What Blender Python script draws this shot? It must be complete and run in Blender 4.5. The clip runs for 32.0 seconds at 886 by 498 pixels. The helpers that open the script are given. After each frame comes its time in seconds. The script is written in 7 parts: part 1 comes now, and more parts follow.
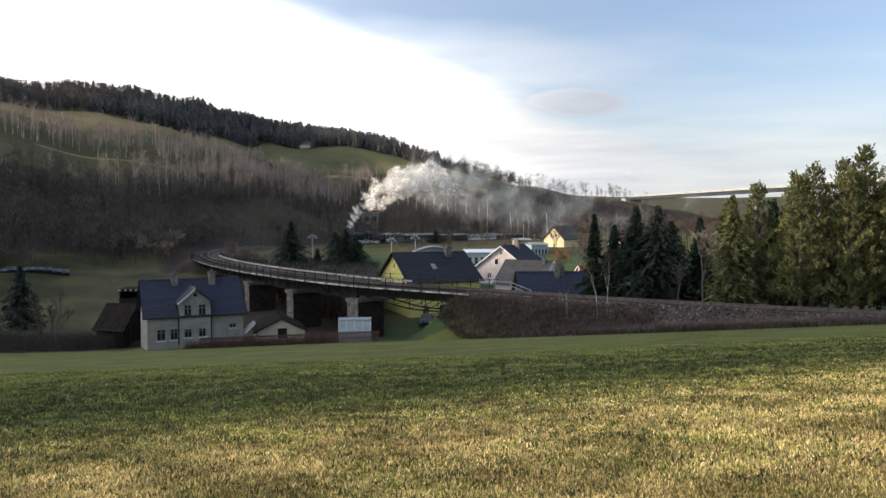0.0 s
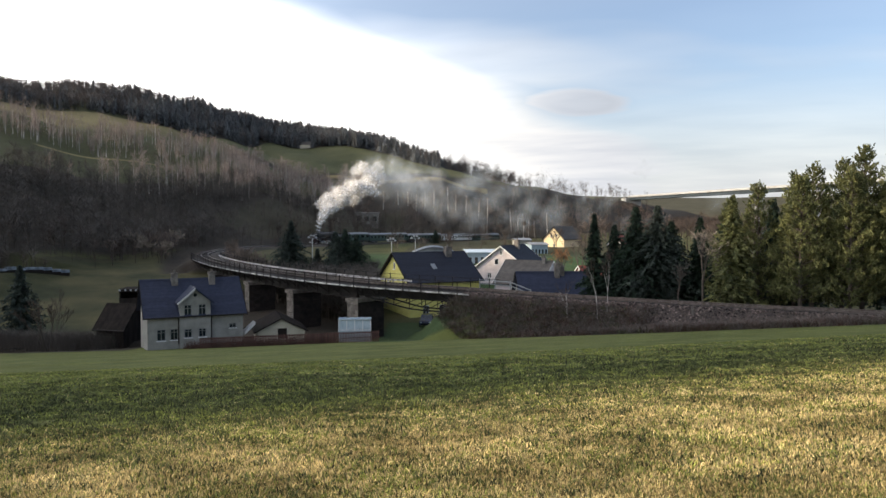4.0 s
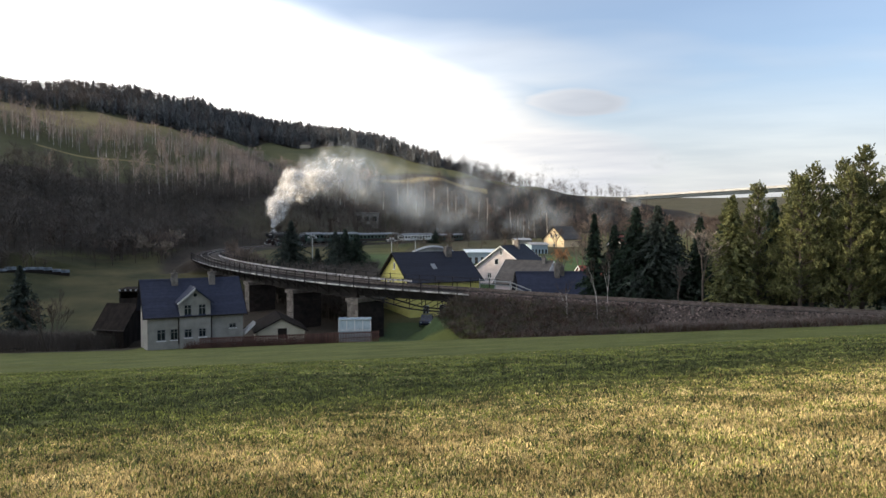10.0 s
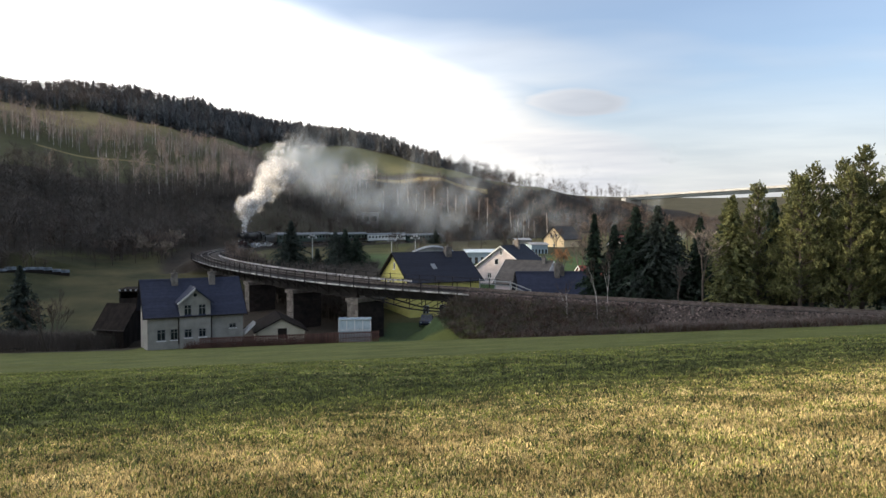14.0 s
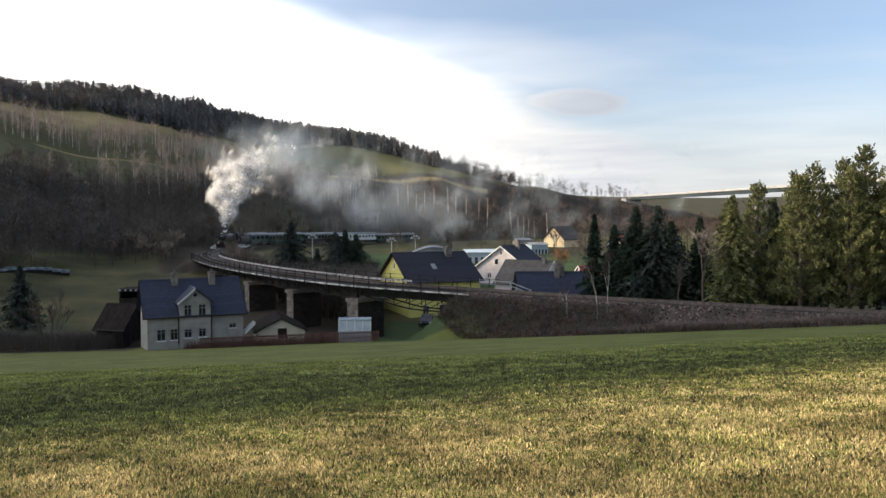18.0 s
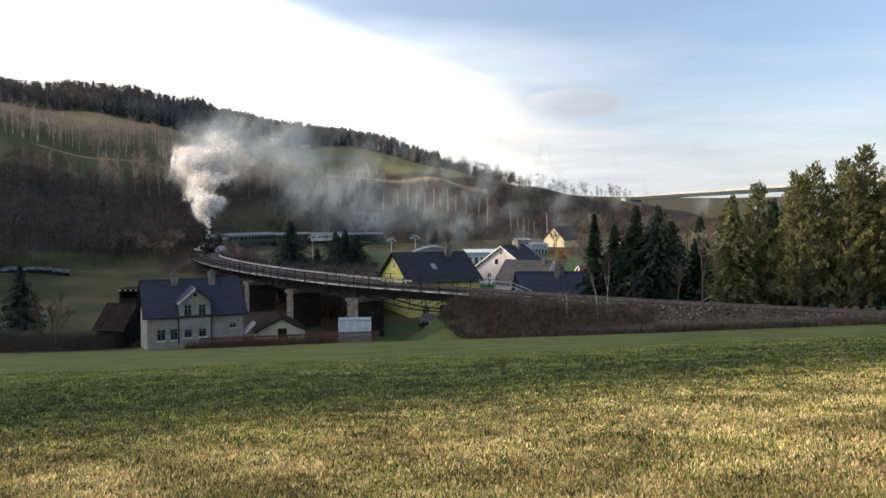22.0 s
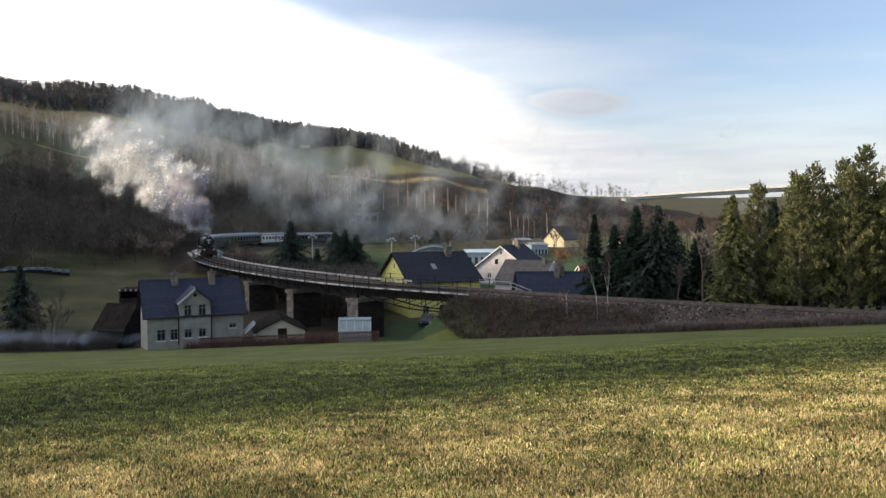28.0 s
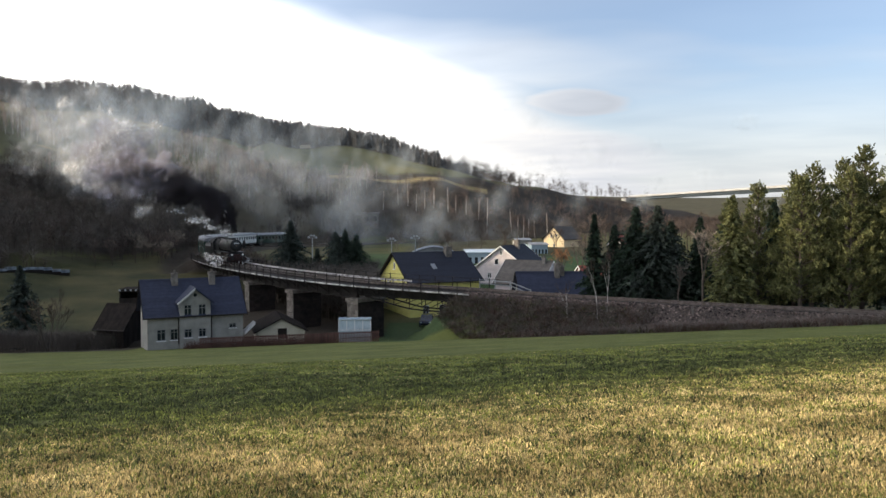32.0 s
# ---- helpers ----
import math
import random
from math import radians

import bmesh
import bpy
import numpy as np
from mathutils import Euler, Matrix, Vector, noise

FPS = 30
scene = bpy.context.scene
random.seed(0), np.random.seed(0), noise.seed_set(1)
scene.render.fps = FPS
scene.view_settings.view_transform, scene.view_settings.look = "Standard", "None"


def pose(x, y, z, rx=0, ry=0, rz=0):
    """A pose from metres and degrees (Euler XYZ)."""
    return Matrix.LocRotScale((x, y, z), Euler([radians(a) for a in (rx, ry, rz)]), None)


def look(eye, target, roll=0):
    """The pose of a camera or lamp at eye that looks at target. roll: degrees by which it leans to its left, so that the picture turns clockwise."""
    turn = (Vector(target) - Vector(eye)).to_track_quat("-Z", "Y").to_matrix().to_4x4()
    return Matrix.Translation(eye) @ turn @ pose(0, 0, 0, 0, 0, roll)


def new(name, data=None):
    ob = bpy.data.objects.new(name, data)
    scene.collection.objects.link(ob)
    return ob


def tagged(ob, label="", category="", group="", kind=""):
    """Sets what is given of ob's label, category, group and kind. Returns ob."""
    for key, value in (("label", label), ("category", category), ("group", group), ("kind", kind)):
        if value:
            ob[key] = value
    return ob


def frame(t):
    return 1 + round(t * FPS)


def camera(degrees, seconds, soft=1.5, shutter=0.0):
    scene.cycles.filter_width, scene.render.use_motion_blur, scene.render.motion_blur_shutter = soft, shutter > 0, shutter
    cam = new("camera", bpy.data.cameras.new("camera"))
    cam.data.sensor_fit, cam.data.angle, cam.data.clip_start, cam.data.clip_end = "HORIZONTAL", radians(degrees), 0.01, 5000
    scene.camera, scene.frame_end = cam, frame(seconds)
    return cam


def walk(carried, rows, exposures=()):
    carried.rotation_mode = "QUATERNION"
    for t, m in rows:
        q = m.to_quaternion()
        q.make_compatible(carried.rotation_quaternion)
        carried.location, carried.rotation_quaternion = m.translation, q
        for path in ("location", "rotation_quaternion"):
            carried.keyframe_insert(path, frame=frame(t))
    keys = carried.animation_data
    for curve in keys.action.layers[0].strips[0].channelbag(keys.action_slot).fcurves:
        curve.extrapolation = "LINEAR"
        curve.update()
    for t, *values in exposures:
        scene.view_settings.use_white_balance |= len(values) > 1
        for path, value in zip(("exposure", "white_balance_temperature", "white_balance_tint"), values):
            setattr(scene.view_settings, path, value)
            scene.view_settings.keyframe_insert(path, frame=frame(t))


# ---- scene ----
# ---- camera ----
cam = camera(62, 32.0, soft=1.5)
HOME = look((0, 0, 0), (0, 1000, -37.5))
walk(cam, [(0, HOME), (32, HOME)])

# ---- world, sun, exposure ----
SUN_DIR = Vector((-1.0, -0.05, 0.30)).normalized()      # towards the sun
EXPOSURE = 0.5
scene.cycles.transparent_max_bounces = 160
scene.view_settings.exposure = EXPOSURE


def make_world():
    w = bpy.data.worlds.new("winter_sky")
    scene.world = w
    w.use_nodes = True
    nt = w.node_tree
    nt.nodes.clear()
    N, L = nt.nodes.new, nt.links.new
    out, bg = N("ShaderNodeOutputWorld"), N("ShaderNodeBackground")
    sky = N("ShaderNodeTexSky")
    sky.sky_type, sky.sun_disc = "NISHITA", False
    sky.sun_elevation = math.asin(SUN_DIR.z)
    sky.sun_rotation = math.atan2(SUN_DIR.x, SUN_DIR.y)
    sky.air_density, sky.dust_density = 1.0, 1.2
    tc = N("ShaderNodeTexCoord")
    # clouds are laid out on a high flat layer: direction divided by its height
    sep = N("ShaderNodeSeparateXYZ")
    L(tc.outputs["Generated"], sep.inputs[0])
    hz = N("ShaderNodeMath"); hz.operation = "MAXIMUM"; hz.inputs[1].default_value = 0.0
    L(sep.outputs["Z"], hz.inputs[0])
    ha = N("ShaderNodeMath"); ha.operation = "ADD"; ha.inputs[1].default_value = 0.17
    L(hz.outputs[0], ha.inputs[0])
    px, py = N("ShaderNodeMath"), N("ShaderNodeMath")
    px.operation = py.operation = "DIVIDE"
    L(sep.outputs["X"], px.inputs[0]); L(ha.outputs[0], px.inputs[1])
    L(sep.outputs["Y"], py.inputs[0]); L(ha.outputs[0], py.inputs[1])
    comb = N("ShaderNodeCombineXYZ")
    L(px.outputs[0], comb.inputs["X"]); L(py.outputs[0], comb.inputs["Y"])
    rot = N("ShaderNodeMapping")
    rot.inputs["Rotation"].default_value = (0, 0, radians(-32))
    rot.inputs["Scale"].default_value = (0.34, 0.95, 1)
    rot.inputs["Location"].default_value = (0.3, 0.55, 0)
    L(comb.outputs[0], rot.inputs["Vector"])
    n1 = N("ShaderNodeTexNoise")
    n1.inputs["Scale"].default_value, n1.inputs["Detail"].default_value, n1.inputs["Roughness"].default_value = 0.85, 4, 0.5
    n1.inputs["Distortion"].default_value = 0.4
    L(rot.outputs[0], n1.inputs["Vector"])
    ramp = N("ShaderNodeValToRGB")
    ramp.color_ramp.elements[0].position, ramp.color_ramp.elements[1].position = 0.46, 0.76
    L(n1.outputs["Fac"], ramp.inputs[0])
    # a broad veil of high cloud fills the sunward half of the sky up to a slanting edge
    dot = N("ShaderNodeVectorMath"); dot.operation = "DOT_PRODUCT"
    L(tc.outputs["Generated"], dot.inputs[0]); dot.inputs[1].default_value = SUN_DIR
    edge = N("ShaderNodeVectorMath"); edge.operation = "DOT_PRODUCT"
    L(tc.outputs["Generated"], edge.inputs[0]); edge.inputs[1].default_value = (0.33, -0.181, 0.944)
    wob = N("ShaderNodeMath"); wob.operation = "MULTIPLY_ADD"
    wob.inputs[1].default_value = -0.16
    L(n1.outputs["Fac"], wob.inputs[0]); L(edge.outputs["Value"], wob.inputs[2])
    veil = N("ShaderNodeMapRange"); veil.interpolation_type = "SMOOTHSTEP"
    veil.inputs["From Min"].default_value, veil.inputs["From Max"].default_value = -0.035, -0.115
    veil.inputs["To Min"].default_value = 0.12
    L(wob.outputs[0], veil.inputs["Value"])
    low = N("ShaderNodeMapRange"); low.interpolation_type = "SMOOTHSTEP"
    low.inputs["From Min"].default_value, low.inputs["From Max"].default_value = 0.25, 0.02
    low.inputs["To Max"].default_value = 0.85
    L(sep.outputs["Z"], low.inputs["Value"])
    m0 = N("ShaderNodeMath"); m0.operation = "MAXIMUM"
    L(veil.outputs[0], m0.inputs[0]); L(low.outputs[0], m0.inputs[1])
    mx = N("ShaderNodeMath"); mx.operation = "MAXIMUM"
    L(ramp.outputs[0], mx.inputs[0]); L(m0.outputs[0], mx.inputs[1])
    # cloud light: brighter towards the sun, greyer away from it
    cl = N("ShaderNodeMapRange"); cl.interpolation_type = "SMOOTHSTEP"
    cl.inputs["From Min"].default_value, cl.inputs["From Max"].default_value = -0.25, 0.98
    cl.inputs["To Min"].default_value, cl.inputs["To Max"].default_value = 4.9, 36.0
    L(dot.outputs["Value"], cl.inputs["Value"])
    shade = N("ShaderNodeMapping")
    shade.inputs["Scale"].default_value, shade.inputs["Location"].default_value = (2.2, 1.0, 1), (3.1, 1.7, 0)
    L(rot.outputs[0], shade.inputs["Vector"])
    n2 = N("ShaderNodeTexNoise"); n2.inputs["Scale"].default_value, n2.inputs["Detail"].default_value = 2.1, 5
    L(shade.outputs[0], n2.inputs["Vector"])
    sh = N("ShaderNodeMapRange")
    sh.inputs["From Min"].default_value, sh.inputs["From Max"].default_value = 0.35, 0.62
    sh.inputs["To Min"].default_value, sh.inputs["To Max"].default_value = 0.86, 1.08
    L(n2.outputs["Fac"], sh.inputs["Value"])
    mul = N("ShaderNodeMath"); mul.operation = "MULTIPLY"
    L(cl.outputs[0], mul.inputs[0]); L(sh.outputs[0], mul.inputs[1])
    # one small grey cloud, its rim frayed by the same noise
    away = N("ShaderNodeVectorMath"); away.operation = "DISTANCE"
    L(comb.outputs[0], away.inputs[0]); away.inputs[1].default_value = (0.57, 3.01, 0)
    fray = N("ShaderNodeMath"); fray.operation = "MULTIPLY_ADD"; fray.inputs[1].default_value = -0.55
    L(n2.outputs["Fac"], fray.inputs[0]); L(away.outputs["Value"], fray.inputs[2])
    grey = N("ShaderNodeMapRange"); grey.interpolation_type = "SMOOTHSTEP"
    grey.inputs["From Min"].default_value, grey.inputs["From Max"].default_value = -0.20, 0.0
    grey.inputs["To Min"].default_value, grey.inputs["To Max"].default_value = 0.74, 1.0
    L(fray.outputs[0], grey.inputs["Value"])
    lump = N("ShaderNodeMapRange")
    lump.inputs["From Min"].default_value, lump.inputs["From Max"].default_value = 1.0, 0.8
    lump.inputs["To Max"].default_value = 0.9
    L(grey.outputs[0], lump.inputs["Value"])
    cover = N("ShaderNodeMath"); cover.operation = "MAXIMUM"
    L(mx.outputs[0], cover.inputs[0]); L(lump.outputs[0], cover.inputs[1])
    mul2 = N("ShaderNodeMath"); mul2.operation = "MULTIPLY"
    L(mul.outputs[0], mul2.inputs[0]); L(grey.outputs[0], mul2.inputs[1])
    # lit tops are warm, shaded undersides cool
    hue = N("ShaderNodeMixRGB")
    hue.inputs[1].default_value, hue.inputs[2].default_value = (0.95, 0.99, 1.08, 1), (1.02, 1.0, 0.98, 1)
    warm = N("ShaderNodeMapRange")
    warm.inputs["From Min"].default_value, warm.inputs["From Max"].default_value = 4.0, 6.0
    L(mul2.outputs[0], warm.inputs["Value"]); L(warm.outputs[0], hue.inputs["Fac"])
    tint = N("ShaderNodeVectorMath"); tint.operation = "SCALE"
    L(hue.outputs[0], tint.inputs[0]); L(mul2.outputs[0], tint.inputs["Scale"])
    mix = N("ShaderNodeMixRGB")
    blue = N("ShaderNodeVectorMath"); blue.operation = "MULTIPLY"
    blue.inputs[1].default_value = (1.14, 1.16, 1.30)
    L(sky.outputs[0], blue.inputs[0])
    L(cover.outputs[0], mix.inputs["Fac"]); L(blue.outputs[0], mix.inputs[1]); L(tint.outputs[0], mix.inputs[2])
    bg.inputs["Strength"].default_value = 0.12
    L(mix.outputs[0], bg.inputs["Color"]); L(bg.outputs[0], out.inputs["Surface"])


make_world()
sun_data = bpy.data.lights.new("sun", "SUN")
sun_data.energy, sun_data.angle, sun_data.color = 5.0, radians(0.6), (1.0, 0.84, 0.62)
sun = new("sun", sun_data)
sun.matrix_world = look(SUN_DIR * 500, (0, 0, 0))


# ---- materials ----
def mat(name, c1, c2=None, scale=3.0, rough=0.85, metal=0.0, bump=0.3, fine=40.0, bdist=0.05, c3=None, rand=0.0, island=0.0, trans=0.0, stretch=(1, 1, 1), spec=0.3):
    """A surface with two scales of variation, in metres of the thing's own space."""
    m = bpy.data.materials.new(name)
    m.use_nodes = True
    nt = m.node_tree
    N, L = nt.nodes.new, nt.links.new
    b = nt.nodes["Principled BSDF"]
    tc, mp = N("ShaderNodeTexCoord"), N("ShaderNodeMapping")
    mp.inputs["Scale"].default_value = stretch
    L(tc.outputs["Object"], mp.inputs["Vector"])
    n1, n2 = N("ShaderNodeTexNoise"), N("ShaderNodeTexNoise")
    n1.inputs["Scale"].default_value, n1.inputs["Detail"].default_value = scale, 5
    n2.inputs["Scale"].default_value, n2.inputs["Detail"].default_value = fine, 3
    L(mp.outputs[0], n1.inputs["Vector"]); L(mp.outputs[0], n2.inputs["Vector"])
    c2 = c2 or tuple(v * 0.75 for v in c1)
    ramp = N("ShaderNodeValToRGB")
    e = ramp.color_ramp.elements
    e[0].position, e[0].color = 0.36, (*c2, 1)
    e[1].position, e[1].color = 0.62, (*c1, 1)
    if c3:
        x = e.new(0.5); x.color = (*c3, 1)
    L(n1.outputs["Fac"], ramp.inputs[0])
    fm = N("ShaderNodeMapRange")
    fm.inputs["From Min"].default_value, fm.inputs["From Max"].default_value = 0.3, 0.7
    fm.inputs["To Min"].default_value, fm.inputs["To Max"].default_value = 0.78, 1.2
    L(n2.outputs["Fac"], fm.inputs["Value"])
    val = fm.outputs[0]
    for amount, node, sock in ((rand, "ShaderNodeObjectInfo", "Random"), (island, "ShaderNodeNewGeometry", "Random Per Island")):
        if amount:
            oi, rm, mu = N(node), N("ShaderNodeMapRange"), N("ShaderNodeMath")
            rm.inputs["To Min"].default_value, rm.inputs["To Max"].default_value = 1 - amount, 1 + amount
            mu.operation = "MULTIPLY"
            L(oi.outputs[sock], rm.inputs["Value"]); L(val, mu.inputs[0]); L(rm.outputs[0], mu.inputs[1])
            val = mu.outputs[0]
    sc = N("ShaderNodeVectorMath"); sc.operation = "SCALE"
    L(ramp.outputs[0], sc.inputs[0]); L(val, sc.inputs["Scale"])
    L(sc.outputs[0], b.inputs["Base Color"])
    b.inputs["Roughness"].default_value, b.inputs["Metallic"].default_value = rough, metal
    b.inputs["Specular IOR Level"].default_value = spec
    if bump:
        bp = N("ShaderNodeBump")
        bp.inputs["Strength"].default_value, bp.inputs["Distance"].default_value = bump, bdist
        L(n2.outputs["Fac"], bp.inputs["Height"]); L(bp.outputs[0], b.inputs["Normal"])
    if trans:
        tr, ms = N("ShaderNodeBsdfTranslucent"), N("ShaderNodeMixShader")
        L(sc.outputs[0], tr.inputs["Color"])
        ms.inputs[0].default_value = trans
        L(b.outputs[0], ms.inputs[1]); L(tr.outputs[0], ms.inputs[2])
        L(ms.outputs[0], nt.nodes["Material Output"].inputs["Surface"])
    return m


M = {}
M["plaster_grey"] = mat("grey_plaster", (0.275, 0.265, 0.24), (0.215, 0.207, 0.187), 1.2, 0.9)
M["plaster_cream"] = mat("cream_plaster", (0.50, 0.46, 0.36), (0.42, 0.38, 0.30), 1.2, 0.9)
M["plaster_yellow"] = mat("yellow_plaster", (0.60, 0.55, 0.17), (0.52, 0.47, 0.14), 1.0, 0.9)
M["plaster_pink"] = mat("pale_plaster", (0.60, 0.53, 0.52), (0.50, 0.44, 0.43), 1.0, 0.9)
M["plaster_beige"] = mat("beige_plaster", (0.72, 0.58, 0.36), (0.62, 0.50, 0.32), 1.0, 0.9)
M["slate_blue"] = mat("blue_slate", (0.026, 0.031, 0.054), (0.020, 0.024, 0.043), 2.5, 0.72, bump=0.3, fine=18, rand=0.12)
M["slate_dark"] = mat("dark_slate", (0.020, 0.022, 0.033), (0.015, 0.017, 0.026), 2.5, 0.75, bump=0.3, fine=18, rand=0.12)
M["roof_brown"] = mat("brown_fibre_cement", (0.12, 0.105, 0.09), (0.085, 0.075, 0.065), 1.5, 0.8, rand=0.1)
M["roof_red"] = mat("red_clay_tile", (0.22, 0.06, 0.04), (0.15, 0.045, 0.03), 2, 0.8)
M["wood_dark"] = mat("dark_stained_wood", (0.032, 0.026, 0.022), (0.020, 0.017, 0.015), 2, 0.95, stretch=(1, 1, 0.2), spec=0.04)
M["white_paint"] = mat("white_paint", (0.72, 0.72, 0.70), (0.60, 0.60, 0.57), 2, 0.6, bump=0.1)
M["glass"] = mat("window_glass", (0.02, 0.025, 0.03), (0.015, 0.018, 0.022), 1, 0.06, bump=0, spec=0.6)
M["rust_steel"] = mat("rusty_dark_steel", (0.0210, 0.0168, 0.0144), (0.0132, 0.0108, 0.0096), 1.5, 0.75, bump=0.3, fine=25)
M["rail_steel"] = mat("worn_rail_steel", (0.14, 0.115, 0.10), (0.08, 0.062, 0.052), 3, 0.5, 0.4, bump=0.05)
M["sleeper"] = mat("tarred_sleeper_wood", (0.050, 0.041, 0.036), (0.030, 0.026, 0.023), 4, 0.9, rand=0.2)
M["edge_white"] = mat("pale_walkway_edge", (0.5700, 0.5400, 0.5100), (0.1950, 0.1800, 0.1650), 1.3, 0.7, bump=0.1)
M["stone"] = mat("pier_masonry", (0.200, 0.178, 0.155), (0.105, 0.090, 0.077), 1.4, 0.95, bump=0.5, fine=8, rand=0.18)
M["brick_dark"] = mat("sooty_brown_brick", (0.034, 0.025, 0.020), (0.019, 0.015, 0.013), 1.4, 0.95, bump=0.5, fine=9, rand=0.2)
M["concrete"] = mat("pale_concrete", (0.55, 0.54, 0.51), (0.45, 0.44, 0.42), 0.2, 0.8)
M["ballast"] = mat("ballast_stone", (0.13, 0.11, 0.10), (0.07, 0.06, 0.055), 6, 0.95, bump=0.8, fine=14, bdist=0.1)
M["loco_black"] = mat("sooty_black_paint", (0.0096, 0.0096, 0.0102), (0.0060, 0.0060, 0.0066), 2, 0.42, bump=0.1, spec=0.5)
M["loco_red"] = mat("red_running_gear_paint", (0.035, 0.013, 0.011), (0.022, 0.010, 0.009), 3, 0.6)
M["coach_green"] = mat("dark_green_coach_paint", (0.030, 0.060, 0.045), (0.024, 0.045, 0.035), 2, 0.45, bump=0.05)
M["coach_white"] = mat("cream_grey_coach_paint", (0.62, 0.62, 0.58), (0.52, 0.52, 0.48), 2, 0.5, bump=0.05)
M["coach_roof"] = mat("pale_grey_coach_roof", (0.2660, 0.2730, 0.2800), (0.1820, 0.1890, 0.1960), 0.8, 0.6)
M["lamp_glow"] = mat("lamp_lens", (0.9, 0.88, 0.8), rough=0.2, bump=0)
M["spruce"] = mat("spruce_needles", (0.0280, 0.0476, 0.0280), (0.0140, 0.0252, 0.0168), 1.2, 0.8, bump=0, island=0.4, trans=0.15)
M["blue_spruce"] = mat("blue_spruce_needles", (0.0550, 0.0700, 0.0550), (0.0225, 0.0312, 0.0250), 1.2, 0.8, bump=0, island=0.4, trans=0.15)
M["pine"] = mat("pine_needles", (0.165, 0.166, 0.062), (0.055, 0.066, 0.026), 0.9, 0.8, bump=0, island=0.45, trans=0.08)
M["bark"] = mat("grey_brown_bark", (0.10, 0.08, 0.065), (0.06, 0.05, 0.04), 3, 0.95, island=0.25)
M["birch_bark"] = mat("white_birch_bark", (0.55, 0.52, 0.47), (0.30, 0.27, 0.24), 2, 0.8, bump=0, island=0.2)
M["twig"] = mat("bare_twigs", (0.105, 0.075, 0.058), (0.065, 0.048, 0.040), 0.05, 0.95, bump=0, island=0.3)
M["twig_dark"] = mat("dark_bare_twigs", (0.135, 0.115, 0.096), (0.070, 0.062, 0.052), 0.04, 0.95, bump=0, island=0.35)
M["twig_tan"] = mat("tan_bare_twigs", (0.205, 0.155, 0.122), (0.13, 0.10, 0.08), 0.3, 0.95, bump=0, island=0.3)
# needle colour greyed and lightened: the distance haze is painted in
M["hazed_conifer"] = mat("hazed_conifer_needles", (0.120, 0.124, 0.122), (0.074, 0.078, 0.080), 0.04, 0.9, bump=0, island=0.4)
M["hedge"] = mat("reddish_hedge_twigs", (0.095, 0.052, 0.040), (0.06, 0.034, 0.028), 1, 0.95, bump=0, island=0.35)
M["hall_blue"] = mat("pale_blue_cladding", (0.30, 0.38, 0.42), (0.24, 0.31, 0.35), 0.5, 0.6)
M["hall_roof"] = mat("blue_grey_roof_sheet", (0.10, 0.12, 0.15), (0.075, 0.09, 0.115), 0.6, 0.5)
M["glass_pale"] = mat("milky_glazing", (0.42, 0.50, 0.54), (0.34, 0.42, 0.46), 2, 0.15, bump=0, spec=0.6)
M["lamp_grey"] = mat("weathered_grey_lamp_steel", (0.34, 0.35, 0.35), (0.24, 0.25, 0.25), 2, 0.6, bump=0)
M["car_white"] = mat("white_plastic_sheet", (0.17, 0.20, 0.225), (0.05, 0.06, 0.07), 0.9, 0.7)


def vapour(name, colour, density, grain=0.9):
    """Thin vapour: scatters light both ways, thins out from the middle of each wisp to its ragged rim."""
    m = bpy.data.materials.new(name)
    m.use_nodes = True
    nt = m.node_tree
    N, L = nt.nodes.new, nt.links.new
    nt.nodes.remove(nt.nodes["Principled BSDF"])
    df, tr, clear = N("ShaderNodeBsdfDiffuse"), N("ShaderNodeBsdfTranslucent"), N("ShaderNodeBsdfTransparent")
    for b in (df, tr):
        b.inputs["Color"].default_value = (*colour, 1)
    half, mix = N("ShaderNodeMixShader"), N("ShaderNodeMixShader")
    half.inputs[0].default_value = 0.38
    L(df.outputs[0], half.inputs[1]); L(tr.outputs[0], half.inputs[2])
    uv, tc = N("ShaderNodeUVMap"), N("ShaderNodeTexCoord")
    cen = N("ShaderNodeVectorMath"); cen.operation = "DISTANCE"
    cen.inputs[1].default_value = (0.5, 0.5, 0)
    L(uv.outputs[0], cen.inputs[0])
    fall = N("ShaderNodeMapRange"); fall.interpolation_type = "SMOOTHSTEP"
    fall.inputs["From Min"].default_value, fall.inputs["From Max"].default_value = 0.5, 0.05
    L(cen.outputs["Value"], fall.inputs["Value"])
    n = N("ShaderNodeTexNoise")
    n.inputs["Scale"].default_value, n.inputs["Detail"].default_value = grain, 3
    L(tc.outputs["Object"], n.inputs["Vector"])
    nm = N("ShaderNodeMapRange")
    nm.inputs["From Min"].default_value, nm.inputs["From Max"].default_value = 0.35, 0.65
    nm.inputs["To Min"].default_value, nm.inputs["To Max"].default_value = 0.30, 1.35
    L(n.outputs["Fac"], nm.inputs["Value"])
    mu, mv = N("ShaderNodeMath"), N("ShaderNodeMath")
    mu.operation = mv.operation = "MULTIPLY"
    L(fall.outputs[0], mu.inputs[0]); L(nm.outputs[0], mu.inputs[1])
    L(mu.outputs[0], mv.inputs[0]); mv.inputs[1].default_value = density
    L(mv.outputs[0], mix.inputs[0]); L(clear.outputs[0], mix.inputs[1]); L(half.outputs[0], mix.inputs[2])
    L(mix.outputs[0], nt.nodes["Material Output"].inputs["Surface"])
    return m


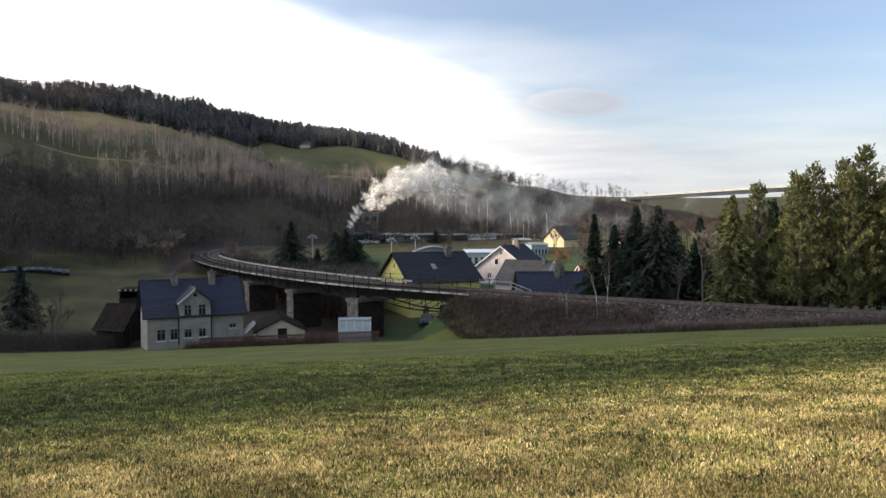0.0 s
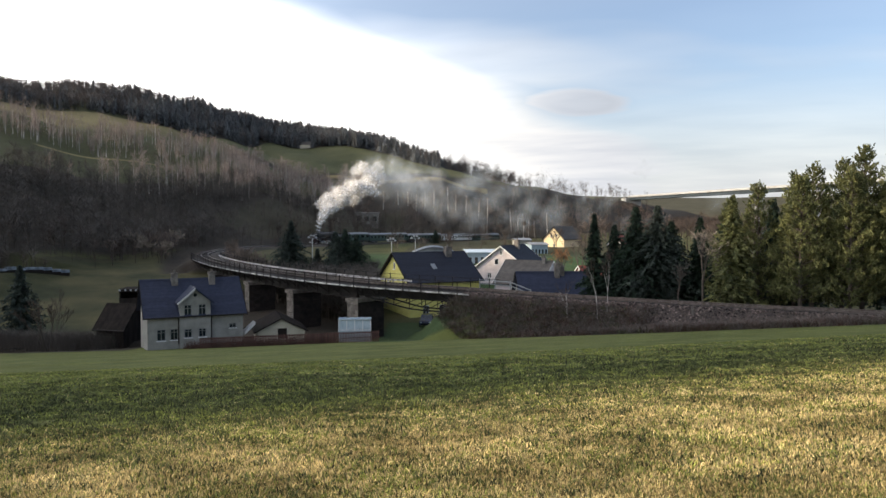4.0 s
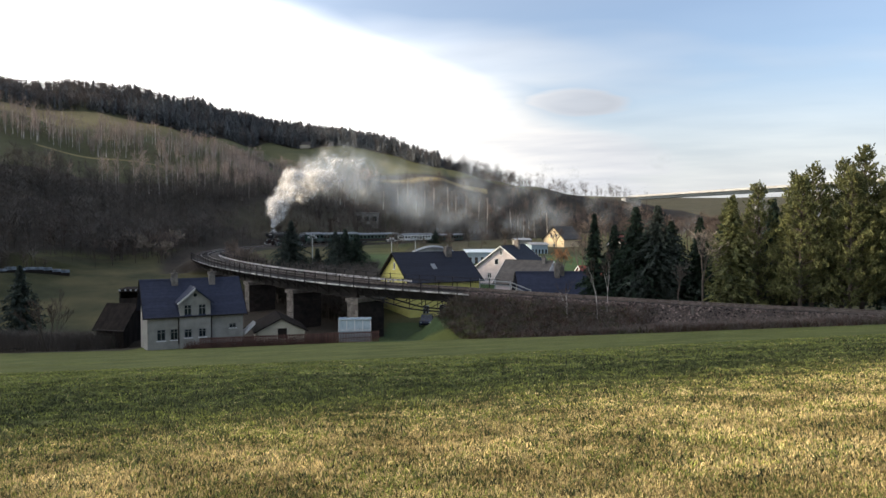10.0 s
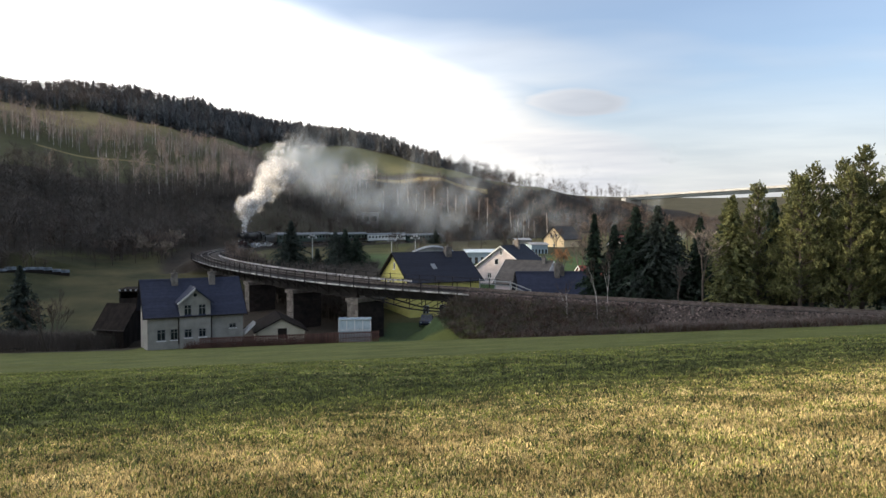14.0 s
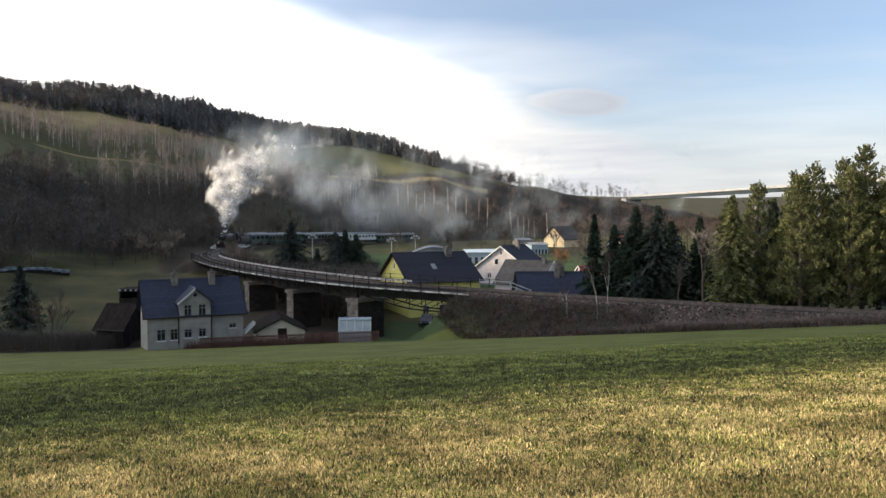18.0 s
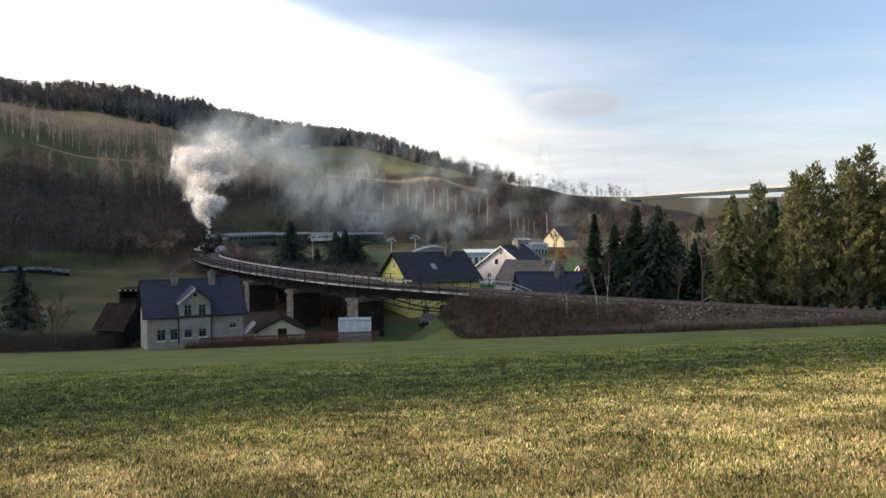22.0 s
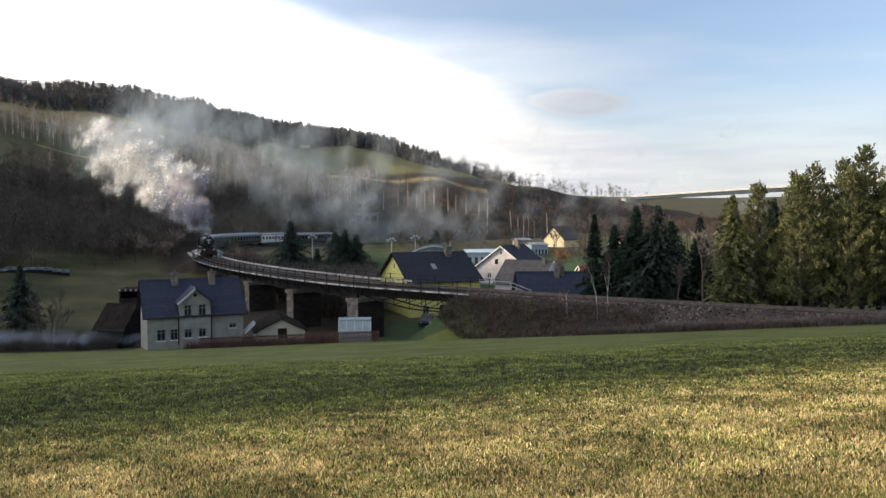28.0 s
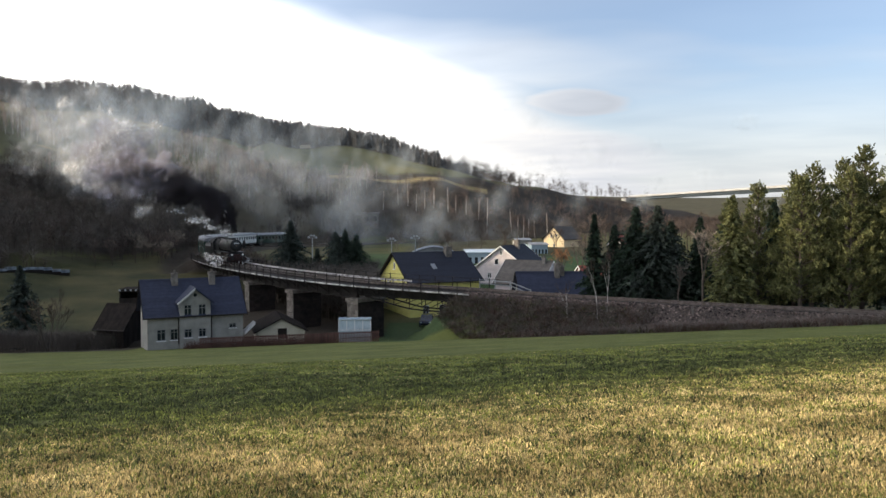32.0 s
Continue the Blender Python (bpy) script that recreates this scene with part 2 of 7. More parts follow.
for key, colour in (("white", (0.83, 0.815, 0.79)), ("grey", (0.42, 0.40, 0.44)), ("black", (0.045, 0.042, 0.046))):
    M["steam_" + key] = vapour(key + "_steam_puff", colour, 0.42 if key != "black" else 0.50)
    M["billow_" + key] = vapour(key + "_smoke_billow", colour, {"white": 0.27, "grey": 0.27, "black": 0.42}[key], 0.8)
    M["haze_" + key] = vapour(key + "_smoke_haze", colour, 0.060 if key != "black" else 0.10, 0.3)
M["exhaust"] = vapour("exhaust_haze", (0.62, 0.70, 0.80), 0.06, 0.8)
M["haze_old"] = vapour("old_smoke_haze", (0.62, 0.69, 0.74), 0.036, 0.10)


def ground_material():
    m = bpy.data.materials.new("winter_ground")
    m.use_nodes = True
    nt = m.node_tree
    N, L = nt.nodes.new, nt.links.new
    b = nt.nodes["Principled BSDF"]
    b.inputs["Roughness"].default_value = 0.95
    b.inputs["Specular IOR Level"].default_value = 0.1
    tc = N("ShaderNodeTexCoord")

    def noise_at(scale, detail=5, rough=0.6):
        n = N("ShaderNodeTexNoise")
        n.inputs["Scale"].default_value, n.inputs["Detail"].default_value, n.inputs["Roughness"].default_value = scale, detail, rough
        L(tc.outputs["Object"], n.inputs["Vector"])
        return n.outputs["Fac"]

    def ramp(fac, lo, hi, a, c):
        r = N("ShaderNodeValToRGB")
        r.color_ramp.elements[0].position, r.color_ramp.elements[0].color = lo, (*a, 1)
        r.color_ramp.elements[1].position, r.color_ramp.elements[1].color = hi, (*c, 1)
        L(fac, r.inputs[0])
        return r.outputs[0]

    def mixc(fac, a, c):
        x = N("ShaderNodeMixRGB")
        L(fac, x.inputs["Fac"]); L(a, x.inputs[1]); L(c, x.inputs[2])
        return x.outputs[0]

    green = ramp(noise_at(0.35), 0.35, 0.65, (0.092, 0.104, 0.030), (0.150, 0.160, 0.048))
    dry = ramp(noise_at(1.6, 6, 0.7), 0.36, 0.62, (0.040, 0.034, 0.012), (0.150, 0.115, 0.042))
    field = mixc(ramp(noise_at(0.22, 6, 0.65), 0.36, 0.60, (0.15,) * 3, (0.95,) * 3), green, dry)
    meadow = ramp(noise_at(0.08, 6), 0.35, 0.65, (0.036, 0.040, 0.018), (0.105, 0.092, 0.042))
    wood = ramp(noise_at(0.06, 6), 0.35, 0.65, (0.034, 0.029, 0.022), (0.062, 0.050, 0.037))
    hill = ramp(noise_at(0.02, 5), 0.35, 0.65, (0.078, 0.082, 0.038), (0.130, 0.122, 0.058))
    at = {}
    for k in ("dry", "lawn", "woods", "pasture", "stones", "straw", "pitch"):
        a = N("ShaderNodeAttribute"); a.attribute_name = k
        at[k] = a.outputs["Fac"]
    stones = ramp(noise_at(3.0, 8, 0.8), 0.38, 0.62, (0.036, 0.029, 0.025), (0.115, 0.092, 0.079))
    straw = ramp(noise_at(0.05, 5), 0.3, 0.7, (0.26, 0.20, 0.095), (0.36, 0.28, 0.13))
    col = mixc(at["dry"], green, field)
    col = mixc(at["lawn"], col, meadow)
    pitch = ramp(noise_at(0.12, 5), 0.35, 0.65, (0.038, 0.066, 0.027), (0.058, 0.092, 0.036))
    col = mixc(at["pitch"], col, pitch)
    col = mixc(at["pasture"], col, hill)
    col = mixc(at["woods"], col, wood)
    col = mixc(at["straw"], col, straw)
    col = mixc(at["stones"], col, stones)
    fm = N("ShaderNodeMapRange")
    fm.inputs["From Min"].default_value, fm.inputs["From Max"].default_value = 0.3, 0.7
    fm.inputs["To Min"].default_value, fm.inputs["To Max"].default_value = 0.7, 1.3
    nf = noise_at(14, 4)
    L(nf, fm.inputs["Value"])
    sc = N("ShaderNodeVectorMath"); sc.operation = "SCALE"
    L(col, sc.inputs[0]); L(fm.outputs[0], sc.inputs["Scale"])
    L(sc.outputs[0], b.inputs["Base Color"])
    bp = N("ShaderNodeBump"); bp.inputs["Strength"].default_value, bp.inputs["Distance"].default_value = 0.7, 0.12
    L(noise_at(7, 6, 0.75), bp.inputs["Height"]); L(bp.outputs[0], b.inputs["Normal"])
    return m


M["ground"] = ground_material()


# ---- mesh helpers ----
class Geo:
    """Collects vertices and faces of one part."""

    def __init__(self):
        self.v, self.f = [], []

    def add(self, vs, fs):
        o = len(self.v)
        self.v.extend(tuple(p) for p in vs)
        self.f.extend(tuple(i + o for i in q) for q in fs)
        return self

    def box(self, x0, y0, z0, x1, y1, z1):
        vs = [(x, y, z) for z in (z0, z1) for x, y in ((x0, y0), (x1, y0), (x1, y1), (x0, y1))]
        return self.add(vs, [(3, 2, 1, 0), (4, 5, 6, 7), (0, 1, 5, 4), (1, 2, 6, 5), (2, 3, 7, 6), (3, 0, 4, 7)])

    def tube(self, p, q, r0, r1=None, n=8, caps=True):
        p, q = Vector(p), Vector(q)
        r1 = r0 if r1 is None else r1
        w = (q - p).normalized()
        a = w.orthogonal().normalized()
        b = w.cross(a)
        vs = [c + (a * math.cos(2 * math.pi * i / n) + b * math.sin(2 * math.pi * i / n)) * r for c, r in ((p, r0), (q, r1)) for i in range(n)]
        fs = [(i, (i + 1) % n, n + (i + 1) % n, n + i) for i in range(n)]
        if caps:
            fs += [tuple(range(n - 1, -1, -1)), tuple(range(n, 2 * n))]
        return self.add(vs, fs)

    def beam(self, p, q, w, h):
        """A bar of width w and height h from p to q."""
        p, q = Vector(p), Vector(q)
        d = (q - p).normalized()
        s = d.cross(Vector((0, 0, 1)))
        s = s.normalized() if s.length > 1e-4 else Vector((1, 0, 0))
        u = s.cross(d)
        vs = [c + s * (i * w / 2) + u * (j * h / 2) for c in (p, q) for i, j in ((-1, -1), (1, -1), (1, 1), (-1, 1))]
        return self.add(vs, [(3, 2, 1, 0), (4, 5, 6, 7), (0, 1, 5, 4), (1, 2, 6, 5), (2, 3, 7, 6), (3, 0, 4, 7)])

    def prism(self, outline, axis, a0, a1):
        """An outline (u, v) drawn out along an axis: 'x' gives (a, u, v), 'y' gives (u, a, v), 'z' gives (u, v, a)."""
        put = {"x": lambda u, v, a: (a, u, v), "y": lambda u, v, a: (u, a, v), "z": lambda u, v, a: (u, v, a)}[axis]
        n = len(outline)
        vs = [put(u, v, a) for a in (a0, a1) for u, v in outline]
        return self.add(vs, [tuple(range(n - 1, -1, -1)), tuple(range(n, 2 * n))] + [(i, (i + 1) % n, n + (i + 1) % n, n + i) for i in range(n)])

    def mesh(self, name, material, smooth=False):
        me = bpy.data.meshes.new(name)
        me.from_pydata(self.v, [], self.f)
        bm = bmesh.new()
        bm.from_mesh(me)
        bmesh.ops.remove_doubles(bm, verts=bm.verts, dist=0.0005)
        bmesh.ops.recalc_face_normals(bm, faces=bm.faces)
        bm.to_mesh(me)
        bm.free()
        me.materials.append(material)
        if smooth:
            me.polygons.foreach_set("use_smooth", [True] * len(me.polygons))
        return me


def part(name, geo, material, parent=None, label="", smooth=False):
    ob = new(name, geo.mesh(name, material, smooth) if isinstance(geo, Geo) else geo)
    if parent:
        ob.parent = parent
    if label:
        ob["label"] = label
    return ob


def raw_mesh(name, verts, faces, material):
    """A mesh from numpy arrays: verts (n, 3), faces (m, 3 or 4)."""
    verts, faces = np.asarray(verts, np.float32), np.asarray(faces, np.int32)
    me = bpy.data.meshes.new(name)
    k = faces.shape[1]
    me.vertices.add(len(verts)); me.loops.add(faces.size); me.polygons.add(len(faces))
    me.vertices.foreach_set("co", verts.ravel())
    me.loops.foreach_set("vertex_index", faces.ravel())
    me.polygons.foreach_set("loop_start", np.arange(len(faces), dtype=np.int32) * k)
    me.update(calc_edges=True)
    me.materials.append(material)
    return me


def thing(name, m, label, category, group="", kind=""):
    ob = new(name)
    ob.matrix_world = m
    return tagged(ob, label, category, group, kind)


# ---- the railway line in plan: x, y and height of the rail top ----
LINE = [(130, 470, -11.2), (60, 412, -10.6), (11, 351, -9.9), (-10, 322, -9.3), (-35.8, 285, -8.3), (-48.3, 255, -7.9), (-54.2, 236, -7.6), (-58.4, 215.1, -7.4),
        (-58.6, 193.8, -7.35), (-54.9, 170, -7.3), (-45.2, 142.8, -7.1), (-33.7, 120.1, -7.05), (-20.5, 99.9, -7.0), (-9.1, 86.5, -7.0), (2.8, 77.4, -7.0), (16.5, 66.8, -7.0), (34.3, 57.2, -7.0), (70, 41, -7.0), (160, 4, -7.0)]


def smooth_line(pts, step=0.5):
    """Points every step metres along a smooth curve through pts."""
    P = [np.array(p, float) for p in pts]
    P = [2 * P[0] - P[1]] + P + [2 * P[-1] - P[-2]]
    out = []
    for i in range(1, len(P) - 2):
        a, b, c, d = P[i - 1:i + 3]
        n = max(8, int(np.linalg.norm(c - b)))
        for k in range(n):
            t = k / n
            out.append(0.5 * (2 * b + (c - a) * t + (2 * a - 5 * b + 4 * c - d) * t * t + (3 * b - a - 3 * c + d) * t ** 3))
    out.append(P[-2])
    out = np.array(out)
    for _ in range(12):
        out[1:-1] = 0.25 * out[:-2] + 0.5 * out[1:-1] + 0.25 * out[2:]
    s = np.concatenate([[0], np.cumsum(np.linalg.norm(np.diff(out, axis=0), axis=1))])
    ss = np.arange(0, s[-1], step)
    return np.stack([np.interp(ss, s, out[:, k]) for k in range(3)], 1)


STEP = 0.5
TRACK = smooth_line(LINE, STEP)


def near_s(x, y):
    return int(np.argmin((TRACK[:, 0] - x) ** 2 + (TRACK[:, 1] - y) ** 2)) * STEP


def on_track(s):
    """Place and heading on the line at s metres from its far end."""
    i = max(0.0, min(s / STEP, len(TRACK) - 2.001))
    k = int(i)
    p = TRACK[k] + (TRACK[k + 1] - TRACK[k]) * (i - k)
    a, b = TRACK[max(0, k - 3)], TRACK[min(len(TRACK) - 1, k + 4)]
    d = b - a
    return Vector(p), math.atan2(d[1], d[0])


# metres run by the chimney along the line, by the second
RUN_T, RUN_S = [0, 6, 12, 17, 21, 25, 28, 30, 32], [250.5, 283.5, 313.5, 336.5, 356, 377, 395, 408.5, 422.5]
S_VIADUCT, S_ABUT = near_s(-47.5, 149), near_s(1.8, 78.2)


def train_s(t):
    """Where the chimney is at t; it runs on evenly before the start."""
    return RUN_S[0] + 5.5 * t if t < 0 else float(np.interp(t, RUN_T, RUN_S))


# ---- the ground ----
CREST_X = [-900, -420, -330, -213, -175, -150, -90, -40, 3, 60, 110, 160, 220, 400, 900]
CREST_Z = [112, 106, 92, 86, 87, 83, 77, 58, 38, 29, 23, 20, 18, 10, 5]


RIDGE_Y = [-160, -30, -12, -8, -2, 6, 95, 120, 150, 200, 260, 330, 420]
RIDGE_Z = [30, 92, 104, 109, 114, 121, 122, 108, 99, 90, 80, 60, 0]


def smoothmin(a, b, k):
    h = np.clip(0.5 + 0.5 * (b - a) / k, 0, 1)
    return b + (a - b) * h - k * h * (1 - h)


LANE_X, LANE_Y = [-140, -48, -38, -33, -27], [79.5, 80.0, 80.6, 83.4, 86.4]


def ground_z(x, y):
    x, y = np.asarray(x, float), np.asarray(y, float)
    sh = x.shape
    x, y = x.ravel(), y.ravel()
    field = -1.5 - 0.14 * y + np.where(x > 0, 0.05, 0.04) * x
    field = np.where(y < 0, -1.5 - 0.10 * y + 0.045 * x, field)
    # valley floor
    floor = -14.0 + 5.0 * np.clip((y - 95) / 90, 0, 1) + np.clip((x - 5) / 25, 0, 1) * 5.0 * np.clip((130 - y) / 60, 0, 1)
    floor = floor + np.clip((-x - 35) / 40, 0, 1) * np.clip((y - 92) / 45, 0, 1) * 2.5
    z = -smoothmin(-np.where(y < 110, field, -99.0), -floor, 1.2)
    # left hill and back hill, up to a rolling crest
    u1 = -0.97 * (x + 75) + 0.2425 * (y - 130)
    u2 = y - 345 - 1.25 * np.clip(x, 0, None)
    side = -10 + 0.38 * np.minimum(u1, 130) + 0.28 * np.clip(u1 - 130, 0, None)
    slope = np.maximum(side, -10 + 0.27 * u2)
    knoll = 19 * np.exp(-((x + 228) / 58) ** 2 - ((y - 570) / 95) ** 2)
    knoll = knoll + 10 * np.exp(-((x + 192) / 40) ** 2 - ((y - 655) / 70) ** 2)
    slope = np.where(y < 60, slope - 0.5 * (60 - y), slope)
    crest = np.interp(x, CREST_X, CREST_Z) - 0.25 * np.clip(y - 720, 0, 600)
    bumps = 1.6 * np.sin(x * 0.045 + 1.0) * np.sin(y * 0.038) + 0.9 * np.sin(x * 0.11 + y * 0.07)
    hill = smoothmin(slope + bumps, crest + bumps, 16.0) + knoll
    z = np.maximum(z, hill)
    # steep ridge across the valley side, added unseen beyond the view's left edge, its profile set to shade field and
    # valley
    ridge = np.interp(y, RIDGE_Y, RIDGE_Z) - 0.6 * np.abs(x + 385)
    z = np.maximum(z, ridge)
    # far country to the horizon
    far = np.clip((y - 900) / 900, 0, 1)
    z = np.maximum(z, -14 + far * (80 + 8 * np.sin(x * 0.004 + 2.2)))
    # sunken lane behind the lower field edge
    d = (y - np.interp(x, LANE_X, LANE_Y)) / 2.3
    z = z - 1.45 * np.clip(1.5 - np.abs(d), 0, 1) * np.clip((-31 - x) / 3, 0, 1) * (x > -140) * (np.abs(d) < 1.6)
    # railway bed: levelled along the line, embankment before the viaduct's near end
    near = (np.abs(x) < 220) & (y > -40) & (y < 480)
    xs, ys, zs = x[near], y[near], z[near]
    T = TRACK[::4]
    for k in range(0, len(xs), 4000):
        d2 = (xs[k:k + 4000, None] - T[None, :, 0]) ** 2 + (ys[k:k + 4000, None] - T[None, :, 1]) ** 2
        j = d2.argmin(1)
        d, s = np.sqrt(d2[np.arange(len(j)), j]), j * 4 * STEP
        bed = T[j, 2] - 0.24
        on_bank = (s > S_ABUT + 2.6) | (s < S_VIADUCT)
        lift = bed - 0.62 * np.clip(d - 2.4, 0, None)
        cut = bed + 0.7 * np.clip(d - 3.6, 0, None)
        zz = zs[k:k + 4000]
        zz2 = np.minimum(np.maximum(zz, lift), cut)
        # rounded ends of the banks
        e = np.maximum(S_ABUT + 2.6 - s, 0)
        e2 = np.maximum(s - S_VIADUCT, 0)
        cone = bed - 0.72 * np.minimum(e, e2) - 0.62 * np.clip(d - 2.4, 0, None)
        zs[k:k + 4000] = np.where(on_bank, zz2, np.maximum(np.minimum(zz, bed - 1.5), cone))
    z[near] = zs
    return z.reshape(sh)


def gz(x, y):
    return float(ground_z(np.array([x]), np.array([y]))[0])


def axis(parts):
    out = []
    for a, b, n in parts:
        out += list(np.linspace(a, b, n, endpoint=False))
    return np.array(out + [parts[-1][1]])


EDGE_X = [-335, -226, -217, -202, -172, -160, -143, -85, -38, -2]
EDGE_Y = [330, 345, 418, 453, 498, 548, 610, 605, 586, 537]


def wood_edge(x, y):
    """Positive inside the wood on the hill's crown."""
    return np.where(x < -2, y - np.interp(x, EDGE_X, EDGE_Y), y - 643 - 1.25 * np.clip(x, 0, None))


PATH_X, PATH_Y = [-142.7, -141, -132.5, -114.9], [259, 269, 296, 323]      # pale path below the birches


def build_ground():
    xs = axis([(-2600, -700, 18), (-700, -440, 12), (-440, -330, 22), (-330, -165, 45), (-165, -105, 64), (-105, 60, 165), (60, 200, 40), (200, 700, 28), (700, 2600, 18)])
    ys = axis([(-400, -40, 14), (-40, 2, 34), (2, 100, 140), (100, 180, 80), (180, 440, 100), (440, 760, 70), (760, 1900, 30), (1900, 4800, 14)])
    X, Y = np.meshgrid(xs, ys)
    Z = ground_z(X, Y)
    rng = np.random.RandomState(3)
    Z = Z + rng.normal(0, 0.006, Z.shape) * ((X > -110) & (X < 60) & (Y < 100))
    nx, ny = len(xs), len(ys)
    i = (np.arange(ny - 1)[:, None] * nx + np.arange(nx - 1)[None]).ravel()
    F = np.stack([i, i + 1, i + 1 + nx, i + nx], 1)
    V = np.stack([X.ravel(), Y.ravel(), Z.ravel()], 1)
    me = raw_mesh("ground", V, F, M["ground"])
    x, y = V[:, 0], V[:, 1]
    u1 = -0.97 * (x + 75) + 0.2425 * (y - 130)
    u2 = y - 345 - 1.25 * np.clip(x, 0, None)
    on_hill = np.clip(np.maximum(u1, u2) / 8, 0, 1)
    top_wood = (wood_edge(x, y) > 0) & ((u1 > 140) | (y > 500))
    top_wood |= u2 > 305
    pasture = np.maximum(np.clip((u1 - 145) / 8, 0, 1), np.clip((u2 - 150) / 10, 0, 1)) * ~top_wood
    straw_y = 486 + 0.25 * np.clip(x, -30, None) + 0.2 * np.clip(-30 - x, 0, None)
    wv = {
        "dry": np.clip((12.4 + 0.42 * x - y) / 6 + 0.5, 0, 1),
        "lawn": ((y > 84) & (on_hill < 0.5)) * np.where((x > -24) & (x < 40) & (y > 116) & (y < 170), 0.25, np.where((x > -30) & (y > 120), 0.75, 1.0)) * (y < 900),
        "pasture": pasture * on_hill + (y > 760),
        "woods": on_hill * (1 - pasture) * (y < 800) * np.where((x > -78) & (x < -20) & (y > 240) & (y < 400), 0.9, 1.0) + 0.65 * (y > 850),
        "straw": 0.85 * np.clip(1.5 - np.abs(y - straw_y) / 4.5, 0, 1) * (x > -80) * (x < 30) + 0.9 * np.clip(1.5 - np.abs(x - np.interp(y, PATH_Y, PATH_X)) / 0.9, 0, 1) * (y > PATH_Y[0]) * (y < PATH_Y[-1]),
        "stones": np.zeros(len(x)),
        "pitch": np.clip((x + 27) / 5, 0, 1) * (x < 60) * np.clip((y - 112) / 6, 0, 1) * np.clip((215 - y) / 20, 0, 1),
    }
    wv["woods"] = np.maximum(wv["woods"], (x > -38) * (x < -0.085 * y) * (y > 83) * (y < 122 - 0.2 * x))
    wv["woods"] = np.maximum(wv["woods"], (x < -32) * (x > -120) * (y > 75.8 - 0.02 * (x + 32)) * (y < 93))
    wv["pasture"] = np.maximum(wv["pasture"], 0.45 * (u1 > 62) * (u2 < 130) * on_hill)
    wv["straw"] = np.maximum(wv["straw"], 0.8 * np.clip((-165 - x) / 25, 0, 1) * pasture * on_hill * (u1 > 128))
    wv["woods"] = np.where((u1 > 62) & (u2 < 130), wv["woods"] * 0.5, wv["woods"])
    wv["woods"] = np.maximum(wv["woods"], 0.5 * (x > -12) * (x < 70) * (y > 190) * (y < 345))
    T = TRACK[::4]
    near = np.where((np.abs(x) < 130) & (y > 0) & (y < 430))[0]
    for k in range(0, len(near), 4000):
        q = near[k:k + 4000]
        d2 = (x[q, None] - T[None, :, 0]) ** 2 + (y[q, None] - T[None, :, 1]) ** 2
        j = d2.argmin(1)
        d, s = np.sqrt(d2[np.arange(len(q)), j]), j * 4 * STEP
        bank = (s > S_ABUT + 1) | (s < S_VIADUCT + 4)
        wv["stones"][q] = bank * np.clip((np.where(s > S_ABUT + 20, 6.4, 3.4) - d) / 1.2, 0, 1)
        w = bank * np.clip((np.where((s > S_ABUT) & (s < S_ABUT + 10), 3.6 + 0.55 * (s - S_ABUT), 9.5) - d) / 1.5, 0, 1)
        wv["woods"][q] = np.maximum(wv["woods"][q], w)
    wv["pitch"] = np.maximum(wv["pitch"], 0.75 * (x > -8) * (x < 12) * (y > 70.5 + 0.05 * x) * (y < 100))
    wv["lawn"] = np.maximum(wv["lawn"], 0.9 * (x > -6) * (x < 12) * (y > 70.5 + 0.05 * x))
    for k, w in wv.items():
        a = me.attributes.new(k, "FLOAT", "POINT")
        a.data.foreach_set("value", np.clip(w, 0, 1).astype(np.float32))
    me.polygons.foreach_set("use_smooth", np.ones(len(me.polygons), bool))
    tagged(new("ground", me), "sloping winter field, valley meadows and wooded hillsides", "ground", kind="structure")


build_ground()


# ---- track and viaduct ----
def line_at(s, off, dz=0.0):
    p, h = on_track(s)
    return Vector((p.x - math.sin(h) * off, p.y + math.cos(h) * off, p.z + dz))


def ribbon(s0, s1, off, w, z0, z1, step=2.0):
    """A bar that follows the line: off metres to its left, w wide, from z0 to z1 over the rail top."""
    g = Geo()
    n = max(2, int((s1 - s0) / step) + 1)
    ss = np.linspace(s0, s1, n)
    vs = []
    for s in ss:
        for o, z in ((off - w / 2, z0), (off + w / 2, z0), (off + w / 2, z1), (off - w / 2, z1)):
            vs.append(line_at(s, o, z))
    fs = [(4 * i + k, 4 * i + (k + 1) % 4, 4 * i + 4 + (k + 1) % 4, 4 * i + 4 + k) for i in range(n - 1) for k in range(4)]
    fs += [(3, 2, 1, 0), tuple(4 * (n - 1) + k for k in range(4))]
    return g.add(vs, fs)


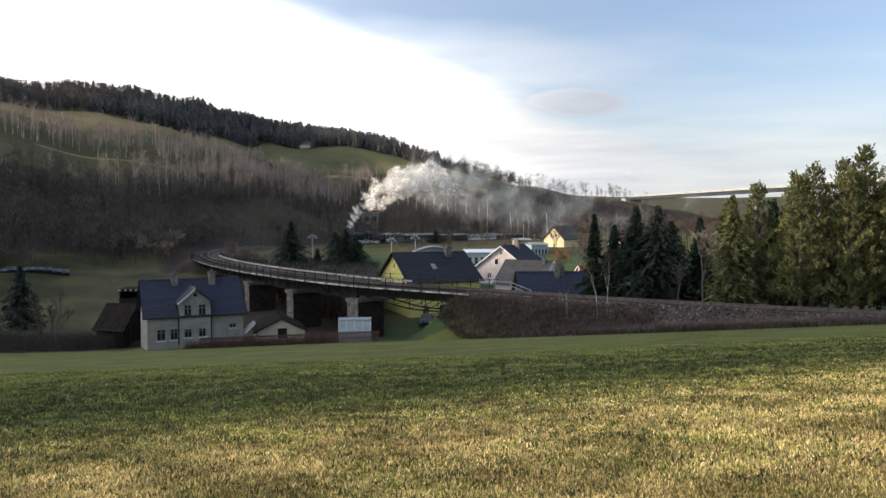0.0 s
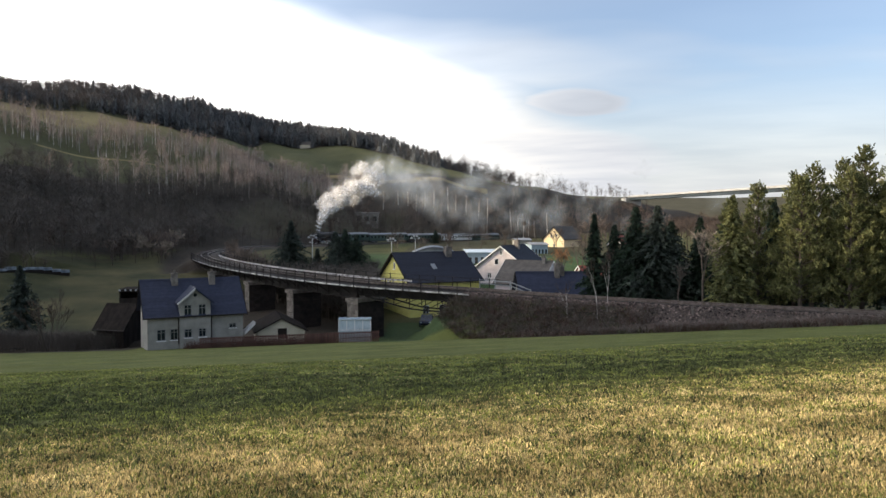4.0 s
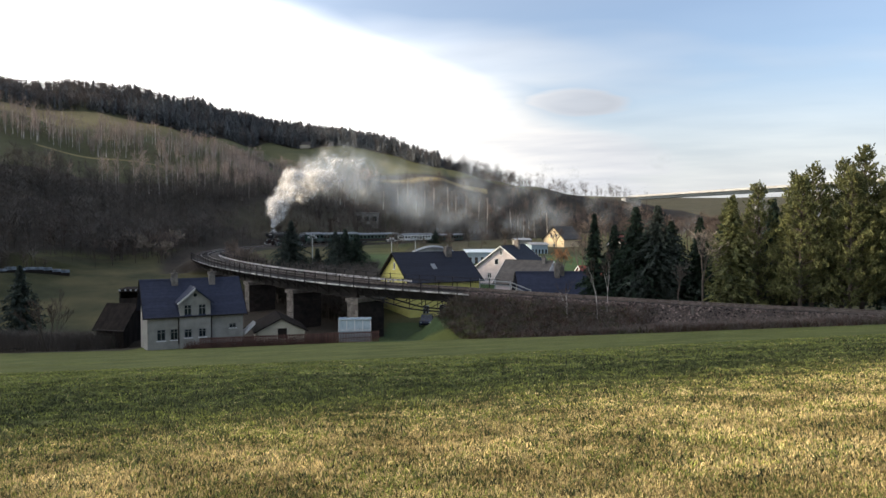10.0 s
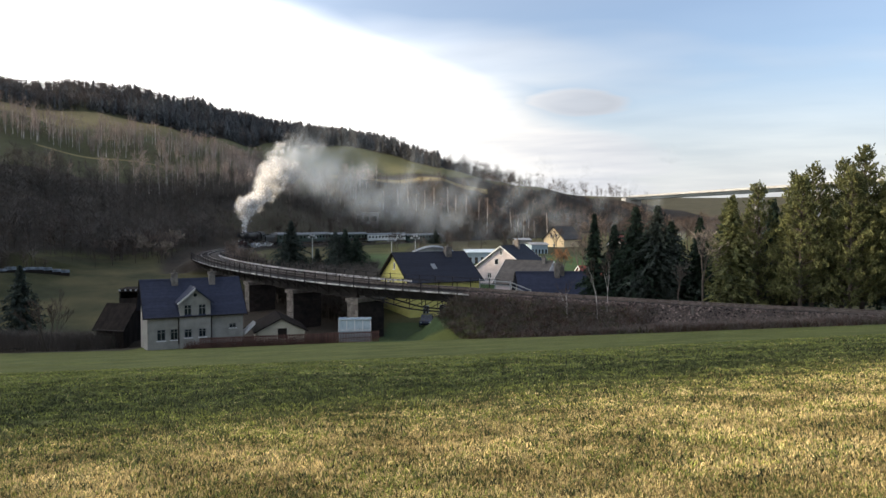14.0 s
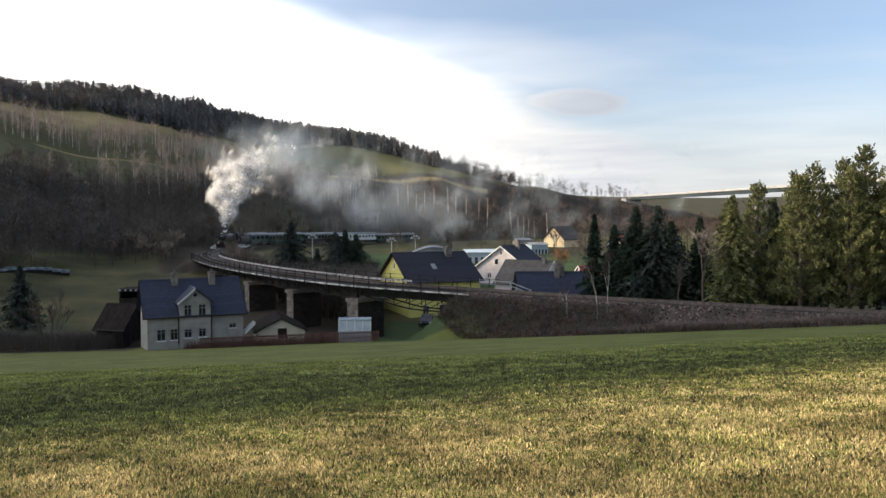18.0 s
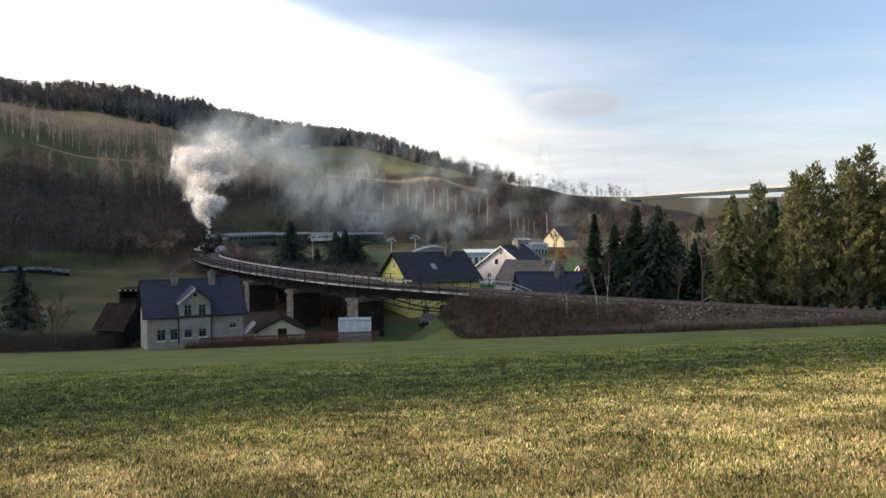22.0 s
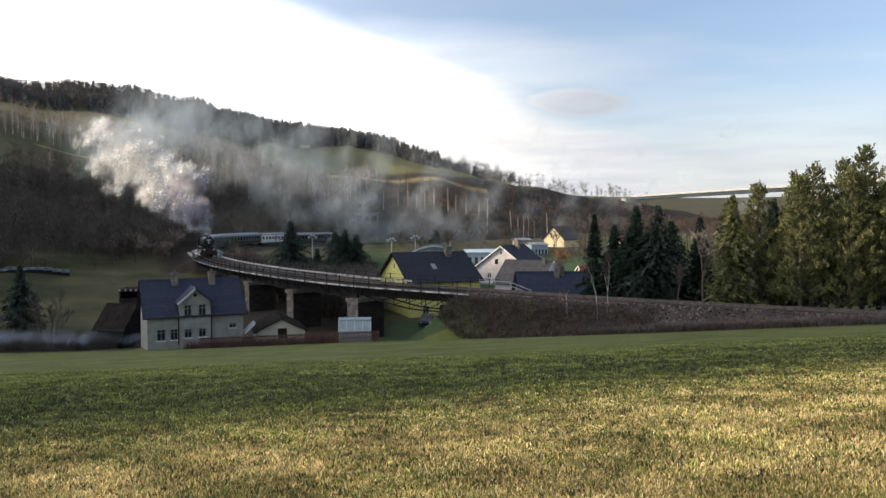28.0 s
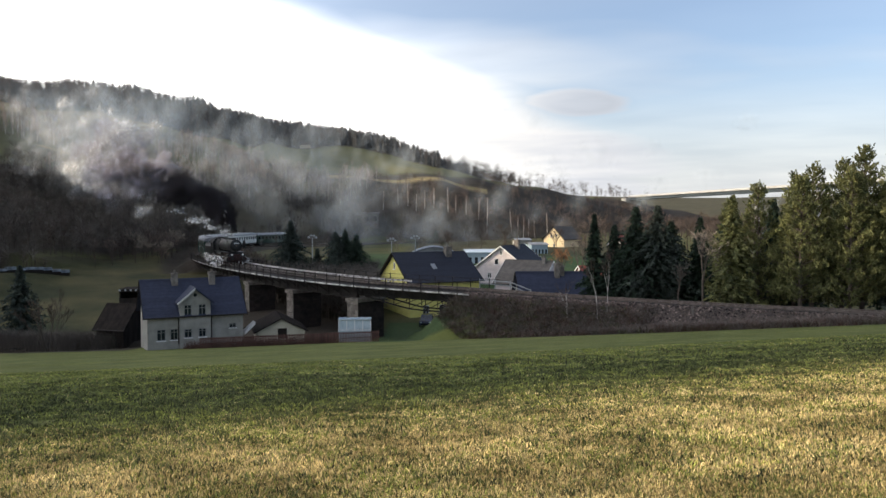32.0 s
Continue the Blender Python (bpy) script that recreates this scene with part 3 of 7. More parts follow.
def build_track():
    tr = thing("railway_track", Matrix(), "single railway track with worn steel rails on dark sleepers", "railway track", kind="structure")
    for o in (-0.75, 0.75):
        part("rail", ribbon(20, len(TRACK) * STEP - 20, o, 0.07, -0.15, 0.0), M["rail_steel"], tr)
    sl = Geo().box(-0.13, -1.3, -0.30, 0.13, 1.3, -0.15).mesh("sleeper", M["sleeper"])
    s = S_VIADUCT - 30
    n = 0
    while s < S_ABUT + 70 and n < 300:
        p, h = on_track(s)
        ob = part("sleeper", sl, None, tr)
        ob.matrix_basis = pose(p.x, p.y, p.z, 0, 0, math.degrees(h))
        s += 0.65 if s > S_VIADUCT else 0.65
        n += 1
    g = Geo()
    for a, b in ((60, S_VIADUCT - 30), (s, s + 60)):
        while a < b:
            p, h = on_track(a)
            c, d = math.cos(h), math.sin(h)
            vs = [(p.x + c * i - d * j, p.y + d * i + c * j, p.z + k) for k in (-0.3, -0.15) for i, j in ((-.13, -1.3), (.13, -1.3), (.13, 1.3), (-.13, 1.3))]
            g.add(vs, [(4, 5, 6, 7), (0, 1, 5, 4), (1, 2, 6, 5), (2, 3, 7, 6), (3, 0, 4, 7)])
            a += 0.65
    tagged(part("far_sleepers", g, M["sleeper"], tr), kind="stuff")


PIER_S = [near_s(-39, 130.5), near_s(-27.2, 109.6), near_s(-18.25, 96.9), near_s(-9.0, 86.4)]


def build_viaduct():
    v = thing("railway_viaduct", Matrix(), "curved dark steel girder railway viaduct on stone piers", "viaduct")
    ends = [S_VIADUCT - 1] + PIER_S[:4] + [S_ABUT + 1]
    for a, b in zip(ends[:-1], ends[1:]):
        dp = 1.4 if b > S_ABUT else 1.8
        for o in (-1.1, 1.1):
            part("main_girder", ribbon(a + 0.1, b - 0.1, o, 0.35, -dp, -0.32, 1.5), M["rust_steel"], v)
            part("bottom_flange", ribbon(a + 0.1, b - 0.1, o, 0.55, -dp - 0.1, -dp, 1.5), M["rust_steel"], v)
        k = a + 1.0
        while k < b - 0.5:
            for o in (-1.1, 1.1):
                st = Geo()
                sgn = 1 if o > 0 else -1
                st.beam(line_at(k, o + sgn * 0.24, -dp), line_at(k, o + sgn * 0.24, -0.4), 0.12, 0.12)
                part("web_stiffener", st, M["rust_steel"], v)
            br = Geo()
            br.beam(line_at(k, -1.0, 0.14 - dp), line_at(k, 1.0, -0.5), 0.1, 0.1)
            br.beam(line_at(k, 1.0, 0.14 - dp), line_at(k, -1.0, -0.5), 0.1, 0.1)
            part("cross_brace", br, M["rust_steel"], v)
            k += 2.5
    for o in (-2.15, 2.15):
        part("walkway", ribbon(S_VIADUCT - 4, S_ABUT + 2, o, 1.25, -0.42, -0.32), M["sleeper"], v)
        sg = 1 if o > 0 else -1
        part("walkway_edge", ribbon(S_VIADUCT - 4, S_ABUT + 3, 2.82 * sg, 0.09, -0.46, -0.31), M["edge_white"], v, "weathered pale steel edge beam")
        if sg > 0:
            part("cable_duct", ribbon(S_VIADUCT - 4, S_ABUT - 9, 2.70, 0.16, -0.02, 0.20), M["edge_white"], v, "pale cable duct along the railing")
        for z in (0.32, 0.78):
            part("handrail", ribbon(S_VIADUCT - 4, S_ABUT + 3, 2.84 * sg, 0.045, z - 0.022, z + 0.022), M["rust_steel"], v)
        k = S_VIADUCT - 4
        while k < S_ABUT + 3:
            p = Geo().beam(line_at(k, 2.91 * sg, -0.62), line_at(k, 2.91 * sg, 0.84), 0.10, 0.10)
            part("railing_post", p, M["rust_steel"], v)
            bk = Geo().beam(line_at(k, 1.25 * sg, -1.5), line_at(k, 2.8 * sg, -0.5), 0.09, 0.09)
            part("bracket", bk, M["rust_steel"], v)
            k += 2.4
    # lattice bracing under the last span
    a, b = PIER_S[3] + 1.2, S_ABUT + 0.5
    for o in (-1.1, 1.1):
        k = [a + (b - a) * i / 6 for i in range(7)]
        drop = [-1.65, -1.95, -2.3, -2.6, -2.65, -2.6, -2.5]
        for i in range(6):
            part("lower_chord", Geo().beam(line_at(k[i], o, drop[i]), line_at(k[i + 1], o, drop[i + 1]), 0.14, 0.14), M["rust_steel"], v)
            part("lattice_post", Geo().beam(line_at(k[i + 1], o, drop[i + 1]), line_at(k[i + 1], o, -1.5), 0.09, 0.09), M["rust_steel"], v)
            part("lattice_diagonal", Geo().beam(line_at(k[i], o, drop[i]), line_at(k[i + 1], o, -1.55), 0.07, 0.07), M["rust_steel"], v)
    # masonry piers, in courses
    for s in PIER_S[:4]:
        p, h = on_track(s)
        base = gz(p.x, p.y) - 0.5
        top = p.z - 1.92
        pier = part("pier", Geo().box(-0.95, -2.0, base - top, 0.95, 2.0, -0.35), M["brick_dark"], v, "sooty brick bridge pier with pale stone ends")
        pier.matrix_basis = pose(p.x, p.y, top, 0, 0, math.degrees(h))
        part("pier_cap", Geo().box(-1.12, -2.17, -0.40, 1.12, 2.17, 0.0), M["stone"], pier, "projecting stone cap")
        rnd = random.Random(int(s))
        z = base - top
        while z < -0.4:
            hgt = min(0.5, -0.36 - z)
            for face in range(3):
                u = -2.0 if face == 0 else -0.95
                end = 2.0 if face == 0 else 0.95
                while u < end - 0.05:
                    w = min(end - u, rnd.uniform(0.55, 0.95))
                    q = rnd.uniform(0.02, 0.05)
                    g = Geo()
                    if face == 0:
                        g.box(0.95, u + 0.015, z + 0.015, 0.95 + q, u + w - 0.015, z + hgt - 0.015)
                    elif face == 1:
                        g.box(u + 0.015, -2.0 - q, z + 0.015, u + w - 0.015, -2.0, z + hgt - 0.015)
                    else:
                        g.box(-0.95 - q, (u + 0.015) * 2.1, z + 0.015, -0.95, (u + w - 0.015) * 2.1, z + hgt - 0.015)
                    part("stone_block", g, M["stone" if face == 1 else "brick_dark"], pier)
                    u += w
            z += hgt
    p, h = on_track(S_ABUT + 2.2)
    ab = part("abutment", Geo().box(-1.2, -2.4, -7.5, 2.5, 2.4, -0.45), M["stone"], v, "stone abutment in the embankment")
    ab.matrix_basis = pose(p.x, p.y, p.z, 0, 0, math.degrees(h))
    p, h = on_track(S_VIADUCT - 3)
    ab = part("abutment", Geo().box(-2.5, -2.4, -6, 1.6, 2.4, -0.45), M["stone"], v, "stone abutment in the embankment")
    ab.matrix_basis = pose(p.x, p.y, p.z, 0, 0, math.degrees(h))


build_track()
build_viaduct()


# ---- houses ----
def wall_with_holes(length, z0, z1, holes, thick=0.3):
    """A wall along x from 0 to length, its outer face at y = 0, with holes (x0, z0, x1, z1) cut right through."""
    g = Geo()
    xs = sorted({0.0, length, *[h[0] for h in holes], *[h[2] for h in holes]})
    for a, b in zip(xs[:-1], xs[1:]):
        z = z0
        for h in sorted((h for h in holes if h[0] <= a + 1e-6 and h[2] >= b - 1e-6), key=lambda h: h[1]):
            if h[1] > z:
                g.box(a, 0, z, b, thick, h[1])
            z = h[3]
        if z < z1:
            g.box(a, 0, z, b, thick, z1)
    return g


def add_window(parent, m, w, h, frame_mat="white_paint", bars=1):
    """A window with its frame, sill and panes; m places its lower left corner, outer face towards -y."""
    fr = Geo()
    t = 0.07
    fr.box(0, 0.10, 0, t, 0.17, h); fr.box(w - t, 0.10, 0, w, 0.17, h)
    fr.box(t, 0.10, 0, w - t, 0.17, t); fr.box(t, 0.10, h - t, w - t, 0.17, h)
    if bars:
        fr.box(w / 2 - 0.03, 0.105, t, w / 2 + 0.03, 0.165, h - t)
        fr.box(t, 0.11, h * 0.68, w / 2 - 0.03, 0.16, h * 0.68 + 0.05)
        fr.box(w / 2 + 0.03, 0.11, h * 0.68, w - t, 0.16, h * 0.68 + 0.05)
    win = part("window", fr, M[frame_mat], parent, "framed window with dark panes")
    win.matrix_basis = m
    part("pane", Geo().box(t, 0.13, t, w - t, 0.14, h - t), M["glass"], win)
    part("sill", Geo().box(-0.06, -0.07, -0.06, w + 0.06, 0.10, 0.0), M["white_paint"], win)
    return win


def add_chimney(parent, x, y, z0, z1, w=0.55, mat_name="stone"):
    c = part("chimney", Geo().box(x - w / 2, y - w / 2, z0, x + w / 2, y + w / 2, z1), M[mat_name], parent, "square masonry chimney")
    part("chimney_cap", Geo().box(x - w / 2 - 0.07, y - w / 2 - 0.07, z1, x + w / 2 + 0.07, y + w / 2 + 0.07, z1 + 0.1), M["stone"], c)
    part("chimney_pot", Geo().tube((x, y, z1 + 0.1), (x, y, z1 + 0.42), 0.13, 0.11), M["stone"], c)
    return c


def roof_slope(parent, name, x0, x1, y0, z0, y1, z1, material, thick=0.16, courses=True):
    """One pitch from the eave (y0, z0) to the ridge (y1, z1), in overlapping courses of slates."""
    n = max(3, int(math.hypot(y1 - y0, z1 - z0) / 0.45)) if courses else 1
    L = math.hypot(y1 - y0, z1 - z0)
    ny, nz = -(z1 - z0) / L, (y1 - y0) / L
    if nz < 0:
        ny, nz = -ny, -nz
    base = Geo().prism([(y0, z0), (y1, z1), (y1 - ny * thick, z1 - nz * thick), (y0 - ny * thick, z0 - nz * thick)], "x", x0, x1)
    r = part(name, base, material, parent)
    for k in range(n):
        a, b = k / n, (k + 1) / n
        ya, za, yb, zb = y0 + (y1 - y0) * a, z0 + (z1 - z0) * a, y0 + (y1 - y0) * b, z0 + (z1 - z0) * b
        g = Geo().prism([(ya, za), (ya + ny * 0.02, za + nz * 0.02), (yb + ny * 0.008, zb + nz * 0.008), (yb, zb)], "x", x0, x1)
        part("slate_course", g, material, r)
    return r


def house(name, label, x, y, z, turn, w, d, eave, ridge, wall, roof, front=(), gable=(), attic=(), chimneys=(), over=0.35, group="", base_depth=1.5, back=True, frame_mat="white_paint"):
    """A gabled house: x, y, z is the ground under its front left corner, its front runs w along local x, its gables d along local y.
    front, gable: windows (x, z, w, h); attic: windows (y, z, w, h) in the left gable's triangle."""
    h = thing(name, pose(x, y, z, 0, 0, turn), label, "house", group)
    wm, rm = M[wall], M[roof]
    fw = part("wall", wall_with_holes(w, -base_depth, eave, [(a, b, a + c, b + e) for a, b, c, e in front]), wm, h)
    for a, b, c, e in front:
        add_window(fw, pose(a, 0, b), c, e, frame_mat)
    # left gable wall: drawn in its own frame, outer face to -x
    gw = part("wall", wall_with_holes(d - 0.6, -base_depth, eave, [(a, b, a + c, b + e) for a, b, c, e in gable]), wm, h)
    gw.matrix_basis = pose(0, d - 0.3, 0, 0, 0, -90)
    for a, b, c, e in gable:
        add_window(gw, pose(a, 0, b), c, e, frame_mat)
    tri = part("gable", Geo().prism([(0, eave), (d, eave), (d / 2, ridge - 0.18)], "x", 0.0, 0.3), wm, h)
    for a, b, c, e in attic:
        wn = add_window(tri, pose(-0.19, a + c, b, 0, 0, -90), c, e, bars=0)
    part("gable", Geo().prism([(0, eave), (d, eave), (d / 2, ridge - 0.18)], "x", w - 0.3, w), wm, h)
    part("wall", Geo().box(w - 0.3, 0.3, -base_depth, w, d - 0.3, eave), wm, h)
    part("wall", Geo().box(0, d - 0.3, -base_depth, w, d, eave), wm, h)
    k = (ridge - eave) / (d / 2)
    for y0, s in ((-over, 1), (d + over, -1)):
        roof_slope(h, "roof_slope", -over, w + over, y0, eave - over * k, d / 2, ridge, rm)
        part("gutter", Geo().tube((-over, y0 - 0.06 * s, eave - over * k - 0.03), (w + over, y0 - 0.06 * s, eave - over * k - 0.03), 0.07), M["rust_steel"], h)
    part("ridge_cap", Geo().prism([(d / 2 - 0.16, ridge - 0.05), (d / 2, ridge + 0.07), (d / 2 + 0.16, ridge - 0.05)], "x", -over, w + over), rm, h)
    for xe in (-over - 0.03, w + over - 0.01):
        for y0 in (-over, d + over):
            bb = Geo().beam((xe, y0, eave - over * k - 0.08), (xe, d / 2, ridge - 0.08), 0.05, 0.2)
            part("bargeboard", bb, M["white_paint" if wall == "plaster_pink" else "wood_dark"], h)
    for c in chimneys:
        add_chimney(h, *c)
    return h


# grey house with a blue slate roof and a cross gable
def build_grey_house():
    zb = -12.45
    lower = [(0.9, 0.25, 0.85, 1.15), (2.2, 0.25, 0.75, 1.15), (8.1, 1.15, 0.75, 0.5)]
    h = house("gabled_house", "grey plastered house with blue slate roof and cross gable", -29.9, 74.2, zb, 27, 9.55, 7.6, 3.0, 6.25,
              "plaster_grey", "slate_blue", front=lower, over=0.4, frame_mat="window_grey",
              chimneys=((3.05, 3.3, 5.0, 6.85, 0.62), (6.9, 3.3, 5.0, 6.85, 0.62)))
    x0, x1 = 3.1, 6.15
    cg = part("cross_gable", wall_with_holes(x1 - x0, -1.5, 4.25, [(0.42, 0.45, 1.2, 1.35), (1.85, 0.45, 2.6, 1.35), (0.42, 2.6, 1.17, 3.85), (1.85, 2.6, 2.6, 3.85)], 0.32), M["plaster_grey"], h, "grey plastered cross gable")
    cg.matrix_basis = pose(x0, -0.32, 0)
    for a, b, c, e in ((0.42, 0.45, 0.78, 0.9), (1.85, 0.45, 0.75, 0.9), (0.42, 2.6, 0.75, 1.25), (1.85, 2.6, 0.75, 1.25)):
        add_window(cg, pose(a, 0, b), c, e, "window_grey")
    wd = x1 - x0
    part("gable_top", Geo().prism([(0, 4.25), (wd, 4.25), (wd / 2, 5.46)], "y", 0, 0.32), M["plaster_grey"], cg)
    vent = Geo().tube((wd / 2, -0.02, 4.85), (wd / 2, 0.05, 4.85), 0.19, n=12)
    part("round_vent", vent, M["glass"], cg, "round dark gable vent")
    for sgn in (-1, 1):
        e = wd / 2 + sgn * (wd / 2 + 0.28)
        g = Geo().prism([(wd / 2, 5.62), (e, 4.08), (e, 3.96), (wd / 2, 5.48)], "y", -0.35, 3.3)
        part("cross_roof", g, M["slate_blue"], cg)
        part("verge_board", Geo().beam((wd / 2, -0.37, 5.50), (e, -0.37, 3.98), 0.05, 0.16), M["slate_blue" if sgn > 0 else "concrete"], cg)
        part("cross_cheek", Geo().box(0 if sgn < 0 else wd - 0.25, 0.32, 2.4, 0.25 if sgn < 0 else wd, 2.6, 4.2), M["plaster_grey"], cg)
    part("downpipe", Geo().tube((x0 - 0.12, -0.09, -0.2), (x0 - 0.12, -0.09, 2.8), 0.05), M["rust_steel"], h)
    part("downpipe", Geo().tube((x1 + 0.12, -0.09, -0.2), (x1 + 0.12, -0.09, 2.8), 0.05), M["rust_steel"], h)
    # covered outside stair at the far end
    part("side_stair", Geo().prism([(9.75, 0.25), (10.9, 1.3), (10.9, 1.6), (9.75, 0.6)], "y", 0.2, 1.3), M["concrete"], h)


M["window_grey"] = mat("weathered_grey_window_frame", (0.20, 0.20, 0.20), (0.14, 0.14, 0.14), 3, 0.7, bump=0)
build_grey_house()
YELLOW = house("yellow_house", "yellow plastered house with dark slate roof behind the viaduct", -4.6, 103, -14.2, 27, 11.2, 11.0, 5.9, 9.6, "plaster_yellow", "slate_dark",
      front=((2.0, 1.0, 1.0, 1.3), (4.6, 1.0, 1.0, 1.3), (7.6, 1.0, 1.0, 1.3)), gable=((2.2, 4.3, 0.8, 1.25), (4.2, 4.3, 0.8, 1.25), (6.6, 4.3, 0.7, 1.0), (0.8, 4.3, 0.6, 0.9)), attic=((5.2, 7.2, 0.5, 1.0),),
      chimneys=((8.4, 4.8, 8.2, 10.3, 0.95),), over=0.5)
part("skylight", Geo().prism([(2.0, 7.27), (3.0, 7.94), (3.0, 8.02), (2.0, 7.35)], "x", 4.6, 5.3), M["coach_roof"], YELLOW)
house("white_house", "pale pink-white house with black roof", 15.2, 133, -13.5, 62, 11, 10.2, 5.2, 9.0, "plaster_pink", "slate_dark",
      front=((2.0, 3.2, 0.8, 1.1), (5.0, 3.2, 0.8, 1.1)), gable=((6.6, 3.0, 0.8, 1.0), (2.0, 3.0, 0.8, 1.0)), attic=((4.85, 7.3, 0.5, 0.8), (5.6, 5.5, 0.85, 1.15), (4.0, 5.6, 0.5, 0.8)), chimneys=((6, 4.4, 8.0, 9.9, 0.8),), over=0.5)
house("brown_roofed_house", "low house with a brown fibre cement roof", 7.5, 106.5, -13.5, -33, 7.3, 7.5, 4.75, 7.8, "plaster_pink", "roof_brown", over=0.3, chimneys=((6.2, 3.4, 7.0, 8.3, 0.5),))
house("blue_roofed_house", "low house with a dark blue slate roof", 9.4, 87, -12.75, 3, 9.5, 6.0, 4.0, 6.6, "plaster_grey", "slate_blue", attic=((2.6, 4.6, 0.6, 0.8),), over=0.4, chimneys=((4.6, 2.4, 5.8, 7.6, 0.6), (5.3, 2.6, 5.8, 7.2, 0.45)))
house("beige_house", "beige plastered house with a brown roof far down the valley", 42.0, 256, -13, 48, 11.5, 8.4, 7.0, 11.2, "plaster_beige", "roof_brown", gable=((3.6, 4.0, 0.8, 1.2),), attic=((2.7, 7.5, 0.8, 1.1), (4.7, 7.5, 0.8, 1.1)), over=0.4)
house("white_cottage", "small white cottage between dark conifers", 62.4, 258, -12, 50, 6, 5, 4.0, 7.3, "plaster_pink", "roof_red", over=0.3)
house("red_roofed_house", "low house with a red tiled roof", 24.9, 128, -13.5, 12, 5, 6, 3.6, 5.6, "plaster_pink", "roof_red", over=0.3, chimneys=((4.5, 2.6, 6, 7.4, 0.5),))


def block(name, label, x, y, z, turn, w, d, h, wall, roof, windows=0, category="building"):
    """A flat-roofed building with a row of windows."""
    b = thing(name, pose(x, y, z, 0, 0, turn), label, category)
    hs = [(w * (i + 0.25) / windows, h * 0.35, w * (i + 0.75) / windows, h * 0.75) for i in range(windows)]
    fw = part("wall", wall_with_holes(w, -2, h, hs), M[wall], b)
    for a, c, e, f in hs:
        wn = part("window", Geo().box(0, 0.12, 0, e - a, 0.18, f - c), M["glass"], fw)
        wn.matrix_basis = pose(a, 0, c)
    part("wall", Geo().box(0, 0.3, -2, 0.3, d, h), M[wall], b)
    part("wall", Geo().box(w - 0.3, 0.3, -2, w, d, h), M[wall], b)
    part("wall", Geo().box(0.3, d - 0.3, -2, w - 0.3, d, h), M[wall], b)
    part("roof", Geo().prism([(-0.4, h), (d / 2, h + 0.5), (d + 0.4, h), (d + 0.4, h + 0.12), (d / 2, h + 0.66), (-0.4, h + 0.12)], "x", -0.4, w + 0.4), M[roof], b)
    return b


block("works_hall", "grey concrete works building behind the railway", -44.5, 372, gz(-38, 378), 4, 12, 10, 6.0, "plaster_grey", "roof_brown", 3)
block("glasshouse_hall", "long low greenhouse with pale glass roof", 5.6, 171, -11.5, 3, 8.6, 12, 4.2, "glass_pale", "glass_pale", 6)
block("office_block", "grey flat-roofed building with a window band", 22.8, 228, -11.5, 4, 4.4, 8, 5.6, "plaster_grey", "coach_roof", 4)
block("blue_hall", "pale blue low hall with a row of windows", 24.6, 205, -11.5, 4, 4.6, 9, 4.9, "hall_blue", "coach_roof", 5)


def build_arched_hall():
    """A low hall whose metal roof is a flat arch."""
    b = thing("arched_hall", pose(-6.4, 160, -11.5, 0, 0, 2), "low sports hall with an arched blue-grey metal roof", "building")
    w, d = 9.0, 11.0
    for y in (0, d - 0.3):
        part("wall", Geo().box(0, y, -2, w, y + 0.3, 4.6), M["plaster_grey"], b)
    for x in (0, w - 0.3):
        part("wall", Geo().box(x, 0.3, -2, x + 0.3, d - 0.3, 4.6), M["plaster_grey"], b)
    arc = [(-0.4 + (w + 0.8) * i / 12, 4.6 + 1.35 * math.sin(math.pi * i / 12)) for i in range(13)]
    part("roof", Geo().prism(arc + [(x, z - 0.12) for x, z in arc[::-1]], "y", -0.4, d + 0.4), M["hall_roof"], b)
    part("gable_panel", Geo().prism([(x, z - 0.14) for x, z in arc[1:-1]] + [(arc[-2][0], 4.6), (arc[1][0], 4.6)], "y", 0.02, 0.2), M["coach_roof"], b)


build_arched_hall()
house("hill_cottage", "small white cottage high on the wooded hill", -55, 668, gz(-55, 670) - 0.5, 10, 8, 7, 3, 6, "plaster_pink", "roof_brown", over=0.3)
house("hill_farmhouse", "pale farmhouse at the edge of the hill wood", -118, 610, gz(-115, 612) - 0.5, 5, 9, 7, 3.4, 6.2, "plaster_cream", "roof_brown", over=0.3)
house("hill_hut", "pale hut at the upper wood edge", -226, 492, gz(-226, 494) - 0.5, 5, 7, 6, 2.6, 4.6, "plaster_cream", "roof_brown", over=0.3)


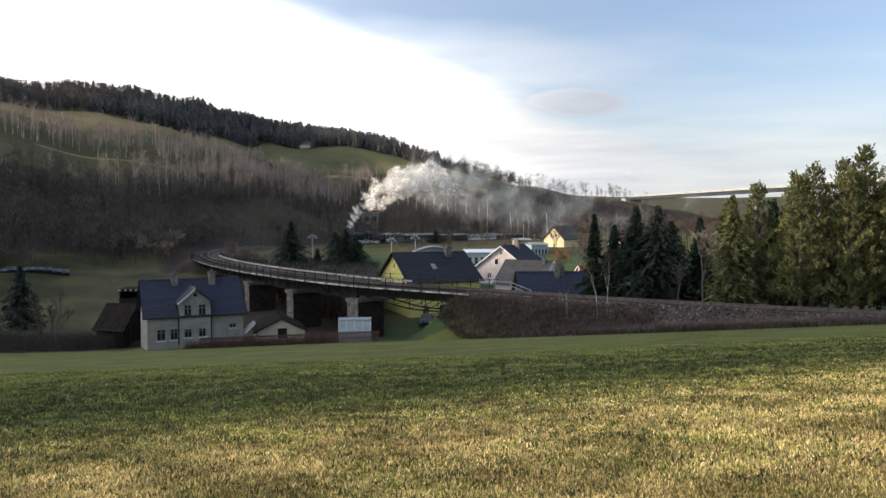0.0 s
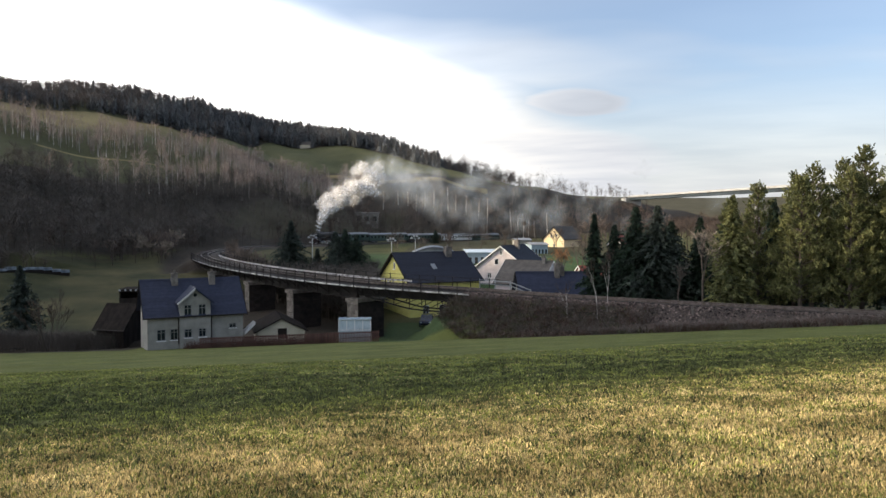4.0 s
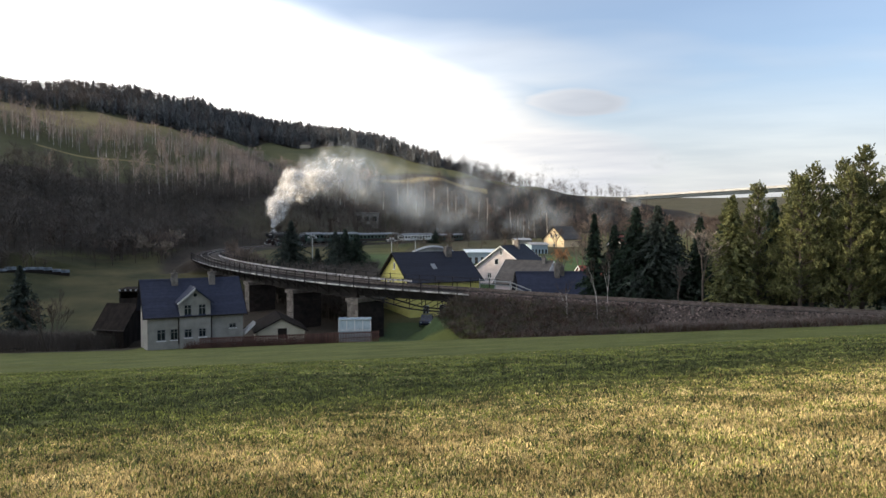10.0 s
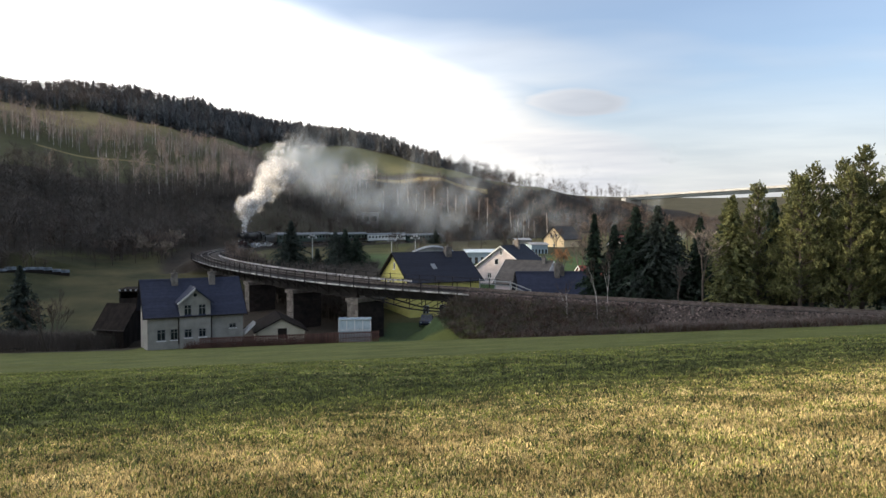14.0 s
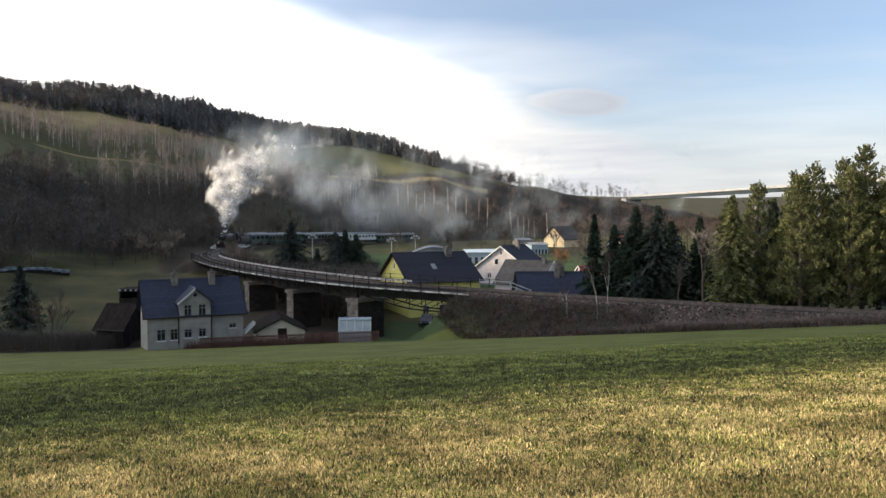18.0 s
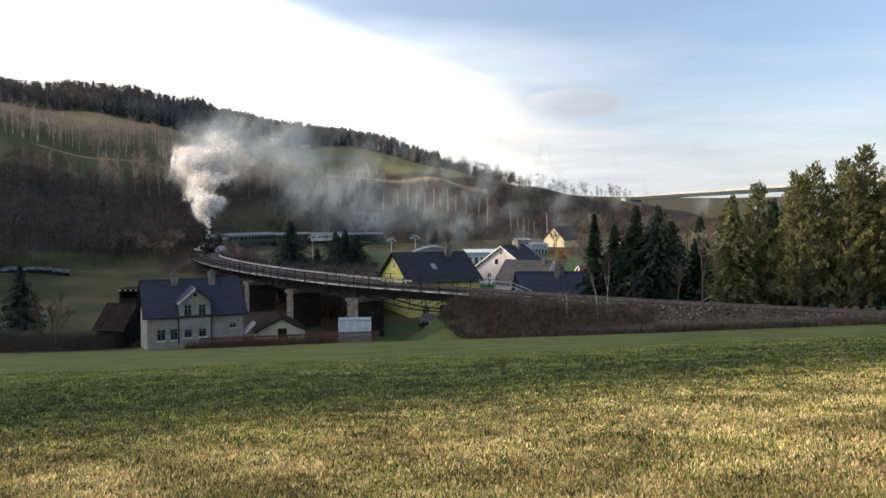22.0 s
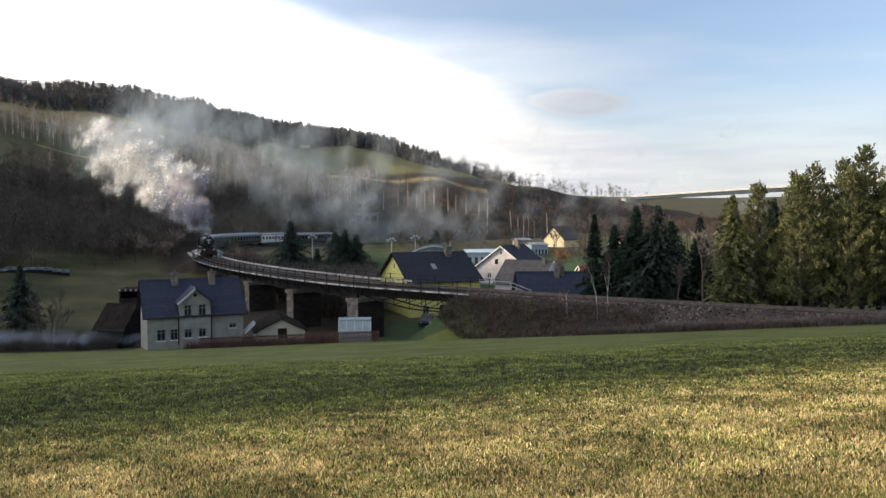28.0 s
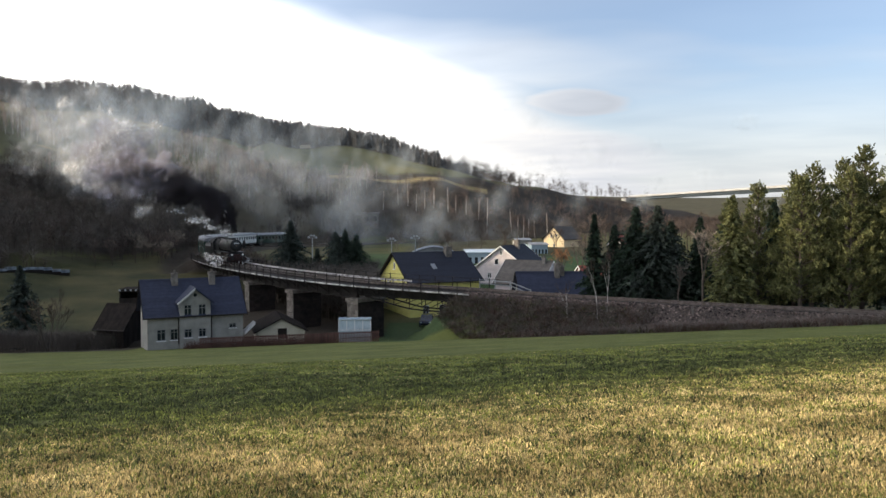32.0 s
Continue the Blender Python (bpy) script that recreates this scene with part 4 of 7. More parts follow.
def build_sheds():
    s = house("garden_shed", "dark timber shed with a dark roof beside the house", -39.9, 84.5, -14, -15, 3.6, 4.4, 1.9, 4.35, "wood_dark", "wood_dark", over=0.3)
    s = thing("carport", pose(-41.0, 93, -12.95, 0, 0, 10), "dark open shelter with pale blocks along its roof edge", "shelter")
    part("roof", Geo().box(0, 0, 4.0, 5, 4, 4.35), M["wood_dark"], s)
    for i in range(8):
        part("roof_batten", Geo().box(i * 0.65, -0.05, 4.12, i * 0.65 + 0.22, -0.01, 4.33), M["lamp_grey"], s)
    part("back_wall", Geo().box(0, 3.8, -0.5, 5, 4, 4), M["wood_dark"], s)
    part("side_wall", Geo().box(0, 0.2, -0.5, 0.15, 3.8, 4), M["wood_dark"], s)
    part("front_wall", Geo().box(0, 0.05, -0.5, 5, 0.2, 3.2), M["wood_dark"], s)
    g = thing("garage", pose(-20.6, 81.5, -13.35, 0, 0, 18), "low cream garage with a wide gable and dark door", "garage")
    w, d = 5.2, 7
    part("gable_wall", Geo().prism([(0, -1), (w, -1), (w, 1.0), (w / 2, 2.3), (0, 1.0)], "y", 0, 0.25), M["plaster_cream"], g)
    part("wall", Geo().box(0, 0.25, -1, 0.25, d, 1.0), M["plaster_cream"], g)
    part("wall", Geo().box(w - 0.25, 0.25, -1, w, d, 1.0), M["plaster_cream"], g)
    part("door", Geo().box(2.2, -0.03, 0.2, 3.2, -0.005, 1.35), M["wood_dark"], g, "dark wooden door")
    for a, b in ((-0.4, w / 2), (w + 0.4, w / 2)):
        part("roof_slope", Geo().prism([(a, 0.88), (b, 2.42), (b, 2.56), (a, 1.02)], "y", -0.3, d + 0.3), M["wood_dark"], g)
    # glazed greenhouse in the garden
    gh = thing("greenhouse", pose(-10.95, 77, gz(-9.5, 77), 0, 0, 4), "small white-framed glass greenhouse in the garden", "greenhouse")
    W, D, H = 3.35, 2.0, 2.3
    for x in (0, 0.84, 1.68, 2.52, W):
        part("frame_post", Geo().box(x - 0.035, -0.035, -0.5, x + 0.035, 0.035, H), M["white_paint"], gh)
    for z in (0.02, 1.25, H):
        part("frame_rail", Geo().box(0, -0.03, z - 0.03, W, 0.03, z + 0.03), M["white_paint"], gh)
    for i, (a, b) in enumerate(((0.035, 0.805), (0.875, 1.645), (1.715, 2.485), (2.555, 3.315))):
        for z0, z1 in ((0.06, 1.2), (1.3, 2.26)):
            part("pane", Geo().box(a, -0.005, z0, b, 0.005, z1), M["glass_pale"], gh)
    part("side_glazing", Geo().box(0, 0.035, 0, 0.01, D, H), M["glass_pale"], gh)
    part("side_glazing", Geo().box(W - 0.01, 0.035, 0, W, D, H), M["glass_pale"], gh)
    part("back_glazing", Geo().box(0.01, D - 0.01, 0, W - 0.01, D, H), M["glass_pale"], gh)
    part("glass_roof", Geo().prism([(-0.1, H + 0.03), (D / 2, H + 0.1), (D + 0.1, H + 0.03), (D + 0.1, H + 0.06), (D / 2, H + 0.13), (-0.1, H + 0.06)], "x", -0.05, W + 0.05), M["glass_pale"], gh)


build_sheds()


# ---- road bridge far off ----
def build_road_bridge():
    b = thing("motorway_bridge", Matrix(), "long pale concrete motorway bridge crossing the valley far off", "bridge")
    A, B = Vector((173, 672, 22.1)), Vector((242, 400, 22.2))
    d = (B - A).normalized()
    for off, w, z0, z1, mt in ((0, 11, -0.45, 0.0, "bridge_concrete"), (0, 8, -2.7, -0.45, "motorway_beam")):
        g = Geo()
        s = Vector((d.y, -d.x, 0))
        vs = [c + s * (i * w / 2) + Vector((0, 0, z)) for c in (A, B) for i, z in ((-1, z0), (1, z0), (1, z1), (-1, z1))]
        g.add(vs, [(0, 1, 5, 4), (1, 2, 6, 5), (2, 3, 7, 6), (3, 0, 4, 7), (3, 2, 1, 0), (4, 5, 6, 7)])
        part("deck" if z1 == 0 else "box_girder", g, M[mt], b)
    for i in (-1, 1):
        s = Vector((d.y, -d.x, 0)) * (5.4 * i)
        part("parapet", Geo().beam(A + s + Vector((0, 0, 0.5)), B + s + Vector((0, 0, 0.5)), 0.2, 1.0), M["bridge_concrete"], b)
    for k in (0.62, 0.82):
        p = A + (B - A) * k
        part("pier", Geo().box(p.x - 2.5, p.y - 1.2, gz(p.x, p.y) - 1, p.x + 2.5, p.y + 1.2, p.z - 4.0), M["bridge_concrete"], b)
    part("abutment", Geo().box(A.x - 7, A.y - 1, A.z - 22, A.x + 7, A.y + 16, A.z - 0.8), M["bridge_concrete"], b)


M["bridge_concrete"] = mat("grey_bridge_concrete", (0.34, 0.34, 0.33), (0.26, 0.26, 0.25), 0.2, 0.85)
# girder colour darkened to carry the shade on its visible face
M["motorway_beam"] = mat("shade_dark_bridge_steel", (0.030, 0.042, 0.052), (0.022, 0.032, 0.040), 0.2, 0.8)
build_road_bridge()


# ---- sports ground lamps, posts, parked loads ----
def build_mast(x, y, top, group="floodlights"):
    z = gz(x, y)
    m = thing("floodlight_mast", pose(x, y, z), "thin floodlight mast with a cluster of pale lamps", "floodlight", group)
    h = top - z
    part("pole", Geo().tube((0, 0, -0.5), (0, 0, h), 0.11, 0.07), M["lamp_grey"], m)
    part("crossarm", Geo().beam((-0.75, 0, h - 0.1), (0.75, 0, h - 0.1), 0.08, 0.08), M["lamp_grey"], m)
    for a, c in ((-0.75, 0.15), (-0.25, 0.75), (0.3, 0.7), (0.75, 0.1)):
        g = Geo().prism([(-0.22, 0), (0.22, 0), (0.15, 0.26), (-0.15, 0.26)], "y", -0.2, 0.2)
        l = part("lamp_head", g, M["lamp_grey"], m)
        l.matrix_basis = pose(a, 0, h - 0.15 + c * 0.6, 20)


for x, y, top in ((-26.6, 150, -3.3), (-10.4, 149, -3.9), (-5.6, 149, -3.4)):
    build_mast(x, y, top)


def build_small_things():
    for i in range(9):
        x = -77.0 + i * 1.0
        y = 125.5 + i * 1.05
        z = gz(x, y)
        b = thing("covered_stack", pose(x, y, z, 0, 0, 46), "stack under pale blue-white plastic sheeting at the wood edge", "covered stack", "covered stacks")
        hh = (0.9, 0.7, 1.0, 0.6, 0.8, 0.9, 1.0, 0.8, 0.9)[i]
        part("load", Geo().box(-0.7, -0.8, -0.4, 0.7, 0.8, hh * 0.5), M["wood_dark"], b)
        part("sheet", Geo().prism([(-0.85, hh * 0.45), (-0.8, hh * 0.9), (-0.3, hh), (0.4, hh * 0.97), (0.85, hh * 0.85), (0.85, hh * 0.45)], "x", -0.74, 0.74), M["car_white"], b)
    # goal on the sports ground
    g = thing("football_goal", pose(-12.9, 139, gz(-12.9, 139), 0, 0, 70), "white football goal on the sports ground", "goal")
    for x in (0, 3.0):
        part("goal_post", Geo().tube((x, 0, -0.3), (x, 0, 2.0), 0.06), M["white_paint"], g)
        part("net_stay", Geo().beam((x, 0, 2.0), (x, 1.0, 0.0), 0.04, 0.04), M["lamp_grey"], g)
    part("crossbar", Geo().tube((-0.06, 0, 2.0), (3.06, 0, 2.0), 0.06), M["white_paint"], g)
    # white barrier where the lane climbs behind the bank
    b = thing("lane_barrier", Matrix(), "weathered white plank barrier beside the lane behind the track", "barrier")
    pts = [(4.3, 86.0, -7.25), (7.9, 86.2, -7.55), (10.1, 84.6, -8.35)]
    for (ax, ay, az), (bx, by, bz) in zip(pts[:-1], pts[1:]):
        for dz in (0.0, 0.42):
            part("plank", Geo().beam((ax, ay, az + dz), (bx, by, bz + dz), 0.05, 0.10), M["lamp_grey"], b)
    for x, y, z in pts + [(6.1, 86.1, -7.4)]:
        part("post", Geo().box(x - 0.06, y + 0.04, gz(x, y) - 0.4, x + 0.06, y + 0.14, z + 0.55), M["lamp_grey"], b)
    # marker post beside the line
    p = line_at(near_s(21.6, 62.4), -3.2, -0.9)
    m = thing("marker_post", pose(p.x, p.y, p.z), "weathered pale lineside marker post", "post")
    part("post", Geo().box(-0.07, -0.07, -0.6, 0.07, 0.07, 0.9), M["stone"], m)
    part("post_cap", Geo().prism([(-0.08, 0.9), (0.08, 0.9), (0, 0.98)], "x", -0.08, 0.08), M["stone"], m)
    # paling fence along the foot of the gardens
    f = thing("garden_fence", Matrix(), "weathered reddish-brown paling fence along the gardens", "fence")
    pts = [(-24.5, 74.0), (-19, 75.0), (-12.5, 75.6), (-6.5, 75.4)]
    pl = Geo().box(-0.05, -0.012, -0.5, 0.05, 0.012, 1.0).mesh("paling", M["fence_wood"])
    for (ax, ay), (bx, by) in zip(pts[:-1], pts[1:]):
        n = int(math.hypot(bx - ax, by - ay) / 0.16)
        for i in range(n):
            x, y = ax + (bx - ax) * i / n, ay + (by - ay) * i / n
            o = part("paling", pl, None, f)
            o.matrix_basis = pose(x, y, gz(x, y) + 0.1, 0, 0, math.degrees(math.atan2(by - ay, bx - ax)))
        za, zb = gz(ax, ay), gz(bx, by)
        for dz in (0.35, 0.85):
            part("fence_rail", Geo().beam((ax, ay + 0.05, za + dz + 0.1), (bx, by + 0.05, zb + dz + 0.1), 0.04, 0.08), M["fence_wood"], f)


M["fence_wood"] = mat("reddish_fence_wood", (0.11, 0.055, 0.042), (0.075, 0.04, 0.032), 3, 0.9, rand=0.25)
build_small_things()


# ---- trees ----
def tri_mesh(name, tris, material):
    t = np.asarray(tris, np.float32).reshape(-1, 3)
    return raw_mesh(name, t, np.arange(len(t), dtype=np.int32).reshape(-1, 3), material)


def spruce(x, y, top, r, seed, kind="spruce", label="dark green spruce with drooping boughs", droop=0.35, base=None, group="conifers"):
    rng = np.random.RandomState(seed)
    z0 = gz(x, y) if base is None else base
    h = top - z0
    tr = thing("spruce_tree", pose(x, y, z0), label, "tree", group)
    part("trunk", Geo().tube((0, 0, -0.4), (0, 0, h * 0.97), 0.02 * h, 0.02, 7), M["bark"], tr)
    tris = []
    z = 0.06 * h
    while z < h * 0.985:
        f = 1 - z / h
        n = rng.randint(7, 11)
        a0 = rng.rand() * 6.28
        for i in range(n):
            a = a0 + 6.283 * i / n + rng.normal(0, 0.16)
            L = 1.85 * r * (f ** 1.1) * rng.uniform(0.36, 1.28) + 0.12
            c, s = math.cos(a), math.sin(a)
            m = max(2, int(L / 0.30))
            for k in range(m):
                q = (k + rng.rand()) / m
                d = L * q
                zz = z + 0.10 * d - droop * d * d / max(L, 0.4) * 0.9 + rng.normal(0, 0.04)
                for side in (-1, 0, 1, 0):
                    b = a + side * rng.uniform(0.5, 1.1) + rng.normal(0, 0.2)
                    ln = rng.uniform(0.28, 0.6) * (1.15 - 0.5 * q) * (0.4 + 0.6 * min(1, 3.5 * f))
                    w = rng.uniform(0.07, 0.15)
                    p = np.array([c * d, s * d, zz])
                    tip = p + [math.cos(b) * ln, math.sin(b) * ln, -ln * rng.uniform(0.05, 0.65)]
                    o = np.array([-math.sin(b) * w, math.cos(b) * w, rng.normal(0, 0.09)])
                    tris.append((p - o, p + o, tip))
        z += rng.uniform(0.22, 0.36) * (0.55 + 0.6 * f)
    part("crown", tri_mesh("crown", tris, M[kind]), None, tr)
    return tr


def pine(x, y, top, r, seed, group="pines"):
    """A pine in whorls of rising boughs, each bough set with upright needle tufts."""
    rng = np.random.RandomState(seed)
    z0 = gz(x, y)
    h = top - z0
    tr = thing("pine_tree", pose(x, y, z0), "tall pine with dense yellow-green needle tufts", "tree", group)
    part("trunk", Geo().tube((0, 0, -0.4), (0, 0, h * 0.95), 0.017 * h, 0.03, 7), M["bark"], tr)
    tris, limbs = [], Geo()
    z = 0.10 * h
    while z < h * 0.985:
        f = z / h
        reach = r * (1.12 * (1 - f) ** 0.88 * min(1.0, 0.62 + 1.5 * f) + 0.03)
        n = rng.randint(5, 8)
        a0 = rng.rand() * 6.283
        for i in range(n):
            a = a0 + 6.283 * i / n + rng.normal(0, 0.18)
            L = max(0.18, reach * rng.uniform(0.5, 1.28))
            up = rng.uniform(0.15, 0.5) + 0.5 * f
            tip = np.array([math.cos(a) * L, math.sin(a) * L, up * L])
            limbs.tube((0, 0, z), (tip[0], tip[1], z + tip[2]), 0.045, 0.012, 4, caps=False)
            nodes = max(1, int(L / 0.42))
            for j in range(4 * nodes):
                if j % 4 == 0:
                    q = 1.0 if j == 0 else 0.3 + 0.7 * rng.rand() ** 0.7
                    side = 0.0 if j == 0 else rng.normal(0, 0.14 + 0.16 * L * (1 - 0.6 * q))
                    knot = np.array([0, 0, z]) + tip * q + np.array([-math.sin(a) * side, math.cos(a) * side, rng.normal(0, 0.08)])
                c = knot + rng.normal(0, 0.13, 3)
                ax = np.array([math.cos(a) * 0.55, math.sin(a) * 0.55, 0.85]) + rng.normal(0, 0.22, 3)
                k = 17
                s0 = c + ax * rng.uniform(-0.12, 0.30, (k, 1))
                u = ax * 0.75 + rng.normal(0, 0.62, (k, 3))
                u /= np.linalg.norm(u, axis=1, keepdims=True)
                o = np.cross(u, rng.normal(0, 1, (k, 3)))
                o *= (rng.uniform(0.04, 0.07, k) / (np.linalg.norm(o, axis=1) + 1e-6))[:, None]
                tris.append(np.stack([s0 - o, s0 + o, s0 + u * rng.uniform(0.16, 0.32, (k, 1)) * (1.0 - 0.35 * f)], 1))
        z += rng.uniform(0.46, 0.74) * (1.1 - 0.5 * f)
    part("branchwork", limbs, M["bark"], tr)
    part("crown", tri_mesh("crown", np.concatenate(tris), M["pine"]), None, tr)
    return tr


def bare_tree(x, y, h, seed, spread=0.5, trunk="bark", twig="twig", r0=None, name="bare_tree", label="leafless tree with fine grey-brown twigs", base=None, group="bare trees", depth=5, stems=1, twig_r=0.016):
    rng = np.random.RandomState(seed)
    z0 = gz(x, y) if base is None else base
    tr = thing(name, pose(x, y, z0), label, "tree", group)
    g, tw = Geo(), []

    def grow(p, d, L, r, n):
        q = p + d * L
        if n > 1:
            g.tube(p, q, r, r * 0.68, 5 if n > 3 else 4, caps=False)
        else:
            o = Vector(rng.normal(0, 1, 3)).cross(d).normalized() * max(r, twig_r)
            tw.append((p - o, p + o, q))
        if n <= 0:
            return
        for _ in range(3 if n > 1 else 4):
            nd = (d + Vector(rng.normal(0, spread, 3)) + Vector((0, 0, 0.12))).normalized()
            st = p + d * (L * rng.uniform(0.55, 1.0))
            grow(st, nd, L * rng.uniform(0.55, 0.8), r * 0.6, n - 1)

    for i in range(stems):
        d = Vector((rng.normal(0, 0.12 * (stems > 1) + 0.03), rng.normal(0, 0.12 * (stems > 1) + 0.03), 1)).normalized()
        o = Vector((rng.normal(0, 0.3), rng.normal(0, 0.3), -0.3)) if stems > 1 else Vector((0, 0, -0.3))
        grow(o, d, h * 0.36, r0 or 0.013 * h + 0.02, depth)
    part("trunk", g, M[trunk], tr)
    part("crown", tri_mesh("crown", [[tuple(a) for a in t] for t in tw], M[twig]), None, tr)
    return tr


def build_trees():
    spruce(-25.8, 125, 0.3, 4.3, 1, "blue_spruce", "broad blue-green spruce beside the line")
    spruce(-18.4, 126, -1.6, 3.8, 2, "blue_spruce", "blue-green spruce with dense boughs")
    spruce(-16.6, 125, -1.2, 3.4, 3)
    spruce(-14.6, 124, -2.0, 3.6, 4)
    spruce(-17.4, 122.5, -2.2, 3.4, 15, "blue_spruce", "blue-green spruce with dense boughs")
    spruce(-21.5, 126, -4.5, 1.8, 5, "blue_spruce", "small blue-green spruce near the line")
    spruce(-50.6, 88, -5.1, 2.1, 6, "blue_spruce", "blue-green spruce in the meadow")
    spruce(16.2, 79, 0.9, 1.5, 7, label="slim dark spruce behind the track")
    spruce(18.6, 80, -0.3, 2.6, 8)
    spruce(20.4, 78, 1.7, 4.0, 9, label="broad dark spruce behind the track")
    spruce(22.3, 76.5, 1.9, 4.2, 10, "blue_spruce", "broad blue-green spruce behind the track")
    spruce(24.8, 80, 0.2, 3.6, 11)
    spruce(25.9, 66, 2.5, 1.7, 12, "pine", "yellow-green spruce among the pines")
    spruce(-3.0, 300, -3.5, 2.4, 13)
    for i, (x, y, top, r) in enumerate(((28.6, 67, 3.4, 2.2), (30.6, 63, 3.6, 2.0), (32.6, 65, 4.9, 2.4), (34.6, 62.5, 4.3, 2.3), (36.5, 64, 6.2, 2.6), (38.5, 61.5, 6.6, 2.5), (40.5, 66, 6.4, 2.6), (27.2, 70, 1.9, 1.8), (33.4, 70, 4.4, 2.3), (38, 70, 5.6, 2.4))):
        pine(x, y, top, 1.18 * r, 20 + i)
    for i, (x, y, top, r) in enumerate(((26.5, 76, 0.5, 1.9), (30, 78, 1.8, 2.2), (34.5, 77, 2.5, 2.4), (39, 79, 3.4, 2.5), (43.5, 72, 4.5, 2.6), (29, 73, 0.8, 2.0))):
        spruce(x, y, top, r, 60 + i, label="dark spruce behind the pines")
    spruce(38.2, 59.0, 1.0, 1.5, 14, "blue_spruce", "young blue-green spruce beside the track")
    bare_tree(23.5, 66.5, 8.2, 31, 0.42, twig="twig_light", depth=6, label="slender leafless tree beside the track")
    bare_tree(21.6, 67.5, 5.0, 32, 0.35, twig="twig_dark")
    bare_tree(-41.2, 76.6, 6.8, 33, 0.24, "bark", "twig", 0.05, label="leafless fruit tree at the field edge", stems=4, depth=5)
    bare_tree(11.0, 65.2, 4.6, 34, 0.25, "birch_bark", "twig", 0.022, "birch_sapling", "thin white birch sapling on the embankment", group="birch saplings", depth=4)
    bare_tree(13.4, 63.6, 8.0, 35, 0.25, "birch_bark", "twig", 0.02, "birch_sapling", "thin white birch sapling on the embankment", group="birch saplings", depth=4)
    bare_tree(14.3, 64.0, 7.4, 36, 0.25, "birch_bark", "twig", 0.02, "birch_sapling", "thin birch sapling on the embankment", group="birch saplings", depth=4)
    for i, (x, y, h) in enumerate(((-36.0, 136, 8.4), (-40.5, 147, 7.6), (-33.2, 134, 6.8), (-44.5, 154, 6.4), (-38.0, 140, 7.4))):
        bare_tree(x, y, h, 137 + i, 0.34, "bark", "twig_tan", 0.08, "tan_bush", "dense tan leafless bush beside the line", group="bushes", depth=4, stems=7, twig_r=0.06)
    bare_tree(46.5, 218, 12, 39, 0.5, "bark", "twig_tan", label="large leafless tree beside the beige house", stems=2, twig_r=0.05)
    bare_tree(47, 222, 13, 40, 0.5, "bark", "twig_tan", label="large leafless tree beside the beige house", stems=2, twig_r=0.05)

    bare_tree(24.8, 152, 6.5, 45, 0.5, "bark", "twig_orange", label="orange-twigged leafless willow behind the houses", stems=4, depth=5, twig_r=0.035)
    bare_tree(29.5, 158, 10, 46, 0.45, "bark", "twig_tan", label="pale leafless tree behind the houses", stems=2, twig_r=0.035)
    for i, (x, y, h) in enumerate(((-70, 167, 7), (-67.5, 171, 6.5), (-66, 163, 6), (-63.5, 172, 7), (-62, 165, 5.5), (-60.5, 158, 5), (-64, 178, 7), (-72, 160, 5.5))):
        bare_tree(x, y, h, 110 + i, 0.36, "bark", "twig_tan" if i % 2 else "twig_light", 0.07, "tan_bush", "tan leafless bush at the wood edge", group="bushes", depth=4, stems=5, twig_r=0.055)
    for i, (x, y, h) in enumerate(((-6, 190, 7), (2, 215, 8), (12, 232, 9), (20, 240, 9), (28, 246, 10), (36, 236, 9), (9, 262, 10), (22, 268, 11), (50, 240, 10), (-14, 225, 8), (33, 275, 11))):
        bare_tree(x, y, h, 80 + i, 0.5, "bark", "twig" if i % 3 else "twig_dark", label="dark leafless tree on the valley meadow", group="meadow trees", stems=1 + i % 2, depth=5, twig_r=0.05)


# single birches that stand out on the back slope: x, y and height
SLOPE_BIRCHES = [(-113, 412, 10), (-58, 415, 13), (-33, 408, 10), (-19.5, 412, 12), (-14.5, 398, 9), (-10, 404, 10), (-5, 408, 11), (2.8, 404, 13), (7, 410, 10), (20, 412, 11), (23, 385, 18), (37.5, 405, 12),
                 (40.5, 398, 12), (43.5, 398, 13), (47, 405, 11), (55, 388, 13), (-98, 380, 11), (-84, 396, 12), (-25, 414, 9), (13, 415, 10), (51, 410, 10)]


def birch(x, y, h, seed):
    """A slender birch: one straight pale trunk and a narrow crown of rising twigs."""
    rng = np.random.RandomState(seed)
    b = thing("birch_tree", pose(x, y, gz(x, y)), "tall white-trunked birch on the back slope", "tree", "slope birches")
    bend = rng.normal(0, 0.03 * h, 2)
    mid, top = (bend[0] * 0.6, bend[1] * 0.6, 0.55 * h), (bend[0], bend[1], h)
    part("trunk", Geo().tube((0, 0, -0.4), mid, 0.22, 0.15, 6, caps=False).tube(mid, top, 0.15, 0.04, 6, caps=False), M["birch_bark"], b)
    n = 150
    f = rng.uniform(0.3, 1.0, n)
    p = np.stack([bend[0] * f, bend[1] * f, h * f], 1)
    a = rng.rand(n) * 6.283
    L = h * rng.uniform(0.06, 0.19, n) * (1.35 - 0.8 * f)
    q = p + np.stack([np.cos(a) * L * 0.7, np.sin(a) * L * 0.7, L * rng.uniform(0.4, 1.1, n)], 1)
    o = np.stack([-np.sin(a), np.cos(a), 0 * a], 1) * 0.05
    part("crown", tri_mesh("crown", np.stack([p - o, p + o, q], 1), M["twig_warm"]), None, b)


def build_slope_birches():
    for i, (x, y, h) in enumerate(SLOPE_BIRCHES):
        birch(x, y, h, 300 + i)


